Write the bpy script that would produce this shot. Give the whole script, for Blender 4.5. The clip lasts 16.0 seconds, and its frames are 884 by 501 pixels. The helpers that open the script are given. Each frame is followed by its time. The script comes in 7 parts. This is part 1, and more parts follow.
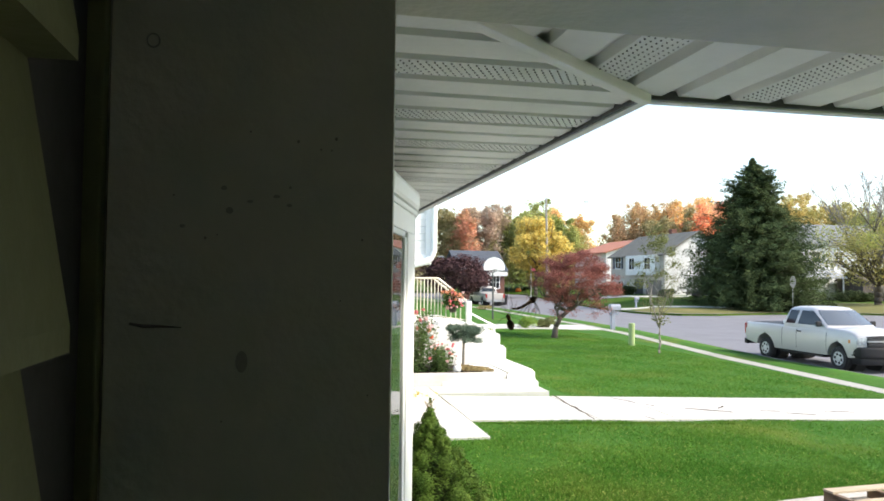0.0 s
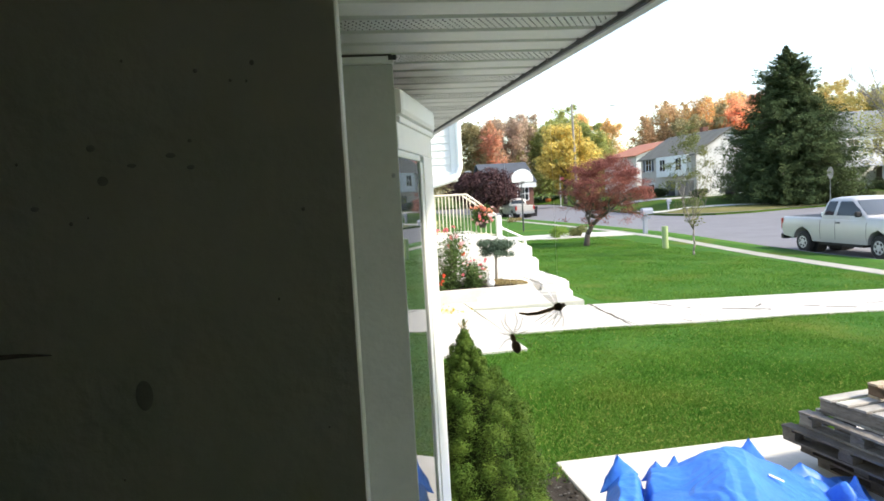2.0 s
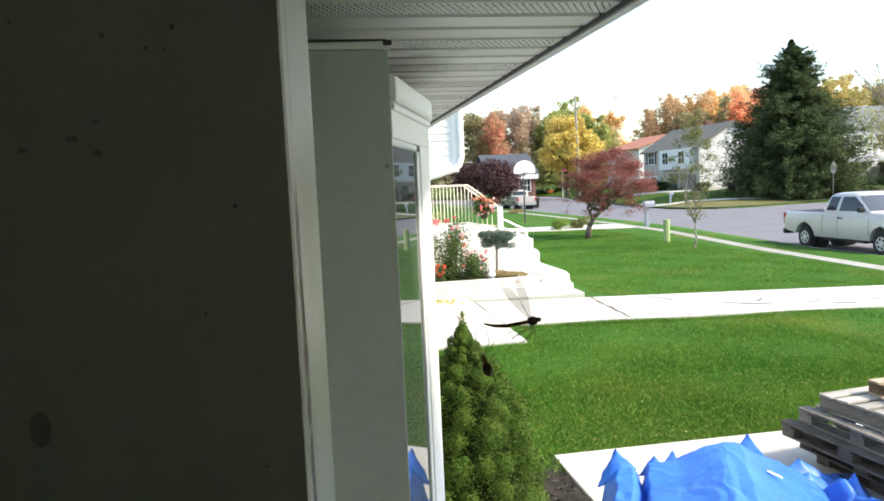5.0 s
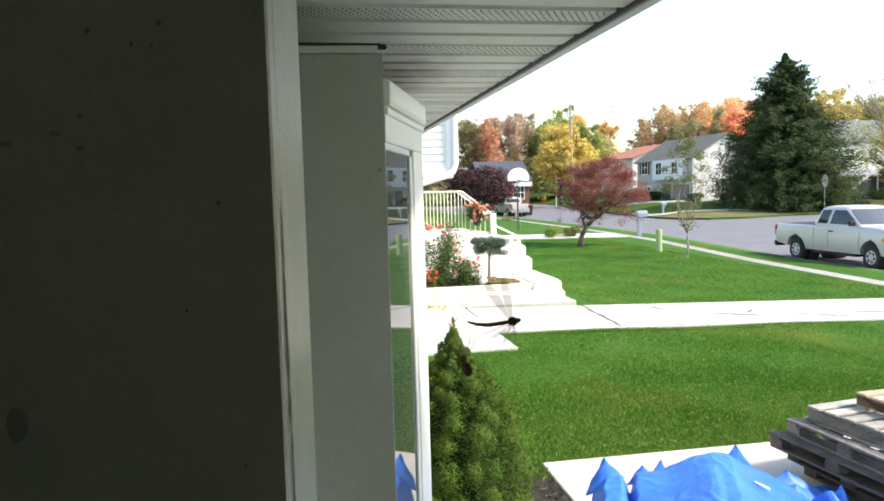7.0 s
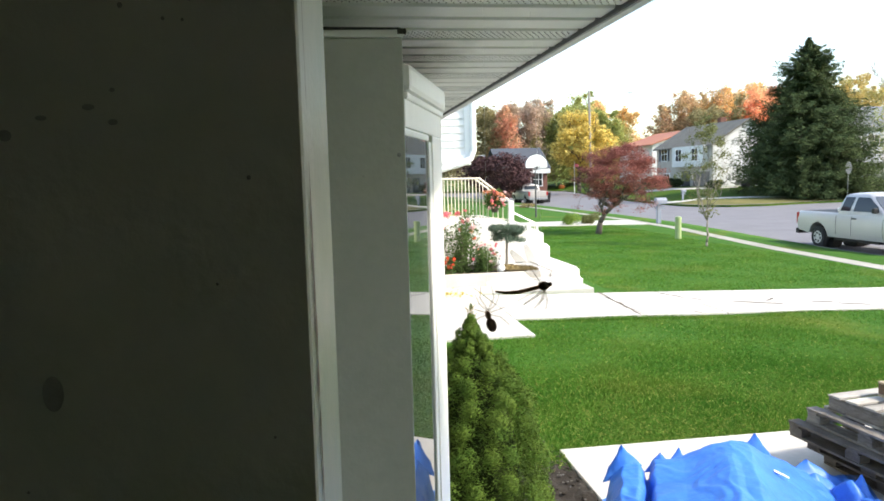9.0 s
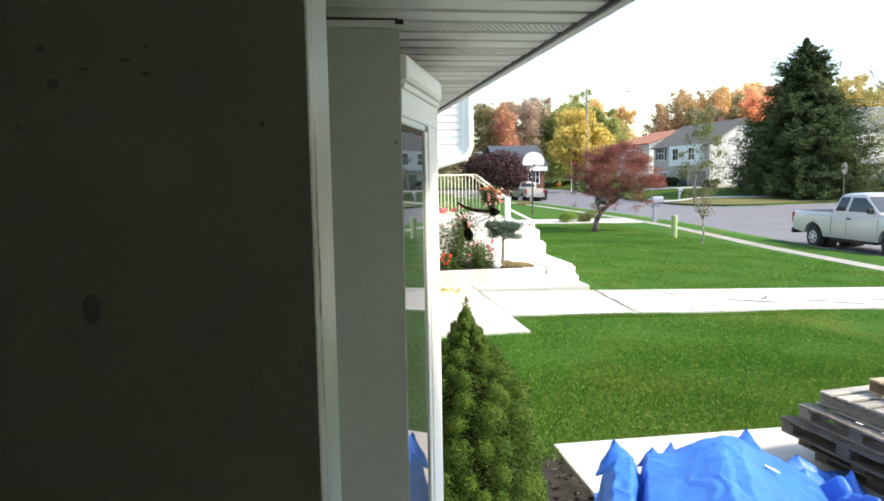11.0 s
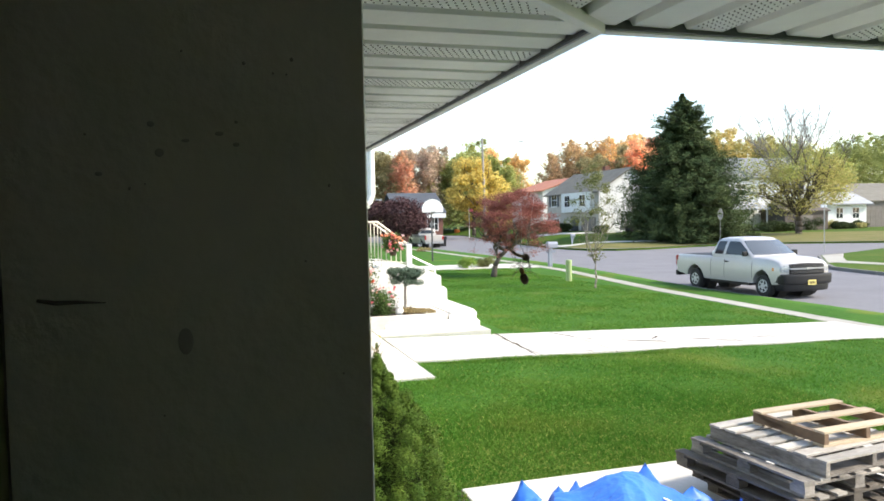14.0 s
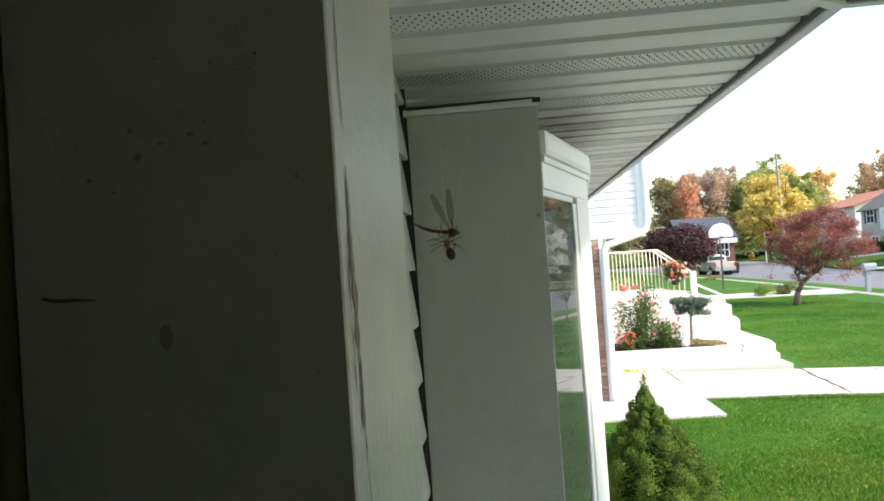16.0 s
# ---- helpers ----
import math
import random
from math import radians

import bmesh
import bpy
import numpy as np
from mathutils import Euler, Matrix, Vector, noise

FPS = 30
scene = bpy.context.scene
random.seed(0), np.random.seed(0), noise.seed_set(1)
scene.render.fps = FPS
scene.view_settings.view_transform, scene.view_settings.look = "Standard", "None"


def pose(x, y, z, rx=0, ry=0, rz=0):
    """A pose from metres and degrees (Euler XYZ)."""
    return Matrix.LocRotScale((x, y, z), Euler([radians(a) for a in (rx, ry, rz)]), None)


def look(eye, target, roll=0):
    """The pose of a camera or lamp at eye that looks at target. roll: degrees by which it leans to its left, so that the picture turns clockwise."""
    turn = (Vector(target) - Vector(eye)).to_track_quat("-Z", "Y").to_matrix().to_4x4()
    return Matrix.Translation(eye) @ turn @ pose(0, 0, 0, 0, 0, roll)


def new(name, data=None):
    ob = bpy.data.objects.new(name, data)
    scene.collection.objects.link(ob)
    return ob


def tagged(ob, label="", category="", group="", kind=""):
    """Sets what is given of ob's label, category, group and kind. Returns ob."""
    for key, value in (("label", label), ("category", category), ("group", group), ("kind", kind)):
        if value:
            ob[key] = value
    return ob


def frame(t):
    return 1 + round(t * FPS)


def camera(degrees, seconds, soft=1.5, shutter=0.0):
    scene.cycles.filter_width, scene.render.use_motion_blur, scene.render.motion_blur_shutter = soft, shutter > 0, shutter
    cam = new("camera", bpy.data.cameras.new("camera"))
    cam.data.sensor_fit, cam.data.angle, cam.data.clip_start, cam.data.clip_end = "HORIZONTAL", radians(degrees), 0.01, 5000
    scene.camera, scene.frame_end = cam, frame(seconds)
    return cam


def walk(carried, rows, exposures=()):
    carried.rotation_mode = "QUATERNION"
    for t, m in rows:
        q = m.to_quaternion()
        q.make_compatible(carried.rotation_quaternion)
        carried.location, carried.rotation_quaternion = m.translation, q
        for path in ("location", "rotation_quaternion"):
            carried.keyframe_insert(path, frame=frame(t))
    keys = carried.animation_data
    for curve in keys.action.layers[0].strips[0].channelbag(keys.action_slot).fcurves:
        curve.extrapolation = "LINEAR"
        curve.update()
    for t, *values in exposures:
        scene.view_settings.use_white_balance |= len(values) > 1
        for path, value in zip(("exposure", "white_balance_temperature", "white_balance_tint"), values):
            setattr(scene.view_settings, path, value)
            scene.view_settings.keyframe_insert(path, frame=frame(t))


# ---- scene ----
cam = camera(62.56, 16.0, soft=1.7)
# seconds, eye x, y, z, yaw, pitch, roll
PATH = [
    (0.0, -0.0013, -0.0582, 2.3543, -11.73, 2.11, -0.65),
    (0.5, 0.0160, -0.0449, 2.3601, -11.75, 0.30, 0.42),
    (1.0, 0.0196, -0.0125, 2.3660, -10.17, -2.74, 2.02),
    (1.5, 0.0247, 0.0272, 2.3735, -9.68, -4.43, 2.23),
    (2.0, 0.0360, 0.0410, 2.3732, -9.49, -4.44, 3.26),
    (2.5, 0.0367, 0.0545, 2.3748, -9.68, -5.62, 3.76),
    (3.0, 0.0375, 0.0575, 2.3728, -11.36, -5.76, 2.75),
    (3.5, 0.0435, 0.0829, 2.3734, -11.04, -6.32, 2.72),
    (4.0, 0.0457, 0.0829, 2.3741, -9.93, -6.04, 3.13),
    (4.5, 0.0507, 0.0799, 2.3742, -9.44, -5.53, 2.82),
    (7.0, 0.0556, 0.0779, 2.3729, -9.82, -4.74, 1.50),
    (7.5, 0.0543, 0.0790, 2.3730, -9.35, -4.72, 1.20),
    (8.0, 0.0533, 0.0830, 2.3736, -9.32, -4.86, 1.09),
    (8.5, 0.0528, 0.0778, 2.3718, -9.01, -5.31, 1.08),
    (9.0, 0.0526, 0.0777, 2.3696, -8.44, -5.72, 1.48),
    (11.5, 0.0492, 0.0399, 2.3535, -8.79, -5.96, 0.81),
    (12.0, 0.0478, 0.0386, 2.3535, -9.01, -5.23, 0.89),
    (12.5, 0.0460, 0.0341, 2.3542, -9.08, -4.66, 0.79),
    (13.0, 0.0296, 0.0117, 2.3610, -13.36, -4.23, 1.30),
    (13.5, -0.0059, -0.0002, 2.3592, -14.13, -3.07, 1.72),
    (14.0, -0.0072, 0.0029, 2.3574, -16.58, -2.44, 1.21),
    (14.5, 0.0008, 0.0050, 2.3598, -15.75, -2.64, 1.28),
    (15.0, 0.0121, -0.0118, 2.3691, -11.62, -1.06, 2.40),
    (15.5, 0.0323, -0.0155, 2.3717, -7.10, -1.69, 3.19),
    (15.8, 0.0683, -0.0031, 2.3499, -1.73, 0.34, 4.55),
    (16.0, 0.1049, 0.0199, 2.3354, 5.35, 1.13, 3.97),
]
EXPOSURE, KELVIN, TINT = 1.52, 7200, 9
walk(cam, [(t, pose(x, y, z, 90 + pitch, roll, yaw)) for t, x, y, z, yaw, pitch, roll in PATH], [(0.0, EXPOSURE - 0.02, KELVIN, TINT), (1.2, EXPOSURE, KELVIN, TINT), (9.0, EXPOSURE + 0.04, KELVIN, TINT), (12.4, EXPOSURE - 0.1, KELVIN, TINT), (14.0, EXPOSURE, KELVIN, TINT), (15.0, EXPOSURE, KELVIN, TINT), (16.0, EXPOSURE + 0.1, KELVIN, TINT)])

# ---- daylight: hazy bright sky, soft sun from behind the camera over the street side ----
SUN_ELEVATION = 40.6
world = bpy.data.worlds.new("sky")
scene.world = world
world.use_nodes = True
wn = world.node_tree
sky = wn.nodes.new("ShaderNodeTexSky")
sky.sky_type, sky.sun_disc = "NISHITA", False
sky.sun_elevation, sky.sun_rotation = radians(SUN_ELEVATION), radians(180 - 63.4)
sky.air_density, sky.dust_density, sky.ozone_density = 1.0, 1.0, 1.0
wn.links.new(sky.outputs["Color"], wn.nodes["Background"].inputs["Color"])
wn.nodes["Background"].inputs["Strength"].default_value = 0.15
sun = new("sun", bpy.data.lights.new("sun", "SUN"))
sun.data.energy, sun.data.angle, sun.data.color = 2.3, radians(6), (1.0, 0.95, 0.87)
# from the street side, behind the camera
sun.matrix_world = look((50, -25, 48), (0, 0, 0))


# ---- materials ----
def mat(name, c1, c2=None, scale=8.0, rough=0.6, bump=0.0, bump_scale=60.0, metal=0.0, detail=6.0, fine=0.35, island=False,
        stretch=(1, 1, 1), spec=0.5, coat=0.0, random_amount=0.0, trans=0.0):
    m = bpy.data.materials.new(name)
    m.use_nodes = True
    nt = m.node_tree
    b = nt.nodes["Principled BSDF"]
    b.inputs["Roughness"].default_value = rough
    b.inputs["Metallic"].default_value = metal
    b.inputs["Specular IOR Level"].default_value = spec
    b.inputs["Coat Weight"].default_value = coat
    co = nt.nodes.new("ShaderNodeTexCoord")
    mp = nt.nodes.new("ShaderNodeMapping")
    mp.inputs["Scale"].default_value = stretch
    nt.links.new(co.outputs["Object"], mp.inputs["Vector"])
    c2 = c2 or tuple(v * 0.8 for v in c1)

    def noise_node(s, d):
        n = nt.nodes.new("ShaderNodeTexNoise")
        n.inputs["Scale"].default_value, n.inputs["Detail"].default_value = s, d
        nt.links.new(mp.outputs["Vector"], n.inputs["Vector"])
        return n

    big, small = noise_node(scale, detail), noise_node(scale * 9.0, 3.0)
    mixf = nt.nodes.new("ShaderNodeMix")
    mixf.data_type = "FLOAT"
    mixf.inputs[0].default_value = fine
    nt.links.new(big.outputs["Fac"], mixf.inputs[2])
    nt.links.new(small.outputs["Fac"], mixf.inputs[3])
    fac = mixf.outputs[0]
    ramp = nt.nodes.new("ShaderNodeValToRGB")
    ramp.color_ramp.elements[0].position, ramp.color_ramp.elements[1].position = 0.34, 0.66
    ramp.color_ramp.elements[0].color, ramp.color_ramp.elements[1].color = (*c1, 1), (*c2, 1)
    nt.links.new(fac, ramp.inputs["Fac"])
    col = ramp.outputs["Color"]
    if island or random_amount:
        src = nt.nodes.new("ShaderNodeNewGeometry" if island else "ShaderNodeObjectInfo")
        hsv = nt.nodes.new("ShaderNodeHueSaturation")
        mr = nt.nodes.new("ShaderNodeMapRange")
        amount = random_amount or 0.35
        mr.inputs["To Min"].default_value, mr.inputs["To Max"].default_value = 1 - amount, 1 + amount
        nt.links.new(src.outputs["Random Per Island" if island else "Random"], mr.inputs["Value"])
        nt.links.new(mr.outputs["Result"], hsv.inputs["Value"])
        nt.links.new(col, hsv.inputs["Color"])
        col = hsv.outputs["Color"]
    nt.links.new(col, b.inputs["Base Color"])
    if bump:
        bn = noise_node(bump_scale, 4.0)
        bp = nt.nodes.new("ShaderNodeBump")
        bp.inputs["Strength"].default_value, bp.inputs["Distance"].default_value = bump, 0.01
        nt.links.new(bn.outputs["Fac"], bp.inputs["Height"])
        nt.links.new(bp.outputs["Normal"], b.inputs["Normal"])
    if trans:
        tl = nt.nodes.new("ShaderNodeBsdfTranslucent")
        nt.links.new(col, tl.inputs["Color"])
        mx = nt.nodes.new("ShaderNodeMixShader")
        mx.inputs["Fac"].default_value = trans
        nt.links.new(b.outputs["BSDF"], mx.inputs[1])
        nt.links.new(tl.outputs["BSDF"], mx.inputs[2])
        nt.links.new(mx.outputs["Shader"], nt.nodes["Material Output"].inputs["Surface"])
    return m


def glass_mat(name, tint=(0.02, 0.025, 0.03), rough=0.02, ior=1.5):
    """Dark window glass: a dark room behind a clear, reflecting surface."""
    m = bpy.data.materials.new(name)
    m.use_nodes = True
    b = m.node_tree.nodes["Principled BSDF"]
    b.inputs["Base Color"].default_value = (*tint, 1)
    b.inputs["Roughness"].default_value = rough
    b.inputs["IOR"].default_value = ior
    return m


M = {}
M["post_paint"] = mat("post_paint", (0.54, 0.525, 0.43), (0.375, 0.43, 0.335), 3.5, 0.42, 0.12, 140)
M["board_paint"] = mat("board_paint", (0.47, 0.49, 0.465), (0.4, 0.42, 0.4), 5, 0.5, 0.10, 120)
M["worn_wood"] = mat("worn_wood", (0.34, 0.27, 0.22), (0.15, 0.11, 0.085), 60, 0.85, 0.3, 200, stretch=(1, 1, 0.15))
M["dark_mark"] = mat("dark_mark", (0.10, 0.09, 0.075), (0.16, 0.145, 0.12), 60, 0.8)
M["stain"] = mat("stain", (0.26, 0.265, 0.22), (0.32, 0.325, 0.275), 60, 0.8)
M["soffit"] = mat("soffit", (0.77, 0.775, 0.76), (0.69, 0.695, 0.685), 3, 0.38, 0.05, 90)


def dark_patch(m, centre, reach, dark):
    """One speckled patch that darkens a surface's base colour towards its centre."""
    nt = m.node_tree
    b = nt.nodes["Principled BSDF"]
    old = b.inputs["Base Color"].links[0].from_socket
    co = nt.nodes.new("ShaderNodeTexCoord")
    mp = nt.nodes.new("ShaderNodeMapping")
    mp.inputs["Location"].default_value = [-c / r for c, r in zip(centre, reach)]
    mp.inputs["Scale"].default_value = [1 / r for r in reach]
    nt.links.new(co.outputs["Object"], mp.inputs["Vector"])
    ln = nt.nodes.new("ShaderNodeVectorMath")
    ln.operation = "LENGTH"
    nt.links.new(mp.outputs["Vector"], ln.inputs[0])
    n = nt.nodes.new("ShaderNodeTexNoise")
    n.inputs["Scale"].default_value, n.inputs["Detail"].default_value = 14, 6
    nt.links.new(co.outputs["Object"], n.inputs["Vector"])
    add = nt.nodes.new("ShaderNodeMath")
    nt.links.new(ln.outputs["Value"], add.inputs[0])
    nt.links.new(n.outputs["Fac"], add.inputs[1])
    mr = nt.nodes.new("ShaderNodeMapRange")
    mr.inputs["From Min"].default_value, mr.inputs["From Max"].default_value = 1.5, 0.55
    mr.inputs["To Max"].default_value = 0.9
    nt.links.new(add.outputs["Value"], mr.inputs["Value"])
    mx = nt.nodes.new("ShaderNodeMix")
    mx.data_type = "RGBA"
    mx.inputs[7].default_value = (*dark, 1)
    nt.links.new(mr.outputs["Result"], mx.inputs[0])
    nt.links.new(old, mx.inputs[6])
    nt.links.new(mx.outputs[2], b.inputs["Base Color"])


dark_patch(M["soffit"], (0.25, 2.02, 2.66), (0.16, 0.5, 0.3), (0.05, 0.052, 0.046))
M["hole"] = mat("hole", (0.03, 0.03, 0.03), (0.05, 0.05, 0.05), 20, 0.9)
M["fascia"] = mat("fascia", (0.74, 0.75, 0.75), (0.62, 0.63, 0.63), 4, 0.45, 0.05, 60)
M["gutter_dark"] = mat("gutter_dark", (0.08, 0.085, 0.09), (0.05, 0.05, 0.055), 10, 0.6)
# dark olive copy of the house siding with the porch shade in its colour
M["siding_near_shaded"] = mat("siding_near_shaded", (0.12, 0.132, 0.05), (0.085, 0.095, 0.036), 5, 0.7, 0.1, 90)
M["white_vinyl"] = mat("white_vinyl", (0.87, 0.87, 0.865), (0.82, 0.82, 0.82), 4, 0.4, 0.04, 60)
M["white_siding"] = mat("white_siding", (0.7, 0.71, 0.71), (0.62, 0.63, 0.63), 2, 0.5, 0.05, 40)
M["window_glass"] = glass_mat("window_glass")
M["bow_glass"] = glass_mat("bow_glass", (0.075, 0.085, 0.083), 0.015, 1.6)
M["sash_grey"] = mat("sash_grey", (0.76, 0.78, 0.79), (0.7, 0.72, 0.73), 4, 0.45, 0.04, 60)
M["windshield_glass"] = glass_mat("windshield_glass", (0.07, 0.08, 0.09), 0.02, 2.0)
M["inner_wall"] = mat("inner_wall", (0.70, 0.68, 0.60), (0.62, 0.60, 0.53), 3, 0.85, 0.1, 60)
M["porch_floor"] = mat("porch_floor", (0.40, 0.385, 0.35), (0.32, 0.31, 0.28), 6, 0.9, 0.2, 90)
M["grass_ground"] = mat("grass_ground", (0.032, 0.106, 0.016), (0.062, 0.142, 0.023), 0.9, 0.95, 0.9, 45, detail=9, fine=0.45, spec=0.08)


def dry_patches(m, dry=(0.14, 0.145, 0.026, 1)):
    """Large soft patches of dry, browner grass over a lawn material."""
    nt = m.node_tree
    b = nt.nodes["Principled BSDF"]
    old = b.inputs["Base Color"].links[0].from_socket
    co = nt.nodes.new("ShaderNodeTexCoord")
    n = nt.nodes.new("ShaderNodeTexNoise")
    n.inputs["Scale"].default_value, n.inputs["Detail"].default_value = 0.42, 5
    nt.links.new(co.outputs["Object"], n.inputs["Vector"])
    mr = nt.nodes.new("ShaderNodeMapRange")
    mr.inputs["From Min"].default_value, mr.inputs["From Max"].default_value = 0.56, 0.70
    mr.inputs["To Max"].default_value = 0.65
    nt.links.new(n.outputs["Fac"], mr.inputs["Value"])
    mx = nt.nodes.new("ShaderNodeMix")
    mx.data_type = "RGBA"
    mx.inputs[7].default_value = dry
    nt.links.new(mr.outputs["Result"], mx.inputs[0])
    nt.links.new(old, mx.inputs[6])
    nt.links.new(mx.outputs[2], b.inputs["Base Color"])


dry_patches(M["grass_ground"])
M["grass_far"] = mat("grass_far", (0.035, 0.095, 0.010), (0.085, 0.115, 0.022), 0.25, 0.95, 0.6, 20, spec=0.08)
M["dry_grass"] = mat("dry_grass", (0.19, 0.165, 0.075), (0.115, 0.125, 0.042), 0.5, 0.95, 0.6, 20, spec=0.08)
M["asphalt"] = mat("asphalt", (0.160, 0.158, 0.176), (0.196, 0.194, 0.212), 0.7, 0.9, 0.4, 70, spec=0.2)
M["concrete"] = mat("concrete", (0.55, 0.53, 0.495), (0.46, 0.44, 0.4), 1.4, 0.85, 0.25, 70)
M["concrete_white"] = mat("concrete_white", (0.80, 0.785, 0.755), (0.70, 0.685, 0.65), 1.4, 0.8, 0.2, 70)
M["concrete_dirty"] = mat("concrete_dirty", (0.50, 0.47, 0.42), (0.60, 0.57, 0.53), 2.2, 0.85, 0.3, 60)
M["soil"] = mat("soil", (0.022, 0.018, 0.015), (0.055, 0.048, 0.040), 9, 0.95, 1.0, 40, spec=0.1)
M["crack_dirt"] = mat("crack_dirt", (0.13, 0.105, 0.085), (0.06, 0.05, 0.042), 14, 0.95, 0.6, 60, spec=0.1)
M["brick"] = mat("brick", (0.47, 0.29, 0.24), (0.38, 0.21, 0.17), 9, 0.9, 0.4, 70, random_amount=0.3, spec=0.2)
M["mortar"] = mat("mortar", (0.45, 0.42, 0.38), (0.36, 0.34, 0.31), 14, 0.9, 0.4, 80)
M["tarp"] = mat("tarp", (0.020, 0.12, 0.52), (0.042, 0.20, 0.66), 3, 0.46, 0.2, 45, spec=0.4)
M["pallet_grey"] = mat("pallet_grey", (0.34, 0.31, 0.275), (0.10, 0.086, 0.072), 7, 0.9, 0.5, 60, stretch=(1, 0.25, 1), random_amount=0.35)
M["pallet_dark"] = mat("pallet_dark", (0.135, 0.115, 0.094), (0.06, 0.05, 0.04), 7, 0.9, 0.4, 60, random_amount=0.3)
M["fresh_wood"] = mat("fresh_wood", (0.56, 0.46, 0.33), (0.42, 0.32, 0.21), 5, 0.8, 0.25, 60, stretch=(0.25, 1, 1), random_amount=0.15)
M["pallet_pale"] = mat("pallet_pale", (0.47, 0.445, 0.4), (0.25, 0.225, 0.195), 6, 0.85, 0.3, 60, stretch=(0.25, 1, 1), random_amount=0.35)
M["concrete_road"] = mat("concrete_road", (0.40, 0.385, 0.35), (0.30, 0.285, 0.255), 1.1, 0.9, 0.25, 70, spec=0.2)
M["bark"] = mat("bark", (0.12, 0.095, 0.075), (0.06, 0.048, 0.038), 9, 0.95, 0.9, 30, stretch=(1, 1, 0.12))
M["bark_pale"] = mat("bark_pale", (0.30, 0.26, 0.22), (0.19, 0.165, 0.14), 8, 0.9, 0.6, 30, stretch=(1, 1, 0.3))


def leaf(name, c1, c2, trans=0.3, scale=0.6):
    return mat(name, c1, c2, scale, 0.75, island=True, random_amount=0.3, fine=0.5, trans=trans, spec=0.12)


M["needle_shrub"] = leaf("needle_shrub", (0.036, 0.083, 0.013), (0.086, 0.131, 0.02), 0.05, 9)
M["spruce_needles"] = leaf("spruce_needles", (0.046, 0.08, 0.036), (0.088, 0.114, 0.043), 0.2, 0.35)
M["leaf_maple"] = leaf("leaf_maple", (0.38, 0.135, 0.112), (0.29, 0.125, 0.1), 0.38)
M["leaf_maple_dark"] = leaf("leaf_maple_dark", (0.2, 0.088, 0.078), (0.26, 0.1, 0.086), 0.32)
M["bark_maple"] = mat("bark_maple", (0.135, 0.108, 0.088), (0.075, 0.06, 0.05), 9, 0.95, 0.7, 30, stretch=(1, 1, 0.25))
M["leaf_plum"] = leaf("leaf_plum", (0.062, 0.034, 0.038), (0.095, 0.048, 0.048), 0.2)
# far-wood leaf colours, lightened so that the distance haze is in them
M["leaf_yellow"] = leaf("leaf_yellow", (0.76, 0.58, 0.17), (0.60, 0.50, 0.17), 0.48, 0.3)
M["leaf_green"] = leaf("leaf_green", (0.34, 0.39, 0.14), (0.47, 0.47, 0.17), 0.48, 0.2)
M["leaf_olive"] = leaf("leaf_olive", (0.50, 0.45, 0.19), (0.41, 0.385, 0.17), 0.48, 0.3)
M["leaf_orange"] = leaf("leaf_orange", (0.86, 0.52, 0.25), (0.74, 0.58, 0.26), 0.48, 0.2)
M["leaf_red"] = leaf("leaf_red", (0.82, 0.38, 0.28), (0.5, 0.36, 0.2), 0.48, 0.2)
M["leaf_coral"] = leaf("leaf_coral", (0.92, 0.4, 0.24), (0.86, 0.54, 0.3), 0.48, 0.2)
M["leaf_rust"] = leaf("leaf_rust", (0.66, 0.41, 0.26), (0.5, 0.42, 0.21), 0.48, 0.2)
M["leaf_dusty"] = leaf("leaf_dusty", (0.60, 0.43, 0.35), (0.46, 0.39, 0.27), 0.45, 0.25)
M["leaf_gold"] = leaf("leaf_gold", (0.66, 0.47, 0.17), (0.44, 0.38, 0.16), 0.48, 0.2)
M["leaf_wood"] = leaf("leaf_wood", (0.22, 0.27, 0.1), (0.34, 0.35, 0.13), 0.45, 0.2)
M["leaf_dark"] = leaf("leaf_dark", (0.3, 0.29, 0.15), (0.42, 0.35, 0.19), 0.4, 0.3)
M["leaf_rose"] = leaf("leaf_rose", (0.055, 0.115, 0.034), (0.11, 0.155, 0.052), 0.25, 4)
M["leaf_lime"] = leaf("leaf_lime", (0.16, 0.26, 0.05), (0.24, 0.33, 0.08), 0.3, 3)
M["leaf_blue"] = leaf("leaf_blue", (0.055, 0.092, 0.066), (0.11, 0.155, 0.11), 0.1, 6)
M["bloom_pink"] = leaf("bloom_pink", (0.75, 0.12, 0.18), (0.80, 0.28, 0.30), 0.2, 6)
M["bloom_pale"] = leaf("bloom_pale", (0.82, 0.48, 0.50), (0.84, 0.60, 0.58), 0.2, 6)
M["bloom_red"] = leaf("bloom_red", (0.75, 0.06, 0.025), (0.80, 0.16, 0.08), 0.2, 6)
M["bloom_peach"] = leaf("bloom_peach", (0.80, 0.26, 0.16), (0.78, 0.40, 0.26), 0.2, 6)
M["straw"] = leaf("straw", (0.34, 0.25, 0.12), (0.24, 0.20, 0.10), 0.2, 6)
M["truck_silver"] = mat("truck_silver", (0.55, 0.525, 0.52), (0.52, 0.495, 0.49), 2, 0.36, metal=0.2, coat=0.35)
M["truck_tan"] = mat("truck_tan", (0.46, 0.43, 0.405), (0.43, 0.40, 0.38), 2, 0.35, metal=0.3, coat=0.4)
M["black_plastic"] = mat("black_plastic", (0.010, 0.010, 0.012), (0.017, 0.017, 0.02), 12, 0.5, spec=0.3)
M["rubber"] = mat("rubber", (0.018, 0.018, 0.019), (0.03, 0.03, 0.03), 20, 0.85, 0.2, 80)
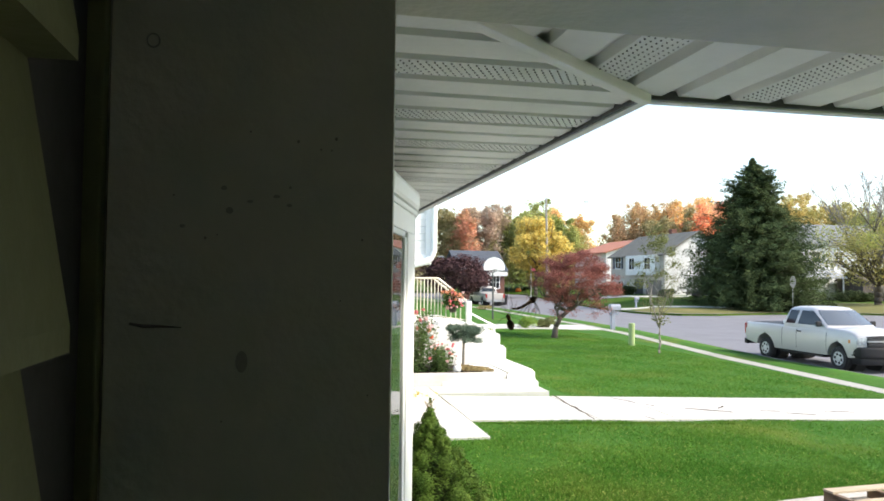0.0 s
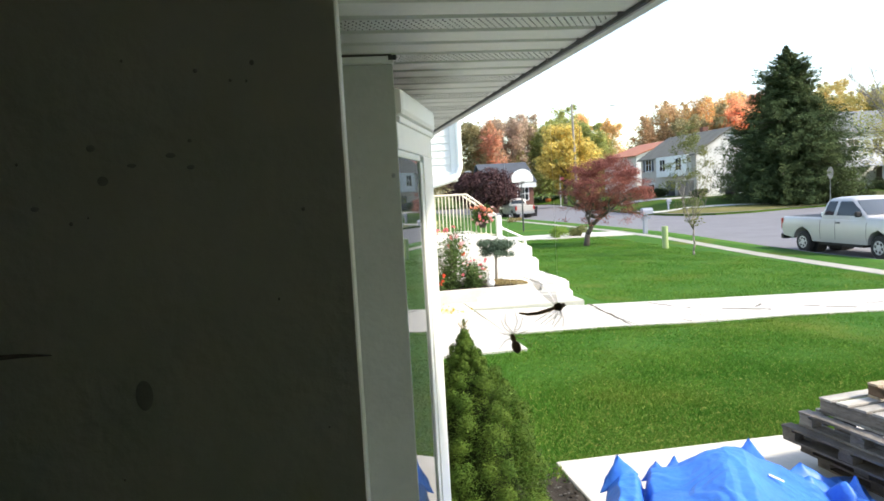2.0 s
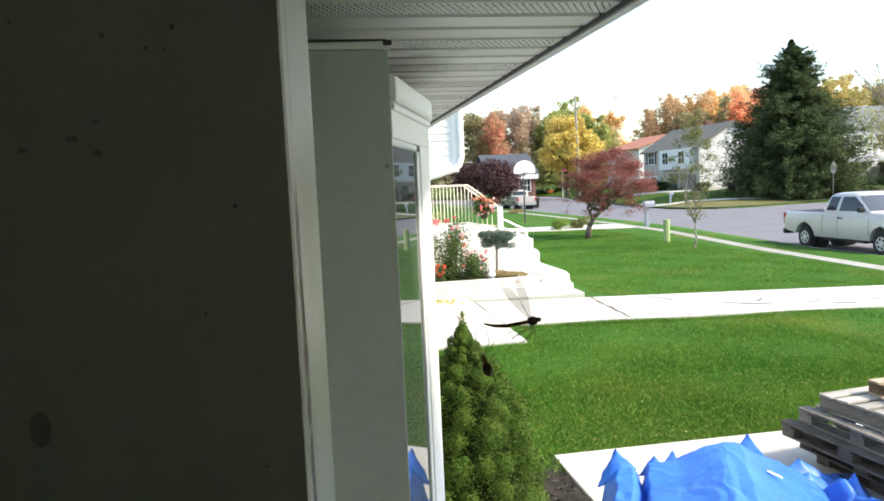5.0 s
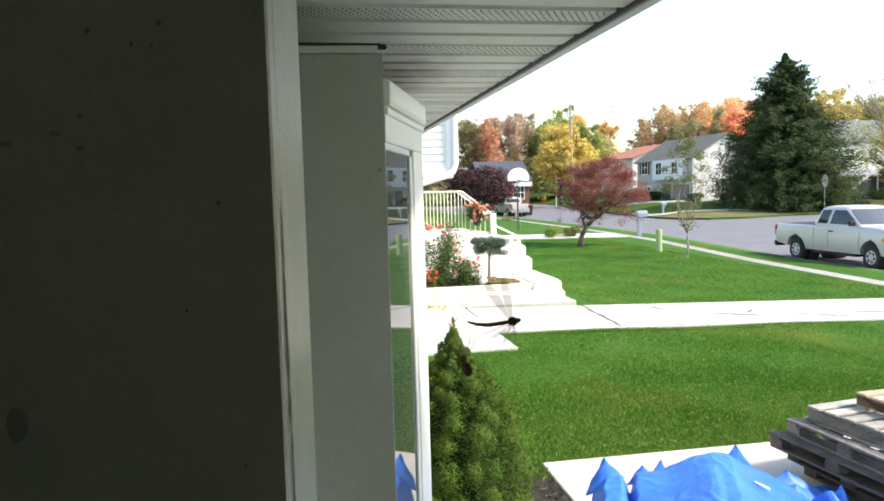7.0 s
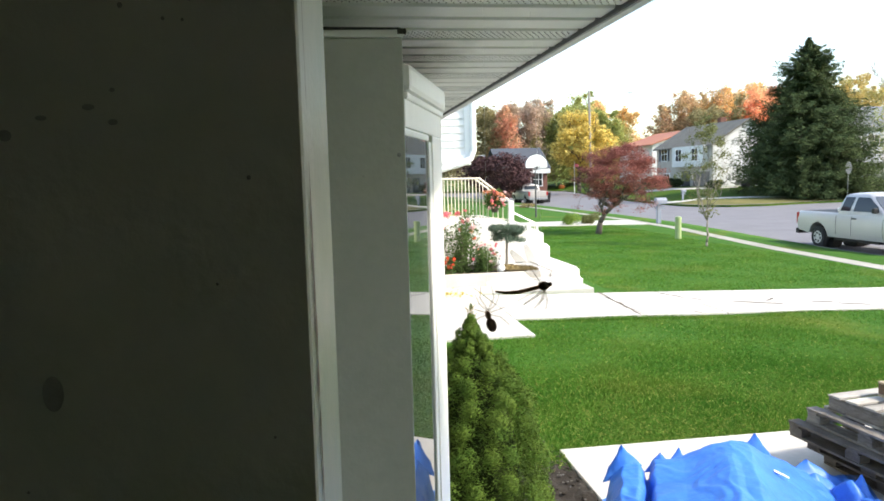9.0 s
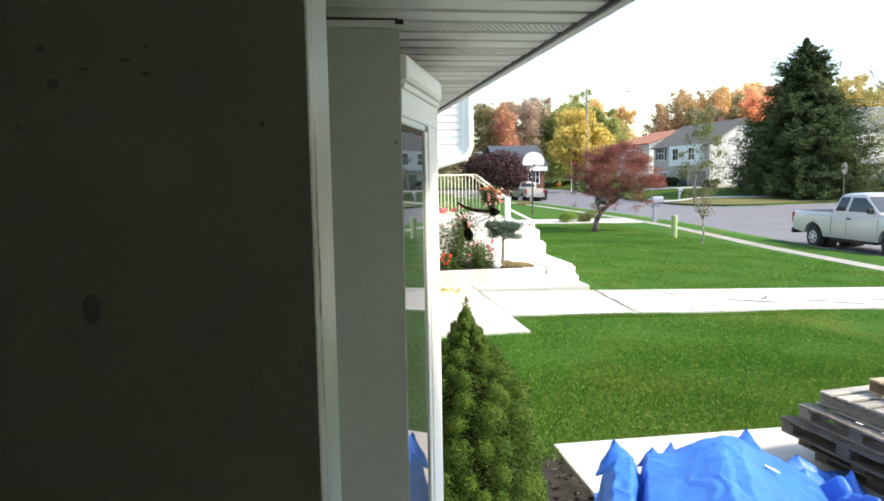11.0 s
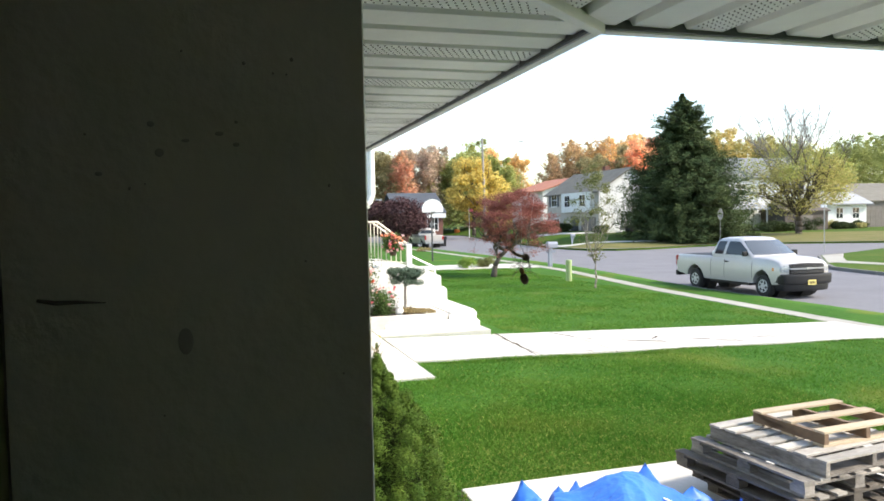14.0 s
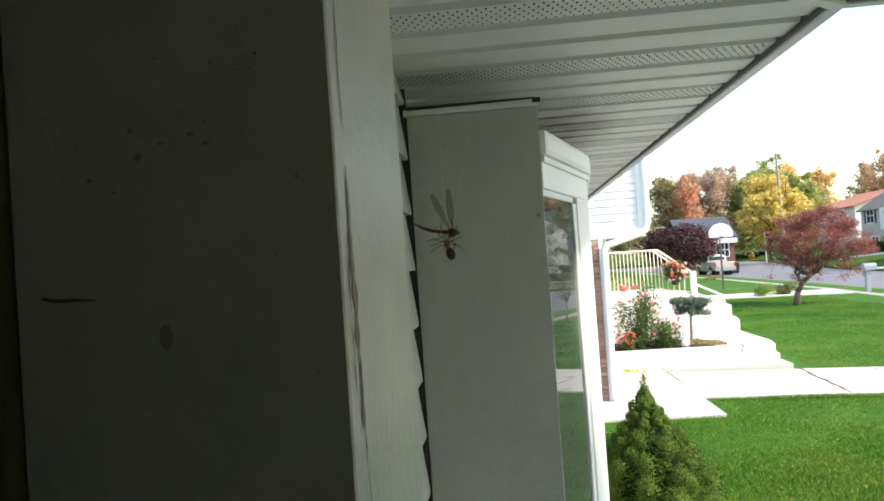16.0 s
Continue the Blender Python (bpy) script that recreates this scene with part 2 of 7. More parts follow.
M["steel_rim"] = mat("steel_rim", (0.62, 0.62, 0.63), (0.50, 0.50, 0.51), 8, 0.35, metal=0.3)
M["lamp_lens"] = mat("lamp_lens", (0.62, 0.63, 0.64), (0.2, 0.2, 0.21), 14, 0.12, coat=0.6)
M["amber"] = mat("amber", (0.75, 0.28, 0.05), (0.65, 0.24, 0.05), 20, 0.25)
M["red_lens"] = mat("red_lens", (0.45, 0.03, 0.03), (0.35, 0.02, 0.02), 20, 0.25)
M["plate"] = mat("plate", (0.80, 0.66, 0.22), (0.75, 0.60, 0.20), 10, 0.5)
M["rail_cream"] = mat("rail_cream", (0.74, 0.68, 0.58), (0.66, 0.60, 0.50), 6, 0.5)
M["roof_grey"] = mat("roof_grey", (0.195, 0.185, 0.16), (0.15, 0.142, 0.125), 1.2, 0.9, 0.5, 12, spec=0.2)
M["roof_pale"] = mat("roof_pale", (0.36, 0.375, 0.40), (0.29, 0.30, 0.32), 1.2, 0.9, 0.5, 12, spec=0.2)
M["roof_slate"] = mat("roof_slate", (0.20, 0.21, 0.23), (0.15, 0.155, 0.17), 1.2, 0.9, 0.5, 12, spec=0.2)
M["roof_orange"] = mat("roof_orange", (0.46, 0.19, 0.12), (0.38, 0.15, 0.10), 1.2, 0.9, 0.5, 12)
M["roof_blue"] = mat("roof_blue", (0.085, 0.097, 0.118), (0.065, 0.074, 0.092), 1.2, 0.9, 0.5, 12, spec=0.2)
M["wall_grey"] = mat("wall_grey", (0.46, 0.425, 0.375), (0.39, 0.36, 0.32), 1.5, 0.8, 0.2, 12)
M["wall_brown"] = mat("wall_brown", (0.19, 0.17, 0.155), (0.14, 0.125, 0.115), 1.5, 0.85, 0.2, 12)
M["wall_dark"] = mat("wall_dark", (0.115, 0.092, 0.08), (0.08, 0.066, 0.058), 1.5, 0.85, 0.2, 12)
M["brick_far"] = mat("brick_far", (0.17, 0.075, 0.055), (0.12, 0.055, 0.042), 3, 0.9, 0.3, 20)
M["pole_wood"] = mat("pole_wood", (0.40, 0.37, 0.34), (0.30, 0.275, 0.25), 2, 0.9, 0.3, 20, stretch=(1, 1, 0.1))
M["metal_grey"] = mat("metal_grey", (0.34, 0.35, 0.36), (0.27, 0.28, 0.29), 8, 0.45, metal=0.6)
M["dark_metal"] = mat("dark_metal", (0.06, 0.06, 0.065), (0.09, 0.09, 0.095), 8, 0.5, metal=0.4)
M["bollard_green"] = mat("bollard_green", (0.36, 0.44, 0.20), (0.30, 0.38, 0.17), 6, 0.55)
M["mail_grey"] = mat("mail_grey", (0.27, 0.29, 0.36), (0.23, 0.25, 0.31), 6, 0.5)
M["chitin_dark"] = mat("chitin_dark", (0.085, 0.05, 0.027), (0.13, 0.075, 0.04), 300, 0.55, trans=0.25)
M["chitin_brown"] = mat("chitin_brown", (0.34, 0.2, 0.09), (0.22, 0.13, 0.058), 300, 0.5, trans=0.5)
M["sign_pale"] = mat("sign_pale", (0.50, 0.54, 0.62), (0.44, 0.48, 0.56), 6, 0.45)
M["sign_back"] = mat("sign_back", (0.22, 0.23, 0.24), (0.17, 0.18, 0.19), 6, 0.45, metal=0.4)
M["pumpkin"] = mat("pumpkin", (0.70, 0.20, 0.04), (0.58, 0.16, 0.03), 4, 0.6)

M["pallet_brown"] = mat("pallet_brown", (0.26, 0.165, 0.10), (0.15, 0.10, 0.065), 7, 0.85, 0.3, 60, stretch=(1, 0.25, 1), random_amount=0.25)

M["spruce_core_shade"] = mat("spruce_core_shade", (0.012, 0.020, 0.006), (0.02, 0.028, 0.008), 20, 0.95, 0.8, 60, spec=0.05)

M["leaf_shade"] = leaf("leaf_shade", (0.032, 0.052, 0.022), (0.062, 0.078, 0.03), 0.2, 0.6)

M["leaf_oak_green"] = leaf("leaf_oak_green", (0.42, 0.45, 0.14), (0.31, 0.35, 0.11), 0.45, 0.4)
M["twig_grey"] = mat("twig_grey", (0.25, 0.225, 0.215), (0.17, 0.155, 0.15), 8, 0.9, 0.4, 30)
M["leaf_oak"] = leaf("leaf_oak", (0.52, 0.45, 0.17), (0.38, 0.36, 0.13), 0.45, 0.4)

M["car_dark"] = mat("car_dark", (0.05, 0.055, 0.065), (0.04, 0.045, 0.055), 2, 0.3, metal=0.3, coat=0.5)

M["vent_dark"] = mat("vent_dark", (0.05, 0.05, 0.05), (0.08, 0.08, 0.08), 20, 0.9)

M["nail_mark"] = mat("nail_mark", (0.20, 0.19, 0.16), (0.27, 0.26, 0.22), 60, 0.8)

M["leaf_sapling"] = leaf("leaf_sapling", (0.14, 0.155, 0.062), (0.2, 0.205, 0.085), 0.4, 0.5)

# kerb concrete, its grey darkened to hold the shadow on the street face
M["kerb_shade_grey"] = mat("kerb_shade_grey", (0.20, 0.195, 0.185), (0.15, 0.145, 0.14), 1.4, 0.9, 0.3, 70, spec=0.2)

M["stone_grey"] = mat("stone_grey", (0.17, 0.16, 0.145), (0.10, 0.095, 0.085), 30, 0.9, 0.3, 90)


def wing_mat(name="wing_membrane", colour=(0.20, 0.14, 0.08, 1), lo=0.30, hi=0.60):
    m = bpy.data.materials.new(name)
    m.use_nodes = True
    nt = m.node_tree
    b = nt.nodes["Principled BSDF"]
    b.inputs["Base Color"].default_value = colour
    b.inputs["Roughness"].default_value = 0.4
    n = nt.nodes.new("ShaderNodeTexNoise")
    n.inputs["Scale"].default_value = 500
    mr = nt.nodes.new("ShaderNodeMapRange")
    mr.inputs["To Min"].default_value, mr.inputs["To Max"].default_value = lo, hi
    nt.links.new(n.outputs["Fac"], mr.inputs["Value"])
    nt.links.new(mr.outputs["Result"], b.inputs["Alpha"])
    return m


M["wing"] = wing_mat()
M["leg_clear"] = wing_mat("leg_clear", (0.42, 0.30, 0.19, 1), 0.10, 0.30)


# ---- mesh helpers ----
def box(bm, x0, x1, y0, y1, z0, z1, bevel=0.0, m=None):
    r = bmesh.ops.create_cube(bm, size=1.0)
    vs = r["verts"]
    for v in vs:
        v.co = Vector(((x0 + x1) / 2 + v.co.x * (x1 - x0), (y0 + y1) / 2 + v.co.y * (y1 - y0), (z0 + z1) / 2 + v.co.z * (z1 - z0)))
    if bevel:
        es = list({e for v in vs for e in v.link_edges})
        out = bmesh.ops.bevel(bm, geom=es, offset=bevel, segments=2, profile=0.6, affect="EDGES")
        vs = list({v for f in out["faces"] for v in f.verts} | {v for v in vs if v.is_valid})
    if m is not None:
        bmesh.ops.transform(bm, matrix=m, verts=vs)
    return vs


def rod(bm, p0, p1, r0, r1=None, n=8):
    r1 = r0 if r1 is None else r1
    p0, p1 = Vector(p0), Vector(p1)
    d = p1 - p0
    q = d.to_track_quat("Z", "Y").to_matrix()
    a, b = [], []
    for i in range(n):
        w = 2 * math.pi * i / n
        o = q @ Vector((math.cos(w), math.sin(w), 0))
        a.append(bm.verts.new(p0 + o * r0))
        b.append(bm.verts.new(p1 + o * r1))
    for i in range(n):
        bm.faces.new((a[i], a[(i + 1) % n], b[(i + 1) % n], b[i]))
    bm.faces.new(a[::-1])
    bm.faces.new(b)


def prism(bm, pts, axis, a, b):
    """A closed outline (pairs) pulled along an axis from a to b."""
    def at(p, w):
        return {"x": (w, p[0], p[1]), "y": (p[0], w, p[1]), "z": (p[0], p[1], w)}[axis]
    va = [bm.verts.new(at(p, a)) for p in pts]
    vb = [bm.verts.new(at(p, b)) for p in pts]
    n = len(pts)
    for i in range(n):
        bm.faces.new((va[i], va[(i + 1) % n], vb[(i + 1) % n], vb[i]))
    bm.faces.new(va[::-1])
    bm.faces.new(vb)
    bmesh.ops.recalc_face_normals(bm, faces=bm.faces[:])


def ball(bm, c, r, u=12, v=8, m=None):
    s = bmesh.ops.create_uvsphere(bm, u_segments=u, v_segments=v, radius=1.0)["verts"]
    rr = (r, r, r) if isinstance(r, (int, float)) else r
    for w in s:
        w.co = Vector((w.co.x * rr[0], w.co.y * rr[1], w.co.z * rr[2]))
    if m is not None:
        bmesh.ops.transform(bm, matrix=m, verts=s)
    for w in s:
        w.co += Vector(c)


def part(name, bm, material, parent=None, label="", smooth=False, at=None):
    me = bpy.data.meshes.new(name)
    bm.to_mesh(me)
    bm.free()
    if isinstance(material, str):
        material = M[material]
    me.materials.append(material)
    if smooth:
        me.polygons.foreach_set("use_smooth", [True] * len(me.polygons))
    ob = new(name, me)
    ob.parent = parent
    if at is not None:
        ob.matrix_basis = at
    if label:
        ob["label"] = label
    return ob


def raw(name, verts, faces, material, parent=None, smooth=False):
    me = bpy.data.meshes.new(name)
    me.from_pydata([tuple(v) for v in verts], [], faces)
    me.materials.append(M[material])
    if smooth:
        me.polygons.foreach_set("use_smooth", [True] * len(me.polygons))
    ob = new(name, me)
    ob.parent = parent
    return ob


def thing(name, at, label, category, group="", kind=""):
    ob = new(name)
    ob.empty_display_size = 0.1
    ob.matrix_basis = at
    return tagged(ob, label, category, group, kind)


def B():
    return bmesh.new()


def one(name, material, parent, fn, label="", smooth=False):
    bm = bmesh.new()
    fn(bm)
    return part(name, bm, material, parent, label, smooth)


def interp(x, pts):
    return float(np.interp(x, [p[0] for p in pts], [p[1] for p in pts]))


# ---- ground ----
ROAD_Z, KERB_Z = -0.47, -0.33
KERB = [(-60, 16.6), (22, 16.6), (28, 17.3), (36, 18.3), (45, 18.6), (60, 18.5), (75, 18.3), (100, 16.5), (130, 8.0)]
PATHWAY = [(-60, 13.9), (14, 13.95), (23, 14.6), (33, 16.0), (40, 16.4), (55, 16.4), (75, 16.0), (100, 14.2), (130, 5.7)]


def kerb_x(y):
    return interp(y, KERB)


def path_x(y):
    return interp(y, PATHWAY)


def lawn_z(x, y):
    """Flat beside the house, falling gently to the street."""
    return -0.33 * min(max((x - 3.0) / max(path_x(y) - 3.0, 1.0), 0.0), 1.0)


def far_ground():
    xs, ys = [-900, -300, -60, 40, 120, 300, 900], [-900, -200, -60, 40, 150, 400, 1000]
    v = [(x, y, -0.62) for y in ys for x in xs]
    n = len(xs)
    f = [(j * n + i, j * n + i + 1, (j + 1) * n + i + 1, (j + 1) * n + i) for j in range(len(ys) - 1) for i in range(n - 1)]
    tagged(raw("ground", v, f, "grass_far"), "dull green far ground reaching the horizon", "ground", kind="structure")


def lawn():
    ys = list(np.arange(-30, 40, 1.0)) + list(np.arange(40, 132, 4.0))
    us = np.linspace(0, 1, 30)
    v, f = [], []
    for y in ys:
        row = [-40.0, -10.0] + [-0.3 + (kerb_x(y) - 0.16 + 0.3) * u for u in us]
        for x in row:
            v.append((x, y, lawn_z(x, y) + 0.012 * noise.noise((x * 0.6, y * 0.6, 0))))
        v.append((row[-1], y, -0.7))
    n = 33
    for j in range(len(ys) - 1):
        for i in range(n - 1):
            f.append((j * n + i, j * n + i + 1, (j + 1) * n + i + 1, (j + 1) * n + i))
    tagged(raw("lawn", v, f, "grass_ground", smooth=True), "green mown front lawn sloping to the street", "lawn", kind="structure")


def road():
    v, f = [], []
    ys = list(np.arange(-60, 132, 4.0))
    for y in ys:
        v += [(kerb_x(y) - 0.1, y, ROAD_Z), (220.0, y, ROAD_Z)]
    for j in range(len(ys) - 1):
        f.append((2 * j, 2 * j + 1, 2 * j + 3, 2 * j + 2))
    tagged(raw("road", v, f, "asphalt"), "pale grey asphalt street with a side road", "road", kind="structure")


def strip(name, edge, w0, w1, z0, z1, y0, y1, step, material, label, gap=0.012, zf=None):
    """Concrete lengths laid end to end along a curved edge, each a piece of its own."""
    root = thing(name, pose(0, 0, 0), label, "kerb" if "kerb" in name else "pavement", kind="structure")
    y = y0
    while y < y1:
        e = min(y + step, y1) - gap
        bm = B()
        pts = [(edge(y) + w0, y), (edge(y) + w1, y), (edge(e) + w1, e), (edge(e) + w0, e)]
        prism(bm, pts, "z", z0, z1)
        part("slab" if "kerb" not in name else "kerbstone", bm, material, root)
        y += step
    return root


far_ground()
lawn()
road()


strip("kerb", kerb_x, -0.15, 0.0, ROAD_Z - 0.15, KERB_Z - 0.012, -20, 100, 3.0, "kerb_shade_grey", "pale concrete kerb along the street")


def pavement():
    root = thing("pavement", pose(0, 0, 0), "narrow pale concrete pavement with joints", "pavement", kind="structure")
    y = -12.0
    while y < 90:
        e = y + 1.5 - 0.02
        bm = B()
        zz = KERB_Z + 0.0
        prism(bm, [(path_x(y) - 0.02, y), (path_x(y) + 0.54, y), (path_x(e) + 0.54, e), (path_x(e) - 0.02, e)], "z", zz - 0.12, zz + 0.012)
        part("slab", bm, "concrete_road", root)
        y += 1.5


pavement()


def front_walk():
    """Concrete walk from the neighbours' steps to the pavement, in slabs with open joints."""
    root = thing("front_walk", pose(0, 0, 0), "sunlit pale concrete front walk, cracked and dirty at joints", "path", kind="structure")
    xs = [2.9, 5.2, 6.7, 8.15, 9.7, 11.25, 12.8, 14.0]
    for i in range(len(xs) - 1):
        bm = B()
        a, b = xs[i] + 0.012, xs[i + 1] - 0.012
        y0a, y0b = 11.55 + 0.02 * (a - 2.9), 11.55 + 0.02 * (b - 2.9)
        va = [bm.verts.new((x, y, lawn_z(x, 12) + dz)) for dz in (-0.1, 0.035) for x, y in ((a, y0a), (b, y0b), (b, 14.05), (a, 14.05))]
        for q in ((3, 2, 1, 0), (4, 5, 6, 7), (0, 1, 5, 4), (1, 2, 6, 5), (2, 3, 7, 6), (3, 0, 4, 7)):
            bm.faces.new([va[k] for k in q])
        part("slab", bm, "concrete", root)
    for x0, x1, y0, y1 in ((-0.05, 2.9, 10.3, 13.0), (-0.05, 2.88, 13.02, 15.2), (2.9, 5.26, 14.27, 15.2)):
        bm = B()
        box(bm, x0, x1, y0, y1, -0.1, 0.035, 0.01)
        part("slab", bm, "concrete", root)
    # grit and leaf litter in the cracks
    rng = random.Random(5)
    for (x0, y0, x1, y1, w) in ((5.31, 14.22, 5.11, 11.62, 0.048), (7.42, 12.72, 8.22, 12.36, 0.065), (8.10, 12.70, 8.42, 13.0, 0.045), (8.9, 12.5, 9.3, 12.46, 0.06), (9.3, 12.3, 9.8, 12.08, 0.055), (10.3, 12.5, 10.9, 12.4, 0.05), (6.44, 13.95, 6.70, 13.3, 0.03), (6.80, 13.15, 6.92, 12.98, 0.030), (6.15, 11.85, 6.25, 11.66, 0.03)):
        bm = B()
        L = math.hypot(x1 - x0, y1 - y0)
        ax, ay = (x1 - x0) / L, (y1 - y0) / L
        n = max(8, int(L * 26))
        rows = []
        for i in range(n + 1):
            t = i / n
            o = 0.025 * noise.noise((t * L * 3, x0, 1)) + 0.012 * noise.noise((t * L * 14, x0, 2))
            k = w * max(0.15, 0.55 + 1.1 * noise.noise((t * L * 9, y0, 5))) * min(1.0, 6 * t + 0.2, 6 * (1 - t) + 0.2)
            x, y = x0 + (x1 - x0) * t - ay * o, y0 + (y1 - y0) * t + ax * o
            z = lawn_z(x, 12) + 0.0375
            rows.append([bm.verts.new((x - ay * q, y + ax * q, z + dz)) for q, dz in ((-k, -0.004), (-k * 0.4, 0.004), (k * 0.5, 0.004), (k, -0.004))])
        for a, b in zip(rows, rows[1:]):
            for q in range(3):
                bm.faces.new((a[q], a[q + 1], b[q + 1], b[q]))
        part("crack_litter", bm, "crack_dirt", root, "dark litter lying in a crack")


front_walk()


def near_slab():
    root = thing("parking_slab", pose(0, 0, 0), "pale concrete slab beside the lawn", "slab", kind="structure")
    for x0, x1 in ((1.86, 4.4), (4.42, 7.6)):
        bm = B()
        box(bm, x0, x1, 0.9, 5.87, -0.1, 0.045, 0.012)
        part("slab", bm, "concrete_dirty", root)
    bm = B()
    rng = random.Random(3)
    bmesh.ops.create_grid(bm, x_segments=24, y_segments=50, size=0.5)
    for v in bm.verts:
        v.co = Vector((0.9 + v.co.x * 1.9, 3.6 + v.co.y * 5.4, 0.02 + 0.03 * noise.noise((v.co.x * 14, v.co.y * 40, 1)) + rng.uniform(0, 0.012)))
    for i in range(420):
        x, y = rng.uniform(0.2, 1.84), rng.uniform(2.5, 6.2)
        r = rng.uniform(0.008, 0.024)
        ball(bm, (x, y, 0.04), (r, r * rng.uniform(0.6, 1.0), r * 0.6), 6, 4)
    bed = tagged(part("flower_bed", bm, "soil"), "dark bare soil bed with small stones along the house", "soil bed", kind="structure")
    bm = B()
    for i in range(260):
        x, y = rng.uniform(0.9, 1.84), rng.uniform(3.4, 6.2)
        r = rng.uniform(0.004, 0.012)
        ball(bm, (x, y, 0.046), (r, r * rng.uniform(0.6, 1.0), r * 0.6), 6, 4)
    part("pebbles", bm, "stone_grey", bpy.data.objects["flower_bed"], "scattered pale pebbles")["kind"] = "stuff"


near_slab()


# ---- the house beside the camera ----
SOFFIT_Z = 2.664
WALL_X = -0.088


def lap_wall(name, axis, at, lo, hi, z0, z1, exposure, depth, face, material, label, phase=0.0, top=0.003):
    """A wall of lapped boards, each a piece of its own. face: the way it looks along its normal axis."""
    root = thing(name, pose(0, 0, 0), label, "wall", kind="structure")
    bm = B()
    back = at - face * 0.12
    if axis == "y":
        box(bm, min(at, back), max(at, back), lo, hi, z0, z1)
    else:
        box(bm, lo, hi, min(at, back), max(at, back), z0, z1)
    part("backing", bm, material, root)
    shared, z = None, z0 + phase
    while z < z1 - 0.01:
        h = min(exposure, z1 - z)
        f = face
        pts = [(at + f * 0.001, z), (at + f * depth, z), (at + f * depth, z + 0.008), (at + f * top, z + h), (at + f * 0.001, z + h)]
        if axis == "y":
            if shared is None or h < exposure:
                bm = B()
                prism(bm, [(p[0], p[1] - z) for p in pts], "y", lo, hi)
                shared = part("siding_board", bm, material, root).data
                root.children[-1].matrix_basis = pose(0, 0, z)
            else:
                ob = new("siding_board", shared)
                ob.parent, ob.matrix_basis = root, pose(0, 0, z)
        else:
            if shared is None or h < exposure:
                bm = B()
                prism(bm, [(p[0], p[1] - z) for p in pts], "x", lo, hi)
                shared = part("siding_board", bm, material, root).data
                root.children[-1].matrix_basis = pose(0, 0, z)
            else:
                ob = new("siding_board", shared)
                ob.parent, ob.matrix_basis = root, pose(0, 0, z)
        z += exposure
    return root


lap_wall("wall_house_near", "y", WALL_X, -0.95, 0.194, 0.0, 2.66, 0.094, 0.018, 1, "siding_near_shaded", "olive-tinted lapped siding, deep porch shade put into its colour", 0.073)
lap_wall("wall_house", "y", WALL_X, 0.404, 1.2435, 0.0, 2.66, 0.094, 0.0325, 1, "board_paint", "pale grey-green lapped siding between post and window box", 0.073, 0.022)
for y0, y1 in ((0.194, 0.404), (1.2437, 1.26), (2.80, 9.5)):
    bm = B()
    box(bm, WALL_X - 0.12, WALL_X, y0, y1, 0.0, 2.66)
    tagged(part("wall_backing", bm, "board_paint"), "plain painted wall behind post and trim", "wall", kind="structure")
for y0, y1, x1 in ((0.194, 0.264, WALL_X + 0.002), (1.2465, 1.2585, -0.0545)):
    bm = B()
    box(bm, WALL_X + 0.0005, x1, y0, y1, 0.0, 2.64)
    tagged(part("joint_gap", bm, "hole"), "dark open joint between siding and trim", "gap", kind="structure")
bm = B()
box(bm, WALL_X - 0.12, WALL_X, 1.26, 2.80, 0.0, 0.9)
box(bm, WALL_X - 0.12, WALL_X, 1.26, 2.80, 2.5, 2.66)
tagged(part("wall_under_window", bm, "board_paint"), "painted wall below and above the bow window", "wall", kind="structure")


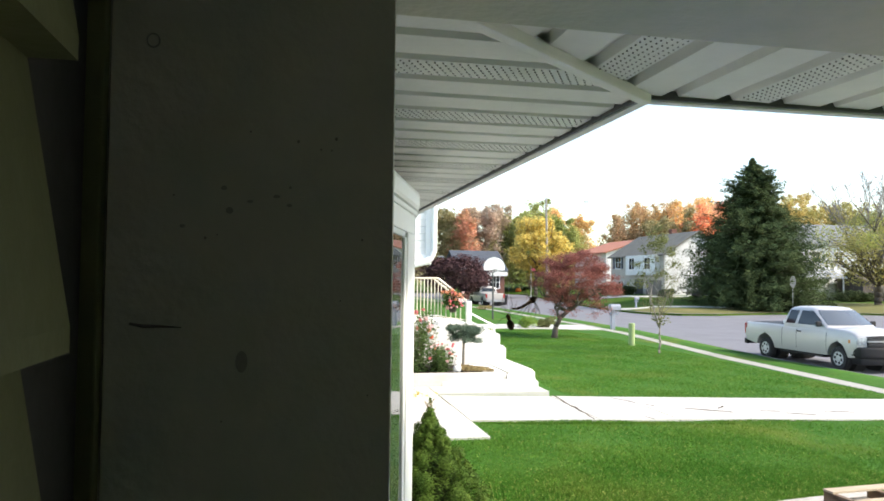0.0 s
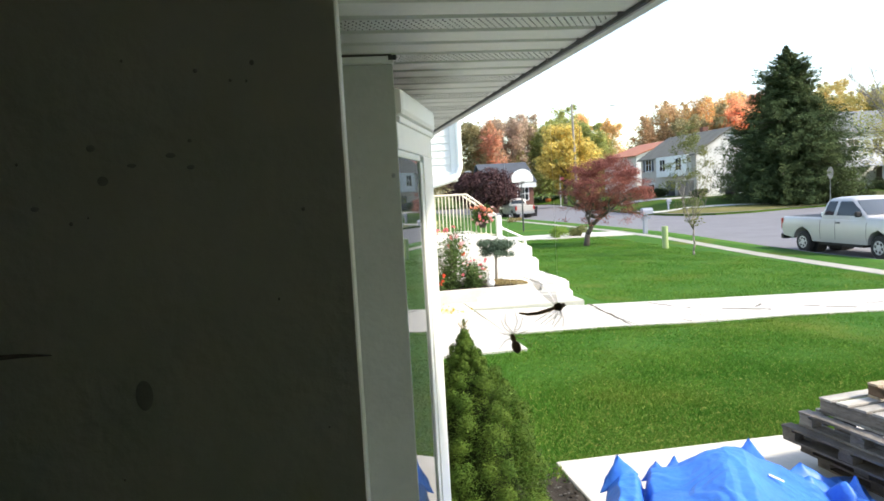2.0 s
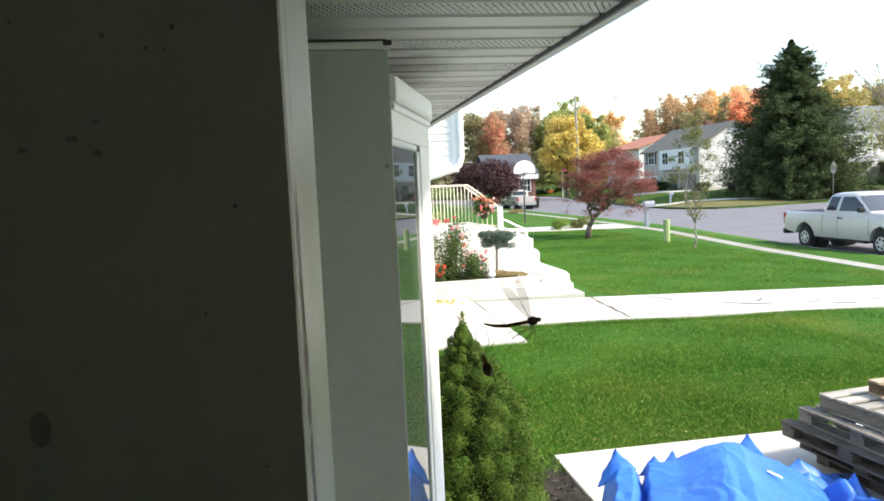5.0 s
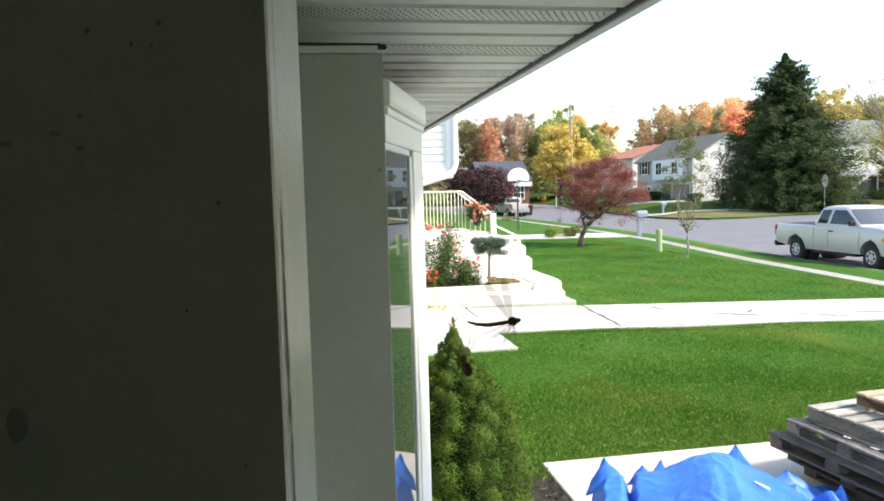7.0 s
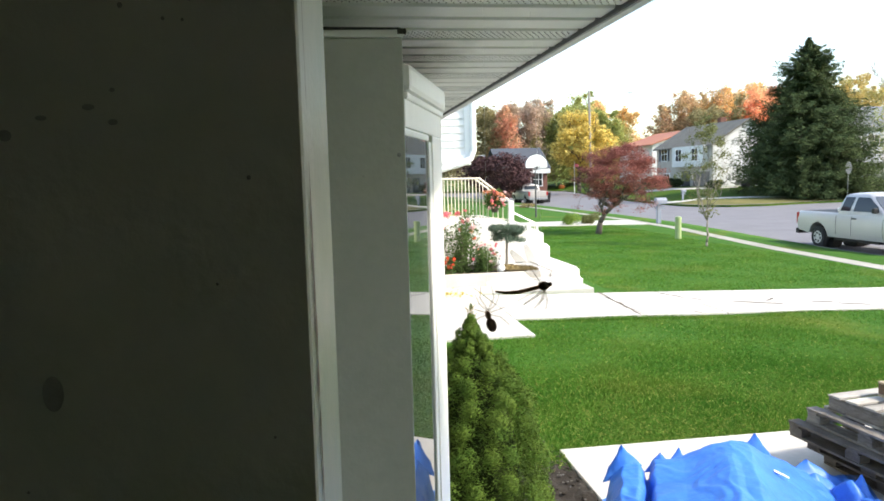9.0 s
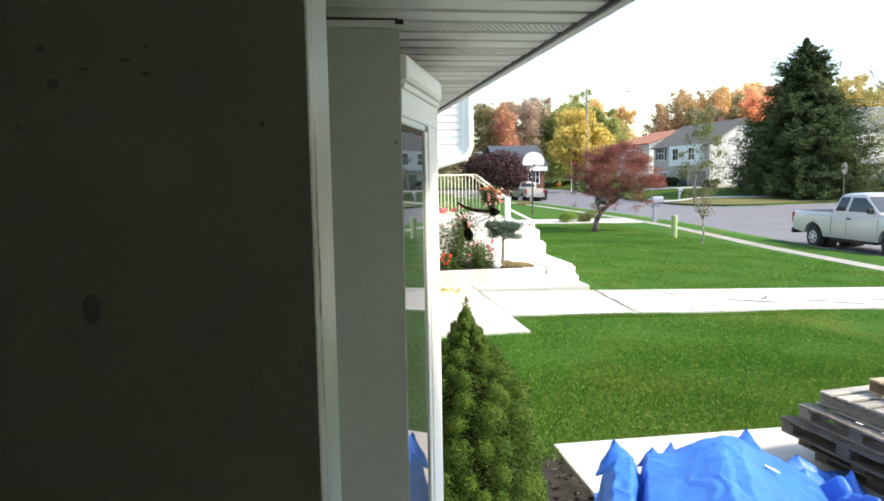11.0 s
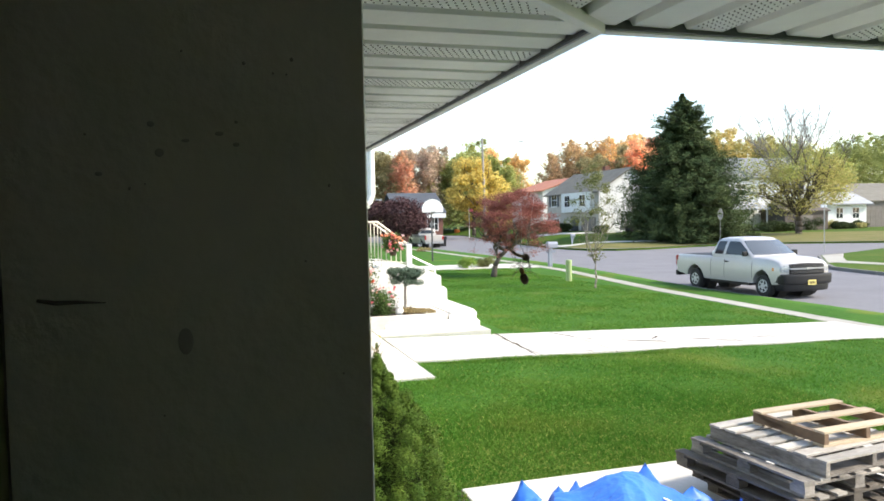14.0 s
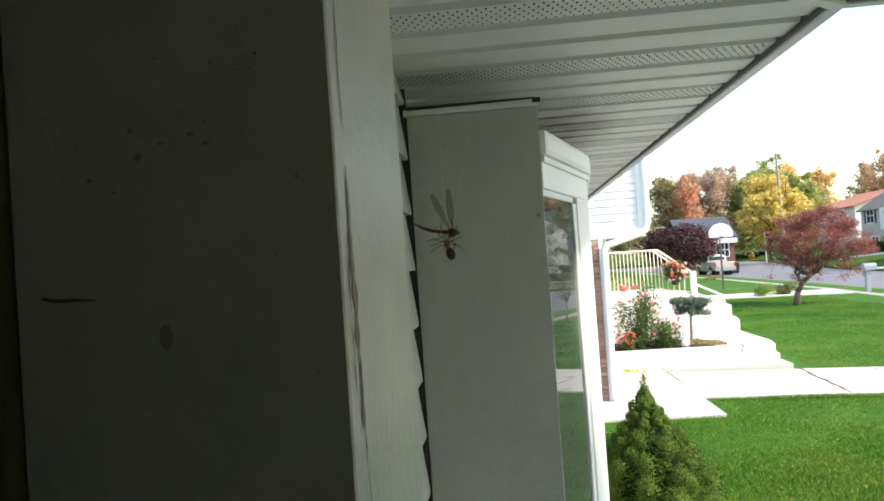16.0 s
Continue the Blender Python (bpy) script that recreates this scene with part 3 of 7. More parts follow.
def porch_post():
    root = thing("porch_post", pose(0, 0, 0), "square wooden porch post with scratched, chipped dull white paint", "post")
    bm = B()
    prism(bm, [(-0.079, 0.276), (0.0443, 0.276), (0.0450, 0.2772), (0.0508, 0.398), (0.0485, 0.401), (-0.079, 0.401)], "z", 0.77, 2.521)
    part("shaft", bm, "post_paint", root)
    bm = B()
    box(bm, -0.087, -0.0795, 0.266, 0.276, 0.77, 2.521, 0.001)
    part("edge_trim", bm, "siding_near_shaded", root, "narrow olive trim strip")
    # long scraped streaks where the paint has gone, a little behind the arris
    rng = random.Random(2)
    bm = B()
    for z0, z1, c0, c1, half in ((2.375, 2.262, 0.289, 0.2925, 0.0036), (2.352, 2.318, 0.2835, 0.2838, 0.0014), (2.318, 2.29, 0.2825, 0.2845, 0.0010), (2.275, 2.05, 0.2935, 0.297, 0.0013), (2.25, 1.98, 0.2885, 0.2905, 0.0010), (2.46, 2.385, 0.2862, 0.288, 0.0009)):
        n = 60
        rows = []
        for i in range(n + 1):
            u = i / n
            z = z0 + (z1 - z0) * u
            c = c0 + (c1 - c0) * u + 0.0016 * noise.noise((z * 60, half * 900, 0))
            w = half * math.sin(math.pi * min(max(u, 0.02), 0.98)) ** 0.5 * max(0.12, 0.75 + 1.1 * noise.noise((z * 130, c0 * 70, 3)))
            rows.append([bm.verts.new((0.0451 + 0.048 * (y - 0.2772) + 0.00025, y, z)) for y in (c - w, c + w * 0.7)])
        for a, b in zip(rows, rows[1:]):
            bm.faces.new((a[0], a[1], b[1], b[0]))
    part("worn_edge", bm, "worn_wood", root, "bare brown wood on the worn edge")["kind"] = "stuff"
    # a long scratch and a few nail holes and specks in the face
    bm = B()
    pts = [(-0.0688, 2.3330), (-0.0632, 2.3318), (-0.056, 2.3318), (-0.0475, 2.3312)]
    for a, b, r0, r1 in zip(pts, pts[1:], (0.0006, 0.0009, 0.0007), (0.0009, 0.0007, 0.0002)):
        rod(bm, (a[0], 0.2756, a[1]), (b[0], 0.2756, b[1]), r0, r1, 6)
    part("scratch", bm, "dark_mark", root, "dark horizontal scratch")
    spots = [(0.018, 2.417, 0.0011), (0.001, 2.415, 0.0010), (0.016, 2.4115, 0.0006), (0.0112, 2.4118, 0.0007), (-0.020, 2.4185, 0.0007), (0.0305, 2.371, 0.0009), (-0.0385, 2.3705, 0.0009), (0.021, 2.343, 0.0006), (-0.052, 2.389, 0.0007), (-0.0335, 2.372, 0.0005), (0.034, 2.30, 0.0006), (-0.03, 2.29, 0.0006)]
    bm = B()
    for x, z, r in spots:
        ball(bm, (x, 0.2760, z), (r * 0.65, 0.0003, r * 0.75), 8, 6)
    part("nail_holes", bm, "nail_mark", root, "small dark nail holes")["kind"] = "stuff"
    bm = B()
    ball(bm, (-0.022, 0.2760, 2.316), (0.0027, 0.0003, 0.0048), 14, 8)
    for i in range(7):
        ball(bm, (rng.uniform(-0.05, 0.0), 0.2760, rng.uniform(2.375, 2.395)), (rng.uniform(0.0006, 0.002), 0.0002, rng.uniform(0.0005, 0.0015)), 8, 6)
    part("smudge", bm, "stain", root, "faint greyish smudges")["kind"] = "stuff"
    bm = B()
    for i in range(14):
        w0, w1 = 2 * math.pi * i / 14, 2 * math.pi * (i + 1) / 14
        rod(bm, (-0.062 + 0.0026 * math.cos(w0), 0.2757, 2.4565 + 0.003 * math.sin(w0)), (-0.062 + 0.0026 * math.cos(w1), 0.2757, 2.4565 + 0.003 * math.sin(w1)), 0.0004, 0.0004, 5)
    part("nail_ring", bm, "stain", root, "round dent of a nail head")


porch_post()


def porch():
    bm = B()
    box(bm, -0.088, 1.02, 0.276, 0.401, 2.522, 2.66, 0.003)
    tagged(part("header_beam", bm, "post_paint"), "painted wooden beam across the porch opening", "beam", kind="structure")
    for name, a, label in (("porch_floor", (-0.088, 1.1, -0.95, 0.55, 0.60, 0.77), "worn grey porch floor"), ("wall_porch_back", (-0.088, 1.14, -1.07, -0.95, 0.0, 2.66), "dim brown porch back wall"), ("wall_porch_side", (1.02, 1.14, -0.95, 0.401, 0.0, 2.66), "dim brown porch side wall"), ("ceiling_porch", (-0.088, 1.02, -0.95, 0.276, 2.60, 2.66), "dim porch ceiling")):
        bm = B()
        box(bm, *a)
        tagged(part(name, bm, "porch_floor" if "floor" in name else "inner_wall"), label, "ceiling" if "ceiling" in name else ("floor" if "floor" in name else "wall"), kind="structure")
    bm = B()
    box(bm, -0.088, 1.3, 0.402, 0.75, -0.1, 0.6, 0.01)
    tagged(part("porch_step", bm, "concrete_dirty"), "concrete porch front below the floor", "step", kind="structure")


porch()


def soffit():
    """Vinyl soffit in strips of a hand's width, every third one pierced, with a mitre trim at the inner corner."""
    EX, EY = 0.574, 1.066
    w = 0.305 / 3
    rng = random.Random(8)

    def profile(lo, hi):
        # a flat strip with a broad groove along one side
        return [(lo, SOFFIT_Z + 0.013), (lo + 0.020, SOFFIT_Z + 0.014), (lo + 0.027, SOFFIT_Z + 0.001), (hi - 0.004, SOFFIT_Z), (hi, SOFFIT_Z + 0.012), (hi, SOFFIT_Z + 0.02), (lo, SOFFIT_Z + 0.02)]

    ob = thing("soffit", pose(0, 0, 0), "off-white ribbed vinyl soffit under the eaves", "soffit", kind="structure")
    bmh = B()

    def strip_part(va, vb):
        bm = B()
        a = [bm.verts.new(p) for p in va]
        c = [bm.verts.new(p) for p in vb]
        for i in range(7):
            bm.faces.new((a[i], a[(i + 1) % 7], c[(i + 1) % 7], c[i]))
        bm.faces.new(a[::-1])
        bm.faces.new(c)
        bmesh.ops.recalc_face_normals(bm, faces=bm.faces[:])
        part("soffit_strip", bm, "soffit", ob)

    # along the wall: strips run across the overhang, one after another along y
    y, k = 0.981 - 0.5 * w - 6 * w, 0
    while y < 9.4:
        x0 = WALL_X
        cut = [EX - max(0.0, EY - p[0]) / 0.81 for p in profile(y, y + w)]
        if min(cut) > x0 + 0.03:
            strip_part([(x0, p[0], p[1]) for p in profile(y, y + w)], [(q, p[0], p[1]) for p, q in zip(profile(y, y + w), cut)])
            if k % 3 == 0 and y < 4.6:
                x = x0 + 0.01
                while x < EX - 0.012:
                    for i in range(6):
                        yy = y + 0.034 + i * 0.0116
                        xx = x + (0.006 if i % 2 else 0.0)
                        if xx < EX - max(0.0, EY - yy) / 0.81 - 0.02:
                            rod(bmh, (xx, yy, SOFFIT_Z - 0.0008), (xx, yy, SOFFIT_Z + 0.001), 0.0013, 0.0013, 6)
                    x += 0.0125
        y += w
        k += 1
    # over the porch front: strips run along y, one after another along x
    x, k = EX - 8 * w + 0.035, 0
    while x < 3.6:
        ends = [min(EY, max(0.4025, EY - 0.81 * (EX - p[0]))) for p in profile(x, x + w)]
        if max(ends) > 0.45:
            strip_part([(p[0], 0.402, p[1]) for p in profile(x, x + w)], [(p[0], q, p[1]) for p, q in zip(profile(x, x + w), ends)])
        if k % 3 == 0 and x < 2.2:
            yy = 0.41
            while yy < EY - 0.012:
                for i in range(6):
                    xx = x + 0.034 + i * 0.0116
                    ye = yy + (0.006 if i % 2 else 0)
                    if ye < EY - 0.81 * max(0, EX - xx) - 0.02:
                        rod(bmh, (xx, ye, SOFFIT_Z - 0.0008), (xx, ye, SOFFIT_Z + 0.001), 0.0013, 0.0013, 6)
                yy += 0.0125
        x += w
        k += 1
    part("vent_holes", bmh, "vent_dark", ob, "rows of small vent holes")["kind"] = "stuff"
    bm = B()
    m = Matrix.Translation((0.582, 1.064, SOFFIT_Z)) @ Matrix.Rotation(radians(39.0), 4, "Z")
    box(bm, -0.95, 0.0, -0.009, 0.010, -0.016, 0.004, 0.005, m)
    box(bm, -0.95, -0.02, 0.008, 0.030, -0.004, 0.004, 0.001, m)
    part("mitre_trim", bm, "soffit", ob, "diagonal trim strip at the inner corner")
    # eave edge: solid dark strip painted as the shadow line, and pale fascia
    for name, a, mt, lab in (("fascia", (EX, EX + 0.02, EY, 9.5, SOFFIT_Z - 0.009, SOFFIT_Z + 0.16), "fascia", "pale metal fascia"), ("fascia", (EX + 0.02, 3.6, EY, EY + 0.02, SOFFIT_Z - 0.009, SOFFIT_Z + 0.16), "fascia", "pale metal fascia"), ("drip_edge", (EX - 0.008, EX, EY, 9.5, SOFFIT_Z - 0.006, SOFFIT_Z + 0.01), "gutter_dark", "dark strip painted as a shadow gap"), ("drip_edge", (EX, 3.6, EY - 0.008, EY, SOFFIT_Z - 0.006, SOFFIT_Z + 0.01), "gutter_dark", "dark strip painted as a shadow gap")):
        bm = B()
        box(bm, *a, 0.002)
        part(name, bm, mt, ob, lab)
    bm = B()
    pts = [(WALL_X - 0.4, SOFFIT_Z + 0.6), (EX + 0.03, SOFFIT_Z + 0.17), (EX + 0.03, SOFFIT_Z + 0.2), (WALL_X - 0.4, SOFFIT_Z + 0.65)]
    prism(bm, pts, "y", -1.2, 9.6)
    bm2 = B()
    box(bm, WALL_X - 0.4, 3.62, -1.2, EY + 0.03, SOFFIT_Z + 0.17, SOFFIT_Z + 0.2)
    bm2.free()
    tagged(part("roof", bm, "roof_grey"), "grey shingle roof above the eaves", "roof", kind="structure")


soffit()


def bow_window():
    """Shallow bow window in a painted box: a flat side board, a crown strip and four lights set at small angles."""
    root = thing("bow_window", pose(0, 0, 0), "white bow window in a painted wooden box, glass mirroring the street", "window")
    bm = B()
    box(bm, -0.053, 0.168, 1.244, 1.268, 0.0, 2.5895, 0.002)
    part("side_board", bm, "board_paint", root, "flat grey-green painted side board")
    bm = B()
    box(bm, -0.058, 0.170, 1.238, 1.262, 2.590, 2.6015, 0.002)
    part("top_strip", bm, "soffit", root, "cream strip above the side board")
    bm = B()
    ball(bm, (0.158, 1.2425, 2.408), (0.004, 0.002, 0.004), 10, 6)
    ball(bm, (0.10, 1.2435, 2.375), (0.0014, 0.001, 0.0014), 8, 6)
    part("screw", bm, "metal_grey", root, "small round screw head")
    bm = B()
    box(bm, 0.160, 0.1735, 1.2355, 1.2375, 2.5945, 2.6025, 0.0005)
    prism(bm, [(-0.052, 2.5990), (0.165, 2.6012), (0.165, 2.6040), (-0.052, 2.6052)], "y", 1.2362, 1.2378)
    part("corner_gap", bm, "hole", root, "dark open gap at the soffit corner")
    p = Vector((0.170, 1.250))
    for k, a in enumerate((16.8, 5.6, -5.6, -16.8)):
        L = 0.39
        d = Vector((math.sin(radians(a)), math.cos(radians(a))))
        m = Matrix.Translation((p.x, p.y, 0)) @ Matrix.Rotation(-radians(a), 4, "Z")
        light = thing("window_light", m, "", "")
        light.parent = root
        for key in ("label", "category"):
            if key in light:
                del light[key]

        def piece(nm, x0, x1, y0, y1, z0, z1, mt, bev=0.003, lab=""):
            b2 = B()
            box(b2, x0, x1, y0, y1, z0, z1, bev)
            o = part(nm, b2, mt, light, lab)
            return o
        piece("crown", -0.05, 0.010, 0.0, L + 0.006, 2.508, 2.552, "white_vinyl", 0.010)
        piece("crown_bead", -0.05, 0.005, 0.0, L + 0.003, 2.496, 2.507, "white_vinyl", 0.003)
        piece("head", -0.05, 0.0, 0.0, L, 2.452, 2.497, "white_vinyl")
        piece("stile", -0.05, 0.0, 0.272, L, 0.95, 2.452, "white_vinyl")
        piece("sash_stile", -0.05, -0.003, 0.244, 0.272, 0.95, 2.440, "sash_grey")
        piece("sash_rail", -0.05, -0.003, 0.0, 0.245, 2.440, 2.452, "sash_grey")
        piece("sill", -0.05, 0.03, 0.0, L, 0.90, 0.95, "white_vinyl")
        piece("apron", -0.05, 0.0, 0.0, L, 0.0, 0.90, "board_paint")
        piece("pane", -0.014, -0.007, 0.0, 0.245, 0.95, 2.452, "bow_glass", 0.0)
        p = p + d * L
    bm = B()
    prism(bm, [(-0.088, 1.268), (0.165, 1.268), (0.275, 1.62), (0.313, 2.01), (0.275, 2.40), (0.16, 2.76), (-0.088, 2.77)], "z", 2.540, 2.5515)
    part("cap", bm, "board_paint", root, "painted boxed top meeting the soffit")
    bm = B()
    box(bm, -0.087, 0.15, 2.772, 2.80, 0.0, 2.6)
    part("side_board", bm, "board_paint", root)


bow_window()


# ---- plants ----
def cards(n_pts, centres, normals, size, rng, aspect=1.0, jitter=0.55):
    """Leaf quads: one bent card per point, turned at random."""
    ang = rng.uniform(0, 2 * np.pi, n_pts)
    t = np.stack([np.cos(ang), np.sin(ang), rng.uniform(-0.5, 0.5, n_pts)], 1)
    t /= np.linalg.norm(t, axis=1)[:, None]
    nrm = normals + rng.normal(0, jitter, (n_pts, 3))
    nrm /= np.linalg.norm(nrm, axis=1)[:, None]
    b = np.cross(nrm, t)
    b /= np.maximum(np.linalg.norm(b, axis=1)[:, None], 1e-6)
    t = np.cross(b, nrm)
    s = size * rng.uniform(0.6, 1.35, n_pts)[:, None]
    a = s * aspect
    v = np.concatenate([centres - t * s, centres + b * a * 0.5, centres + t * s, centres - b * a * 0.5], 1).reshape(-1, 3)
    return v


def leaf_mesh(name, v, material, parent, kind=""):
    n = len(v) // 4
    me = bpy.data.meshes.new(name)
    me.vertices.add(len(v))
    me.vertices.foreach_set("co", v.astype(np.float32).ravel())
    me.loops.add(len(v))
    me.loops.foreach_set("vertex_index", np.arange(len(v), dtype=np.int32))
    me.polygons.add(n)
    me.polygons.foreach_set("loop_start", np.arange(0, len(v), 4, dtype=np.int32))
    me.update(calc_edges=True)
    me.materials.append(M[material])
    ob = new(name, me)
    ob.parent = parent
    if kind:
        ob["kind"] = kind
    return ob


def limb(bm, p0, p1, r0, r1, rng, bend=0.08, n=6, seg=3):
    p0, p1 = Vector(p0), Vector(p1)
    L = (p1 - p0).length
    pts = [p0]
    for i in range(1, seg + 1):
        q = p0.lerp(p1, i / seg)
        if i < seg:
            q = q + Vector((rng.uniform(-1, 1), rng.uniform(-1, 1), rng.uniform(-0.5, 0.5))) * bend * L
        pts.append(q)
    for i in range(seg):
        ra, rb = r0 + (r1 - r0) * i / seg, r0 + (r1 - r0) * (i + 1) / seg
        rod(bm, pts[i], pts[i + 1], ra, rb, n)
    return pts


def tree(name, at, label, height, crown_base, radius, leaf_material, bark="bark", leaves=5000, leaf_size=0.25, seed=1, clumps=38,
         trunk_r=0.2, flat=1.0, squash=1.0, density_gap=0.25, lean=(0, 0), forks=7, spread=0.75, twigs=0, second=None, fork_at=None, shift=(0, 0)):
    """Tapered trunk, limbs that fork into the crown, and a crown of many clumps of leaves with gaps."""
    rng = random.Random(seed)
    nr = np.random.RandomState(seed)
    root = thing(name, pose(*at), label, "tree")
    ch = (height - crown_base)
    cz = crown_base + ch * 0.5
    fz = fork_at if fork_at is not None else crown_base * 0.9
    bm = B()
    top = (lean[0], lean[1], fz)
    limb(bm, (0, 0, -0.15), top, trunk_r * 1.25, trunk_r * 0.8, rng, 0.03, 9, 4)
    part("trunk", bm, bark, root, smooth=True)
    tips = []
    for k in range(forks):
        w = 2 * math.pi * (k + rng.uniform(-0.3, 0.3)) / forks
        rr = radius * spread * rng.uniform(0.6, 1.0)
        zz = cz + ch * rng.uniform(-0.2, 0.42)
        tip = (lean[0] + shift[0] + rr * math.cos(w), lean[1] + shift[1] + rr * flat * math.sin(w), zz)
        bm = B()
        pts = limb(bm, top, tip, trunk_r * 0.55, trunk_r * 0.12, rng, 0.12, 7, 4)
        for j in range(2 + twigs):
            a = pts[rng.choice((1, 2, 3))]
            b = Vector(tip) + Vector((rng.uniform(-1, 1) * radius * 0.45, rng.uniform(-1, 1) * radius * 0.45, rng.uniform(-0.1, 0.35) * ch))
            tw = B()
            limb(tw, a, b, trunk_r * 0.2, trunk_r * 0.04, rng, 0.12, 5, 3)
            part("twig", tw, bark, root, smooth=True)
        part("limb", bm, bark, root, smooth=True)
        tips.append(tip)
    # clumps inside an uneven egg
    cs, rs = [], []
    for i in range(clumps):
        u, w = rng.uniform(-1, 1), rng.uniform(0, 2 * math.pi)
        q = math.sqrt(1 - u * u)
        rad = rng.uniform(0.45, 0.95) ** 0.7
        wob = 1 + 0.22 * math.sin(3 * w + seed) * q
        cs.append((lean[0] + shift[0] + radius * rad * q * math.cos(w) * wob * (1 - 0.25 * max(u, 0)), lean[1] + radius * flat * rad * q * math.sin(w) * wob, cz + ch * 0.5 * rad * u * squash))
        rs.append(radius * rng.uniform(0.20, 0.36))
    cs, rs = np.array(cs), np.array(rs)
    idx = nr.randint(0, clumps, leaves)
    d = nr.normal(0, 1, (leaves, 3))
    d /= np.linalg.norm(d, axis=1)[:, None]
    rad = nr.uniform(0.35, 1.0, leaves)[:, None] ** 0.6
    p = cs[idx] + d * rad * rs[idx][:, None] * np.array([1, 1, 0.75])
    v = cards(leaves, p, d + np.array([0, 0, 0.5]), leaf_size, nr, 0.9)
    if second:
        k = (nr.uniform(0, 1, clumps) < 0.35)[idx]
        keep = np.repeat(k, 4)
        leaf_mesh("crown", v[~keep], leaf_material, root)
        leaf_mesh("crown", v[keep], second, root)
    else:
        leaf_mesh("crown", v, leaf_material, root)
    return root


def conifer(name, at, label, height, radius, material, seed, tiers, per_tier, cards_per, leaf_size, base=0.3, trunk_r=0.25, profile=()):
    """A spruce: whorls of drooping boughs, each a spray of needle cards, ragged outline."""
    rng = random.Random(seed)
    nr = np.random.RandomState(seed)
    root = thing(name, pose(*at), label, "tree")
    bm = B()
    rod(bm, (0, 0, -0.2), (0, 0, height * 0.97), trunk_r, 0.02, 8)
    part("trunk", bm, "bark", root)
    P, N = [], []
    bb = B()
    for i in range(tiers):
        u = i / (tiers - 1)
        z = base + (height - base) * u ** 0.95
        r = interp(height - z, profile) * rng.uniform(0.82, 1.08)
        for k in range(max(4, int(per_tier * (1 - 0.65 * u)))):
            w = rng.uniform(0, 2 * math.pi)
            L = r * rng.uniform(0.55, 1.15)
            up = max(0.0, (u - 0.55) / 0.45)
            droop = rng.uniform(-0.32 + 0.30 * up, 0.02 + 0.40 * up)
            rise = rng.uniform(0.0, 0.12)
            n = max(60, int(cards_per * (0.3 + 0.7 * (1 - u))))
            t = nr.uniform(0.25, 1.0, n)
            side = nr.normal(0, 0.13, n) * L * (1.15 - t)
            zz = z + L * (droop * t + (rise + 0.25 * max(0, -droop)) * t * t) + nr.normal(0, 0.05, n) * L * 0.6
            P.append(np.stack([L * t * math.cos(w) - side * math.sin(w), L * t * math.sin(w) + side * math.cos(w), zz], 1))
            N.append(np.tile([0.35 * math.cos(w), 0.35 * math.sin(w), 1.0], (n, 1)))
            if rng.random() < 0.3:
                rod(bb, (0, 0, z), (L * 0.9 * math.cos(w), L * 0.9 * math.sin(w), z + L * droop * 0.8), trunk_r * 0.16, trunk_r * 0.03, 4)
    part("bough", bb, "bark", root)["kind"] = "stuff"
    P, N = np.concatenate(P), np.concatenate(N)
    leaf_mesh("needles", cards(len(P), P, N, leaf_size, nr, 0.4), material, root)
    return root


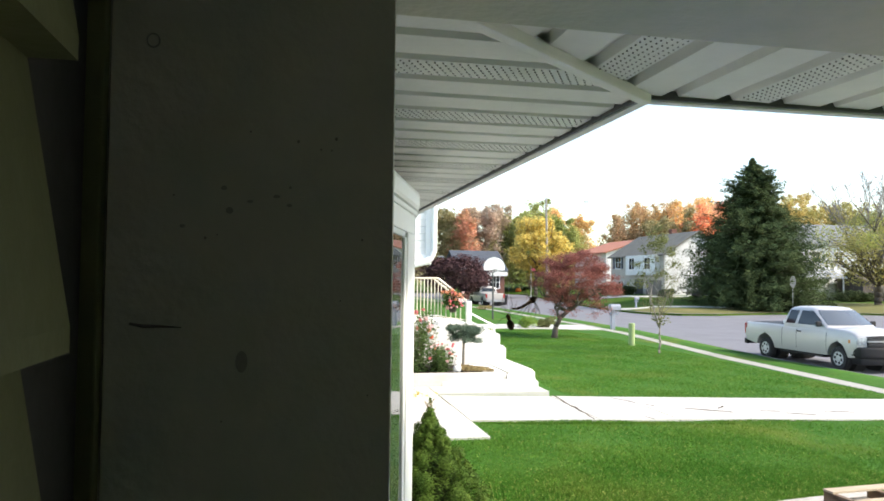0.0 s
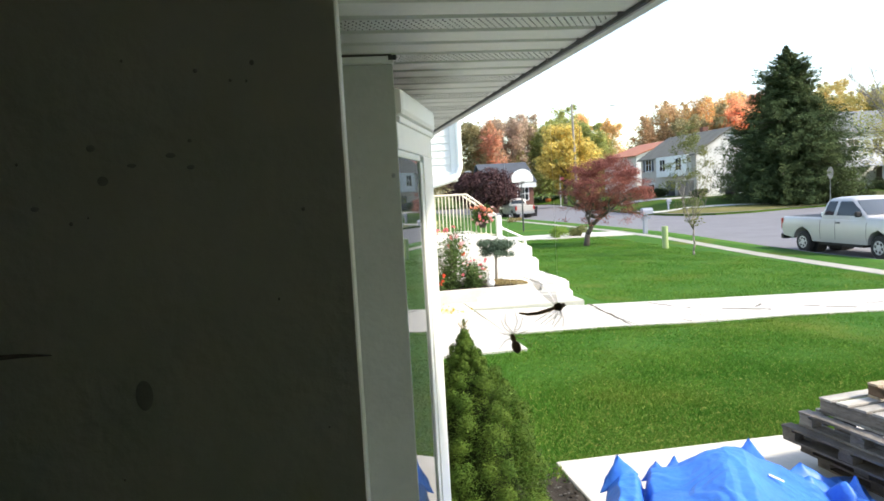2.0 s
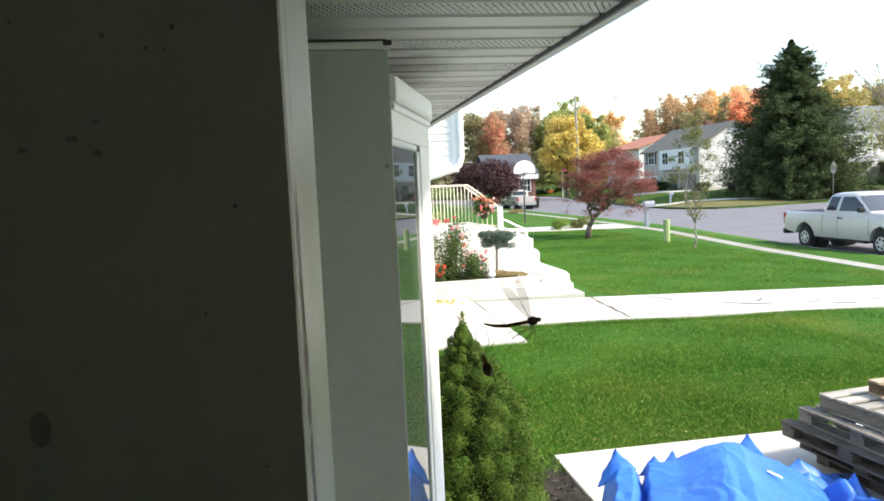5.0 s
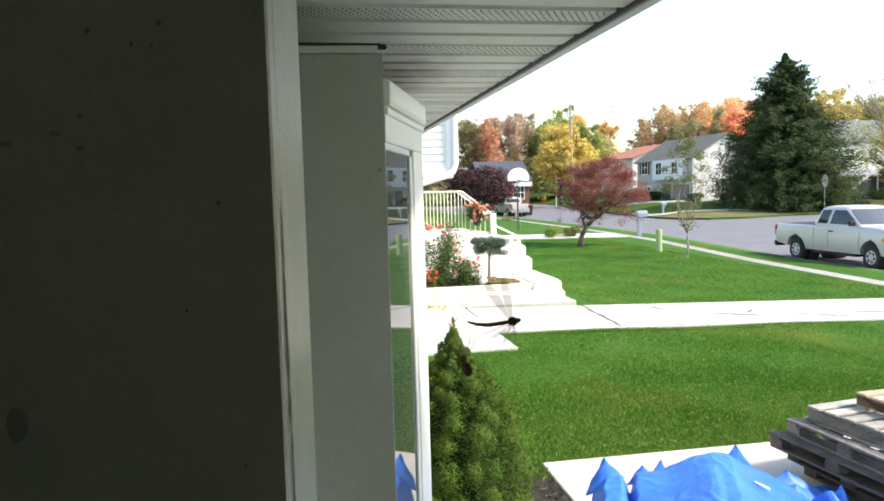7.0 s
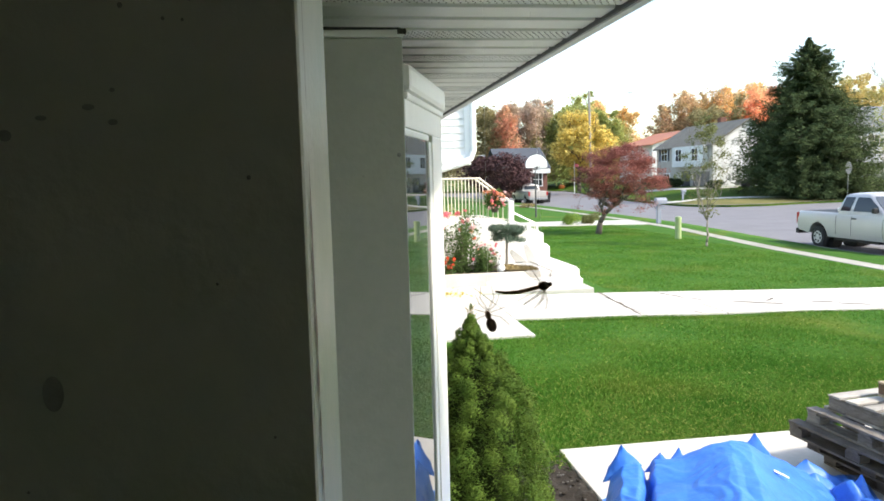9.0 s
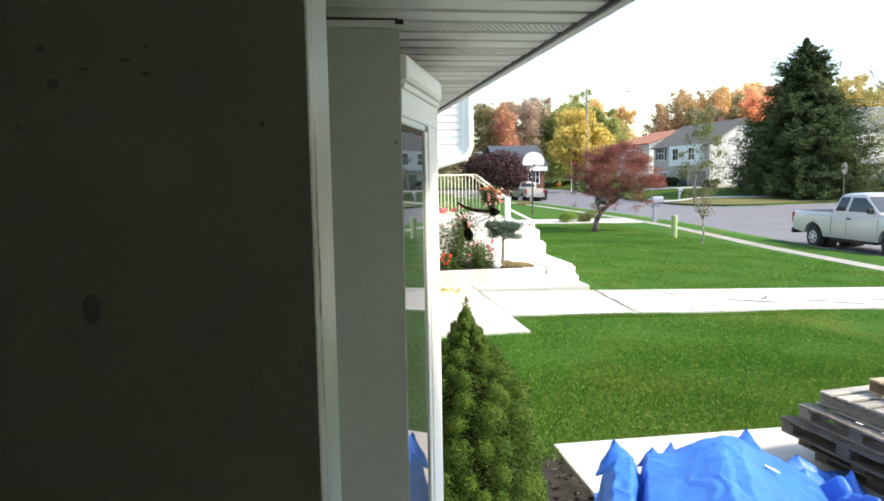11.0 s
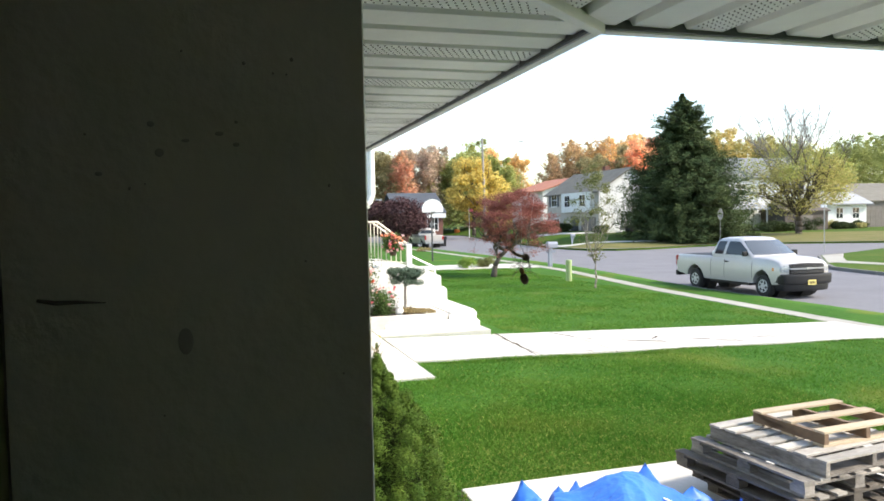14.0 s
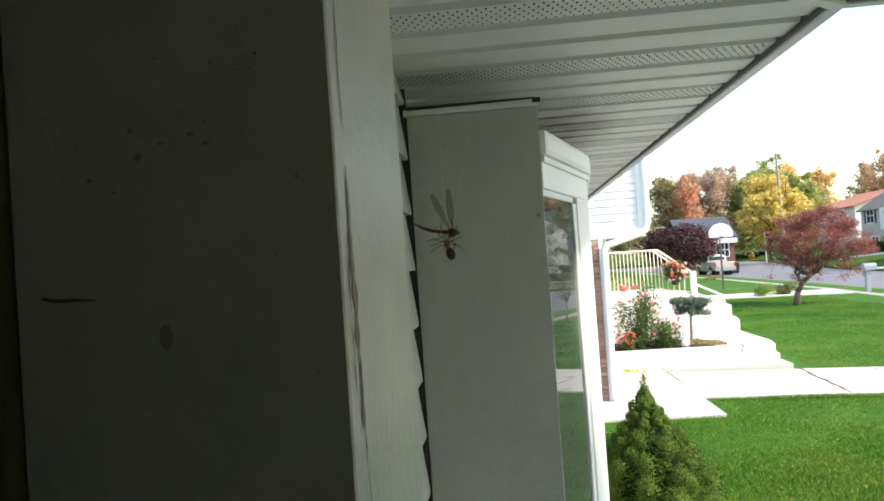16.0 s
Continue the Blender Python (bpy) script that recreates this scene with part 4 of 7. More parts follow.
def shrub_cone():
    """Dwarf spruce: a dense cone of small rounded tufts of short needles."""
    rng = random.Random(4)
    nr = np.random.RandomState(4)
    root = thing("dwarf_spruce", pose(0.685, 3.50, 0.0), "dense yellow-green dwarf conical spruce in a soil bed", "shrub")
    H = 1.735
    bm = B()
    rod(bm, (0, 0, 0), (0, 0, 1.5), 0.05, 0.015, 8)
    part("trunk", bm, "bark", root)
    # solid core, coloured near black to give the shade between the tufts
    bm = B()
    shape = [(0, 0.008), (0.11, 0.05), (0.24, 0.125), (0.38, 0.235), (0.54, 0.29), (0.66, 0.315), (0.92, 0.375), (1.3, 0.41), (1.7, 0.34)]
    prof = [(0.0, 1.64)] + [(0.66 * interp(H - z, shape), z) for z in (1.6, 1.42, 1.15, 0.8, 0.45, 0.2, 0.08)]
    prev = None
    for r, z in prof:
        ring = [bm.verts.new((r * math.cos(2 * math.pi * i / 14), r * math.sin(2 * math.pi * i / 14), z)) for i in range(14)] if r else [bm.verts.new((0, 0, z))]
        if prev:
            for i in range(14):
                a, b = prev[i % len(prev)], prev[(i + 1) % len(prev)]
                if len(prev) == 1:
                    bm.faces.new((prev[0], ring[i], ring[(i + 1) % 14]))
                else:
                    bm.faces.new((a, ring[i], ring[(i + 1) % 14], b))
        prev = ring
    part("inner_growth", bm, "spruce_core_shade", root, "near-black core cone, inner shade put into its colour")
    # rounded lumps packed over the cone, each a pillow of short shoots, with dark clefts between
    P, N = [], []
    kept = []
    for i in range(9000):
        z = 0.05 + (H - 0.10) * rng.random() ** 0.85
        r = interp(H - z, shape)
        w = rng.uniform(0, 2 * math.pi)
        cr = rng.uniform(0.045, 0.098) * min(1.0, 0.20 + 2.6 * r)
        out = max(r * (1.0 + 0.10 * noise.noise((math.cos(w) * 2.4, math.sin(w) * 2.4, z * 5))) - cr * rng.uniform(0.3, 1.05), 0)
        c = Vector((out * math.cos(w), out * math.sin(w), z))
        if any((c - k).length_squared < (0.90 * (cr + kr)) ** 2 for k, kr in kept):
            continue
        kept.append((c, cr))
        n = 140 + int(165000 * cr * cr)
        d = nr.normal(0, 1, (n, 3)) + np.array([0.7 * math.cos(w), 0.7 * math.sin(w), 0.5])
        d /= np.linalg.norm(d, axis=1)[:, None]
        P.append(np.array(c) + d * np.array([1, 1, 1.25]) * cr * nr.uniform(0.62, 1.12, n)[:, None])
        N.append(d)
    # looser shoots filling the clefts
    n = 20000
    z = 0.05 + (H - 0.1) * nr.uniform(0, 1, n) ** 0.85
    r = np.interp(H - z, [q[0] for q in shape], [q[1] for q in shape]) * nr.uniform(0.66, 0.86, n)
    w = nr.uniform(0, 2 * np.pi, n)
    P.append(np.stack([r * np.cos(w), r * np.sin(w), z], 1))
    N.append(np.stack([np.cos(w), np.sin(w), 0 * w + 0.4], 1))
    # the thin leader at the top
    n = 220
    z = nr.uniform(1.58, 1.755, n)
    d = nr.normal(0, 1, (n, 3))
    d /= np.linalg.norm(d, axis=1)[:, None]
    P.append(np.stack([0 * z, 0 * z, z], 1) + d * 0.032 * ((1.785 - z) / 0.21)[:, None])
    N.append(d)
    P, N = np.concatenate(P), np.concatenate(N)
    leaf_mesh("foliage", cards(len(P), P, N, 0.0088, nr, 0.5, 0.30), "needle_shrub", root)
    bm = B()
    for k in range(7):
        w = k * 0.9
        rod(bm, (0, 0, 1.66 + 0.01 * k), (0.03 * math.cos(w), 0.03 * math.sin(w), 1.715 + 0.008 * k), 0.003, 0.001, 5)
    part("leader", bm, "straw", root, "dry brown leader shoots at the tip")


shrub_cone()


def maple():
    """Small spreading maple: a leaning trunk that forks low, wide limbs and a flat umbrella of fine leaves with hanging skirts."""
    rng = random.Random(11)
    nr = np.random.RandomState(11)
    root = thing("red_maple", pose(11.2, 29.9, -0.12), "small Japanese maple with a wide crown of dark red leaves", "tree")
    bm = B()
    fork = Vector((0.62, 0.0, 1.05))
    for a, b, r0, r1 in (((0, 0, -0.15), (0.08, 0, 0.40), 0.145, 0.11), ((0.08, 0, 0.40), (0.32, 0.02, 0.80), 0.11, 0.09), ((0.32, 0.02, 0.80), fork, 0.09, 0.075)):
        rod(bm, a, b, r0, r1, 10)
    part("trunk", bm, "bark_maple", root, smooth=True)
    clumps = []
    for k in range(9):
        w = 2 * math.pi * k / 9 + rng.uniform(-0.25, 0.25)
        R = rng.uniform(1.0, 1.75)
        start = Vector((0.24, 0.01, 0.66)) if k % 3 == 0 else fork
        tip = Vector((0.98 + R * math.cos(w), R * math.sin(w), 2.0 + rng.uniform(-0.1, 0.9) - 0.25 * (R - 1.0)))
        bm = B()
        pts = limb(bm, start, tip, 0.062, 0.016, rng, 0.13, 7, 5)
        part("limb", bm, "bark_maple", root, smooth=True)
        for j in range(5):
            a = pts[rng.choice((2, 3, 4))]
            b = a + Vector((rng.uniform(-0.7, 0.7), rng.uniform(-0.7, 0.7), rng.uniform(-0.15, 0.6)))
            bm = B()
            limb(bm, a, b, 0.018, 0.005, rng, 0.16, 5, 3)
            part("twig", bm, "bark_maple", root, smooth=True)
            clumps.append((b, 0.30, 1.0))
    for i in range(100):
        w, q = rng.uniform(0, 2 * math.pi), rng.random() ** 0.55
        R = 1.86 * q * (1 + 0.10 * math.sin(3 * w + 1))
        top = 3.72 - 1.25 * q ** 2.2 + 0.16 * noise.noise((w * 2, q * 3, 5))
        clumps.append((Vector((0.98 + R * math.cos(w), R * math.sin(w), top - rng.random() ** 1.5 * (1.15 - 0.35 * q))), rng.uniform(0.22, 0.40), 1.0))
    # sparse skirts that hang below the rim
    for i in range(26):
        w = rng.uniform(0, 2 * math.pi)
        R = rng.uniform(1.15, 1.85)
        c = Vector((0.94 + R * math.cos(w), R * math.sin(w), rng.uniform(0.75, 1.75)))
        bm = B()
        limb(bm, (c.x * 0.8 + 0.22, c.y * 0.8, 2.2), c, 0.014, 0.004, rng, 0.12, 4, 3)
        part("twig", bm, "bark_maple", root, smooth=True)
        clumps.append((c, rng.uniform(0.18, 0.30), 0.42))
    for mt, share in (("leaf_maple", 0.62), ("leaf_maple_dark", 0.38)):
        P, N = [], []
        for c, r, dens in clumps:
            n = int(3500 * share * dens * r * r * rng.uniform(0.25, 1.6))
            d = nr.normal(0, 1, (n, 3))
            d /= np.linalg.norm(d, axis=1)[:, None]
            P.append(np.array(c) + d * r * nr.uniform(0.25, 1.15, n)[:, None] * np.array([1.15, 1.15, 0.55]))
            N.append(d * 0.5 + np.array([0, 0, 0.8]))
        P, N = np.concatenate(P), np.concatenate(N)
        leaf_mesh("crown", cards(len(P), P, N, 0.036, nr, 0.75), mt, root)


maple()
tree("plum_tree", (17.2, 75.0, -0.33), "low broad tree with dark purple leaves", 5.0, 0.9, 3.75, "leaf_plum", "bark", 7600, 0.17, 12, 60, 0.14, squash=1.0, forks=7)
tree("sapling", (12.94, 23.9, -0.24), "slender young street tree with sparse green leaves", 4.7, 0.95, 0.85, "leaf_sapling", "bark_pale", 2900, 0.042, 13, 46, 0.032, forks=7, twigs=2)
SPRUCE = [(0, 0.05), (0.5, 0.4), (1.1, 1.15), (2.0, 2.15), (3.2, 2.7), (4.3, 3.3), (5.5, 4.35), (7.4, 5.7), (9.9, 6.2), (12.3, 6.15), (14.8, 5.5)]

conifer("spruce_tree", (41.5, 59.5, -0.4), "tall dark green spruce with drooping boughs", 13.95, 6.3, "spruce_needles", 6, 60, 48, 200, 0.17, base=0.5, profile=SPRUCE)
tree("oak_tree", (63.2, 68.5, -0.4), "large half-bare tree, olive leaves on lower limbs", 10.2, 2.6, 6.3, "leaf_oak", "bark", 17000, 0.12, 14, 74, 0.34, forks=11, twigs=5, squash=0.95, second="leaf_oak_green")
tree("yellow_tree", (34.2, 99.0, 0.1), "bright yellow autumn tree by the street", 11.4, 2.3, 4.1, "leaf_yellow", "bark", 12000, 0.24, 15, 80, 0.25)


def bare_top():
    """Leafless upper limbs of the half-bare tree."""
    rng = random.Random(21)
    root = thing("bare_tree", pose(64.0, 69.6, -0.4), "leafless grey upper limbs of an old tree", "tree")
    bm = B()
    limb(bm, (0, 0, 0), (0.2, 0, 5.0), 0.26, 0.2, rng, 0.02, 8, 3)
    part("trunk", bm, "bark", root)
    for k in range(22):
        w = 2 * math.pi * k / 22 + rng.uniform(-0.2, 0.2)
        rr = rng.uniform(1.0, 7.0)
        tip = Vector((rr * math.cos(w), rr * math.sin(w), rng.uniform(12.0, 16.0) - 0.2 * rr))
        bm = B()
        pts = limb(bm, (0.2, 0, rng.uniform(3.6, 5.0)), tip, 0.085, 0.018, rng, 0.09, 6, 4)
        for j in range(24):
            a = pts[rng.choice((2, 3))].lerp(pts[-1], rng.uniform(0, 0.9))
            limb(bm, a, a + Vector((rng.uniform(-1.5, 1.5), rng.uniform(-1.5, 1.5), rng.uniform(0.5, 2.2))), 0.022, 0.009, rng, 0.12, 4, 2)
        part("limb", bm, "twig_grey", root)


bare_top()


def far_wood(label, material, x0, x1, y, base, tops, seed, size=0.62, count=9000, depth=14):
    """One far belt of woodland: many overlapping crowns of leaf cards with trunks below."""
    rng = random.Random(seed)
    nr = np.random.RandomState(seed)
    C, R = [], []
    n = max(8, int((x1 - x0) * 1.9))
    for i in range(n):
        x = rng.uniform(x0, x1)
        top = interp(x, tops) * (1.1 if x > 58 else 1.03) * rng.uniform(0.84, 1.02)
        yy = y + rng.uniform(-0.5, 0.5) * depth
        for k in range(20):
            u = rng.random() ** 0.9
            rr = rng.uniform(0.8, 1.9) * (1.1 - 0.5 * u)
            C.append((x + rng.uniform(-2.2, 2.2) * (1.15 - u), yy + rng.uniform(-2, 2), base + (top - base) * (0.12 + 0.86 * u) - rr * 0.5))
            R.append(rr)
    C, R = np.array(C), np.array(R)
    idx = nr.randint(0, len(C), count)
    d = nr.normal(0, 1, (count, 3))
    d /= np.linalg.norm(d, axis=1)[:, None]
    p = C[idx] + d * R[idx][:, None] * nr.uniform(0.25, 1.2, count)[:, None]
    ob = leaf_mesh("woodland", cards(count, p, d + np.array([0, 0, 0.4]), size, nr, 0.9), material, None)
    tagged(ob, label, "woodland", kind="stuff")


WOODS = [
    ("dark olive woodland behind the houses", "leaf_dark", 14, 31, 128, [(14, 16), (28, 16.2), (31, 14)], 31, 5200),
    ("coral red autumn woodland", "leaf_red", 29, 32.5, 127, [(29, 14.5), (32.5, 15.6)], 32, 2200),
    ("dusty pink-brown autumn woodland", "leaf_dusty", 32.5, 40, 130, [(32.5, 16.0), (36, 16.9), (40, 16.4)], 33, 4000),
    ("green and yellow woodland", "leaf_green", 38, 50, 128, [(38, 15.2), (44, 16.4), (47, 15.0), (50, 13.5)], 34, 5600),
    ("yellow-olive lower woodland", "leaf_olive", 33, 52, 131, [(33, 8.8), (44, 11), (52, 11)], 35, 4400),
    ("bright orange autumn woodland", "leaf_orange", 48, 55.5, 130, [(48, 15.5), (52, 16), (55.5, 11)], 36, 3200),
    ("rust brown woodland on the rise", "leaf_rust", 60, 78, 134, [(60, 12), (66, 16.8), (78, 17.5)], 37, 6000),
    ("orange autumn woodland on the rise", "leaf_orange", 67, 92, 130, [(67, 15), (80, 18), (92, 17)], 38, 7000),
    ("coral red woodland on the rise", "leaf_coral", 68, 75.5, 119, [(68, 13.8), (72, 15.6), (75.5, 15.6)], 39, 3000),
    ("olive woodland on the rise", "leaf_dark", 62.5, 67.5, 121, [(62.5, 12.5), (67.5, 14.2)], 43, 1800),
    ("deep red woodland on the rise", "leaf_red", 76, 82, 121, [(76, 15.6), (82, 17)], 44, 2200),
    ("rust and golden woodland behind the spruce", "leaf_gold", 90, 104, 131, [(90, 18), (104, 19)], 40, 3800),
    ("olive woodland behind the corner house", "leaf_oak", 92, 118, 132, [(92, 18.5), (104, 19), (118, 17)], 41, 8000),
    ("green woodland behind the ranch house", "leaf_wood", 106, 132, 126, [(106, 15.5), (120, 16.5), (132, 15)], 45, 6000),
    ("green woodland at the far corner", "leaf_wood", 122, 175, 128, [(122, 15), (138, 19), (150, 18), (175, 18)], 42, 13000),
]
for label, material, x0, x1, y, tops, seed, count in WOODS:
    far_wood(label, material, x0, x1, y, 1.6 if x1 < 60 else 0.4, tops, seed, 0.23, int(count * 8.0))


# ---- pallets, tarp ----
def pallet(at, label, material, deck_w, deck_d, decks, seed, deck, side=None, notched=True):
    """Stringer pallet: three notched stringers, deck boards above and below, each board a part."""
    rng = random.Random(seed)
    root = thing("wooden_pallet", at, label, "pallet", "stack of pallets")
    H = 0.115
    for i in range(3):
        x = (0.0, deck_w / 2 - 0.02, deck_w - 0.04)[i]
        bm = B()
        prof = [(0, 0.018), (0.24, 0.018), (0.27, 0.045), (0.46, 0.045), (0.49, 0.018), (deck_d - 0.49, 0.018), (deck_d - 0.46, 0.045), (deck_d - 0.27, 0.045), (deck_d - 0.24, 0.018), (deck_d, 0.018), (deck_d, H - 0.018), (0, H - 0.018)]
        if not notched:
            prof = [(0, 0.002), (deck_d, 0.002), (deck_d, H - 0.012), (0, H - 0.012)]
        prism(bm, prof, "x", x, x + 0.04)
        part("stringer", bm, side or material, root)
    for n, z in ((decks, H - 0.017), (3, 0.0)):
        for k in range(n):
            w = deck_d / n * (0.76 if n > 4 else 0.45) * rng.uniform(0.85, 1.05)
            y = (deck_d - w) * k / (n - 1)
            bm = B()
            box(bm, rng.uniform(-0.012, 0.004), deck_w + rng.uniform(-0.006, 0.01), y, y + w, z, z + 0.017, 0.002)
            part("deck_board", bm, deck if z > 0.05 else material, root)
    return root


def block_pallet(at, label, material, w, d, seed):
    """Block pallet: boards lengthwise above and below, cross boards, nine blocks between."""
    rng = random.Random(seed)
    root = thing("wooden_pallet", at, label, "pallet", "stack of pallets")
    H = 0.115

    def bit(nm, a, mt=material):
        bm = B()
        box(bm, *a, 0.002)
        part(nm, bm, mt, root)
    for i in range(3):
        x = (w - 0.1) * i / 2
        bit("bottom_board", (x, x + 0.1, rng.uniform(-0.01, 0.01), d + rng.uniform(-0.01, 0.01), 0.0, 0.018))
        for k in range(3):
            y = (d - 0.13) * k / 2
            bit("block", (x + 0.004, x + 0.094, y, y + 0.13, 0.018, 0.079))
    for k in range(3):
        y = (d - 0.1) * k / 2
        bit("cross_board", (0, w, y, y + 0.1, 0.079, 0.096))
    for i in range(7):
        x = (w - 0.1) * i / 6
        bit("deck_board", (x, x + 0.1 * rng.uniform(0.9, 1.0), rng.uniform(-0.012, 0.006), d + rng.uniform(-0.006, 0.012), 0.096, H - 0.0005), "pallet_pale" if rng.random() < 0.4 and i else material)
    return root


for k, (x, y, turn, mt, lab, w, d) in enumerate((
        (3.86, 3.95, 3, "pallet_dark", "dark weathered pallet at the bottom of a stack", 1.05, 1.2),
        (3.79, 4.00, 5, "pallet_dark", "dark weathered wooden pallet in a stack", 1.05, 1.2),
        (3.68, 3.98, 6.5, "pallet_dark", "dark grey weathered wooden pallet in a stack", 1.12, 1.24),
        (3.735, 4.01, 4.5, "pallet_grey", "grey weathered wooden pallet in a stack", 1.05, 1.14))):
    block_pallet(pose(x, y, 0.045 + k * 0.1155, 0, 0, turn), lab, mt, w, d, 50 + k)
pallet(pose(3.93, 4.02, 0.045 + 4 * 0.1155, 0, 0, 7.5), "silvery grey pallet lying askew on a stack", "pallet_grey", 1.0, 1.08, 7, 55, "pallet_pale", None, False)
pallet(pose(4.16, 4.27, 0.045 + 5 * 0.1155, 0, 0, 4), "small fresh yellow pine pallet on top of a stack", "fresh_wood", 0.88, 0.70, 3, 61, "fresh_wood", "pallet_brown")


def tarpaulin():
    """A blue sheet thrown over a heap: peaks where things poke up, valleys and sharp folds between."""
    nx, ny = 250, 200
    x0, x1, y0, y1 = 1.70, 3.74, 3.4, 4.86
    # x, y, height, reach in x and y, roundness
    heap = [(2.16, 4.56, 0.36, 0.16, 0.10, 1.3), (3.25, 4.50, 0.20, 0.30, 0.18, 1.2), (3.42, 4.34, 0.22, 0.16, 0.18, 1.3), (3.34, 3.95, 0.22, 0.17, 0.45, 1.2)]
    # section of the taut main sheet and of the separate lobe, along x
    main = [(1.98, 0.20), (2.06, 0.36), (2.28, 0.385), (2.50, 0.455), (2.62, 0.47), (2.75, 0.445), (2.86, 0.37), (3.03, 0.285), (3.30, 0.11), (3.45, 0.0)]
    lobe = [(1.68, 0.0), (1.735, 0.18), (1.80, 0.29), (1.87, 0.365), (1.97, 0.37), (2.025, 0.33), (2.06, 0.0)]


    v, f = [], []

    def fold(u):
        """Sharp-edged pleats: a triangle wave."""
        return abs(u % 1.0 - 0.5) * 2.0

    def ridge(p):
        return 1.0 - 2.0 * abs(noise.noise(p))
    for j in range(ny):
        for i in range(nx):
            y = y0 + (y1 - y0) * j / (ny - 1)
            x = x0 + (x1 - x0) * i / (nx - 1) - 0.44 * (4.5 - y)
            wx = x + 0.035 * noise.noise((x * 3, y * 3, 2))
            wy = y + 0.035 * noise.noise((x * 3, y * 3, 7))
            h = 0.0
            for px, py, pz, sx, sy, k in heap:
                d = math.hypot((wx - px) / sx, (wy - py) / sy)
                h = max(h, pz - 0.25 * d ** k)
            back = 1.5 * max(0.0, wy - 4.54) ** 1.0
            bow = max(0.0, 4.45 - wy)
            u = wx + 0.44 * (4.5 - wy)
            h = max(h, interp(u, main) + 0.02 - back - 0.10 * bow, interp(u, lobe) - back - 0.08 * bow)
            # taut pleats running down from the crest, crumples between, one deep tuck
            w = math.atan2(y - 4.5, x - 2.62)
            r = math.hypot(x - 2.62, y - 4.5)
            h += 0.020 * (fold(w * 1.25 + 0.9 * noise.noise((x * 2, y * 2, 1))) - 0.5) * min(1.0, r * 1.7)
            h += 0.007 * (fold(w * 2.7 + r * 1.6 + 1.6 * noise.noise((x * 4, y * 4, 4))) - 0.5) * min(1.0, r * 1.4)
            edge_crumple = min(1.0, 0.07 + max(0.0, (u - 3.1) * 2.6) + (0.25 if u < 2.0 else 0.0))
            h += edge_crumple * (0.030 * ridge((x * 4.5, y * 4.0, 3)) + 0.018 * ridge((x * 9 + y * 2, y * 8, 6)) + 0.008 * ridge((x * 19, y * 17, 9)))
            h += 0.0015 * ridge((x * 15, y * 13, 12))
            h -= 0.10 * math.exp(-((u - 2.045) / 0.022) ** 2) * (1.0 if y < 4.62 else 0.4)
            edge = min(i, nx - 1 - i, j, ny - 1 - j) / 12.0
            h = max(h, 0.02) * min(1.0, 0.12 + edge)
            v.append((wx + 0.025 * noise.noise((y * 6, x * 6, 5)), wy + 0.025 * noise.noise((x * 7, y * 3, 6)), 0.052 + max(h, 0.004 + 0.02 * abs(noise.noise((x * 7, y * 7, 9))))))
    for j in range(ny - 1):
        for i in range(nx - 1):
            f.append((j * nx + i, j * nx + i + 1, (j + 1) * nx + i + 1, (j + 1) * nx + i))
    root = thing("tarpaulin", pose(0, 0, 0), "crumpled bright blue plastic tarpaulin over a heap", "tarp")
    ob = raw("sheet", v, f, "tarp", root, smooth=True)
    # stiff corners of the sheet that stand up behind the crest, each a bent leaf of plastic
    for (bx, by, bz), (ex, ey, ez), (tx, ty, tz), bulge in (((2.74, 4.60, 0.42), (3.08, 4.64, 0.28), (2.88, 4.62, 0.545), 0.035), ((3.05, 4.60, 0.20), (3.55, 4.55, 0.14), (3.30, 4.66, 0.31), 0.05), ((2.04, 4.56, 0.36), (2.26, 4.58, 0.38), (2.17, 4.60, 0.475), 0.02), ((2.20, 4.58, 0.38), (2.36, 4.58, 0.40), (2.31, 4.60, 0.495), 0.015), ((1.735, 4.53, 0.33), (2.03, 4.56, 0.41), (1.865, 4.53, 0.578), 0.03), ((3.36, 4.38, 0.12), (3.58, 4.26, 0.08), (3.50, 4.36, 0.30), 0.03)):
        bm = B()
        a, b, c = Vector((bx, by, bz)), Vector((ex, ey, ez)), Vector((tx, ty, tz))
        n = 12
        sides = []
        for off in (0.0, 0.004):
            rows = []
            for i in range(n + 1):
                q = i / n
                lo, hi = a.lerp(c, q), b.lerp(c, q)
                row = []
                for k in range(n + 1):
                    u = k / n
                    p = lo.lerp(hi, u)
                    p.y += -bulge * math.sin(math.pi * u) * (1 - q * 0.6) + off + 0.010 * noise.noise((p.x * 16, p.z * 13, bx))
                    p.x += 0.008 * noise.noise((p.z * 22, u * 4, bx))
                    row.append(bm.verts.new(p))
                rows.append(row)
            for r0, r1 in zip(rows, rows[1:]):
                for k in range(n):
                    bm.faces.new((r0[k], r0[k + 1], r1[k + 1], r1[k]))
            sides.append(rows)
        for i in range(n):
            for k in (0, n):
                bm.faces.new((sides[0][i][k], sides[0][i + 1][k], sides[1][i + 1][k], sides[1][i][k]))
        bmesh.ops.recalc_face_normals(bm, faces=bm.faces[:])
        part("loose_corner", bm, "tarp", root, smooth=True)
    bm = B()
    box(bm, -0.05, 0.05, -0.012, 0.012, -0.003, 0.003, 0.001, pose(2.86, 4.28, 0.392, 0, 24, -28))
    part("white_scrap", bm, "white_vinyl", root, "small white scrap on the sheet")


tarpaulin()


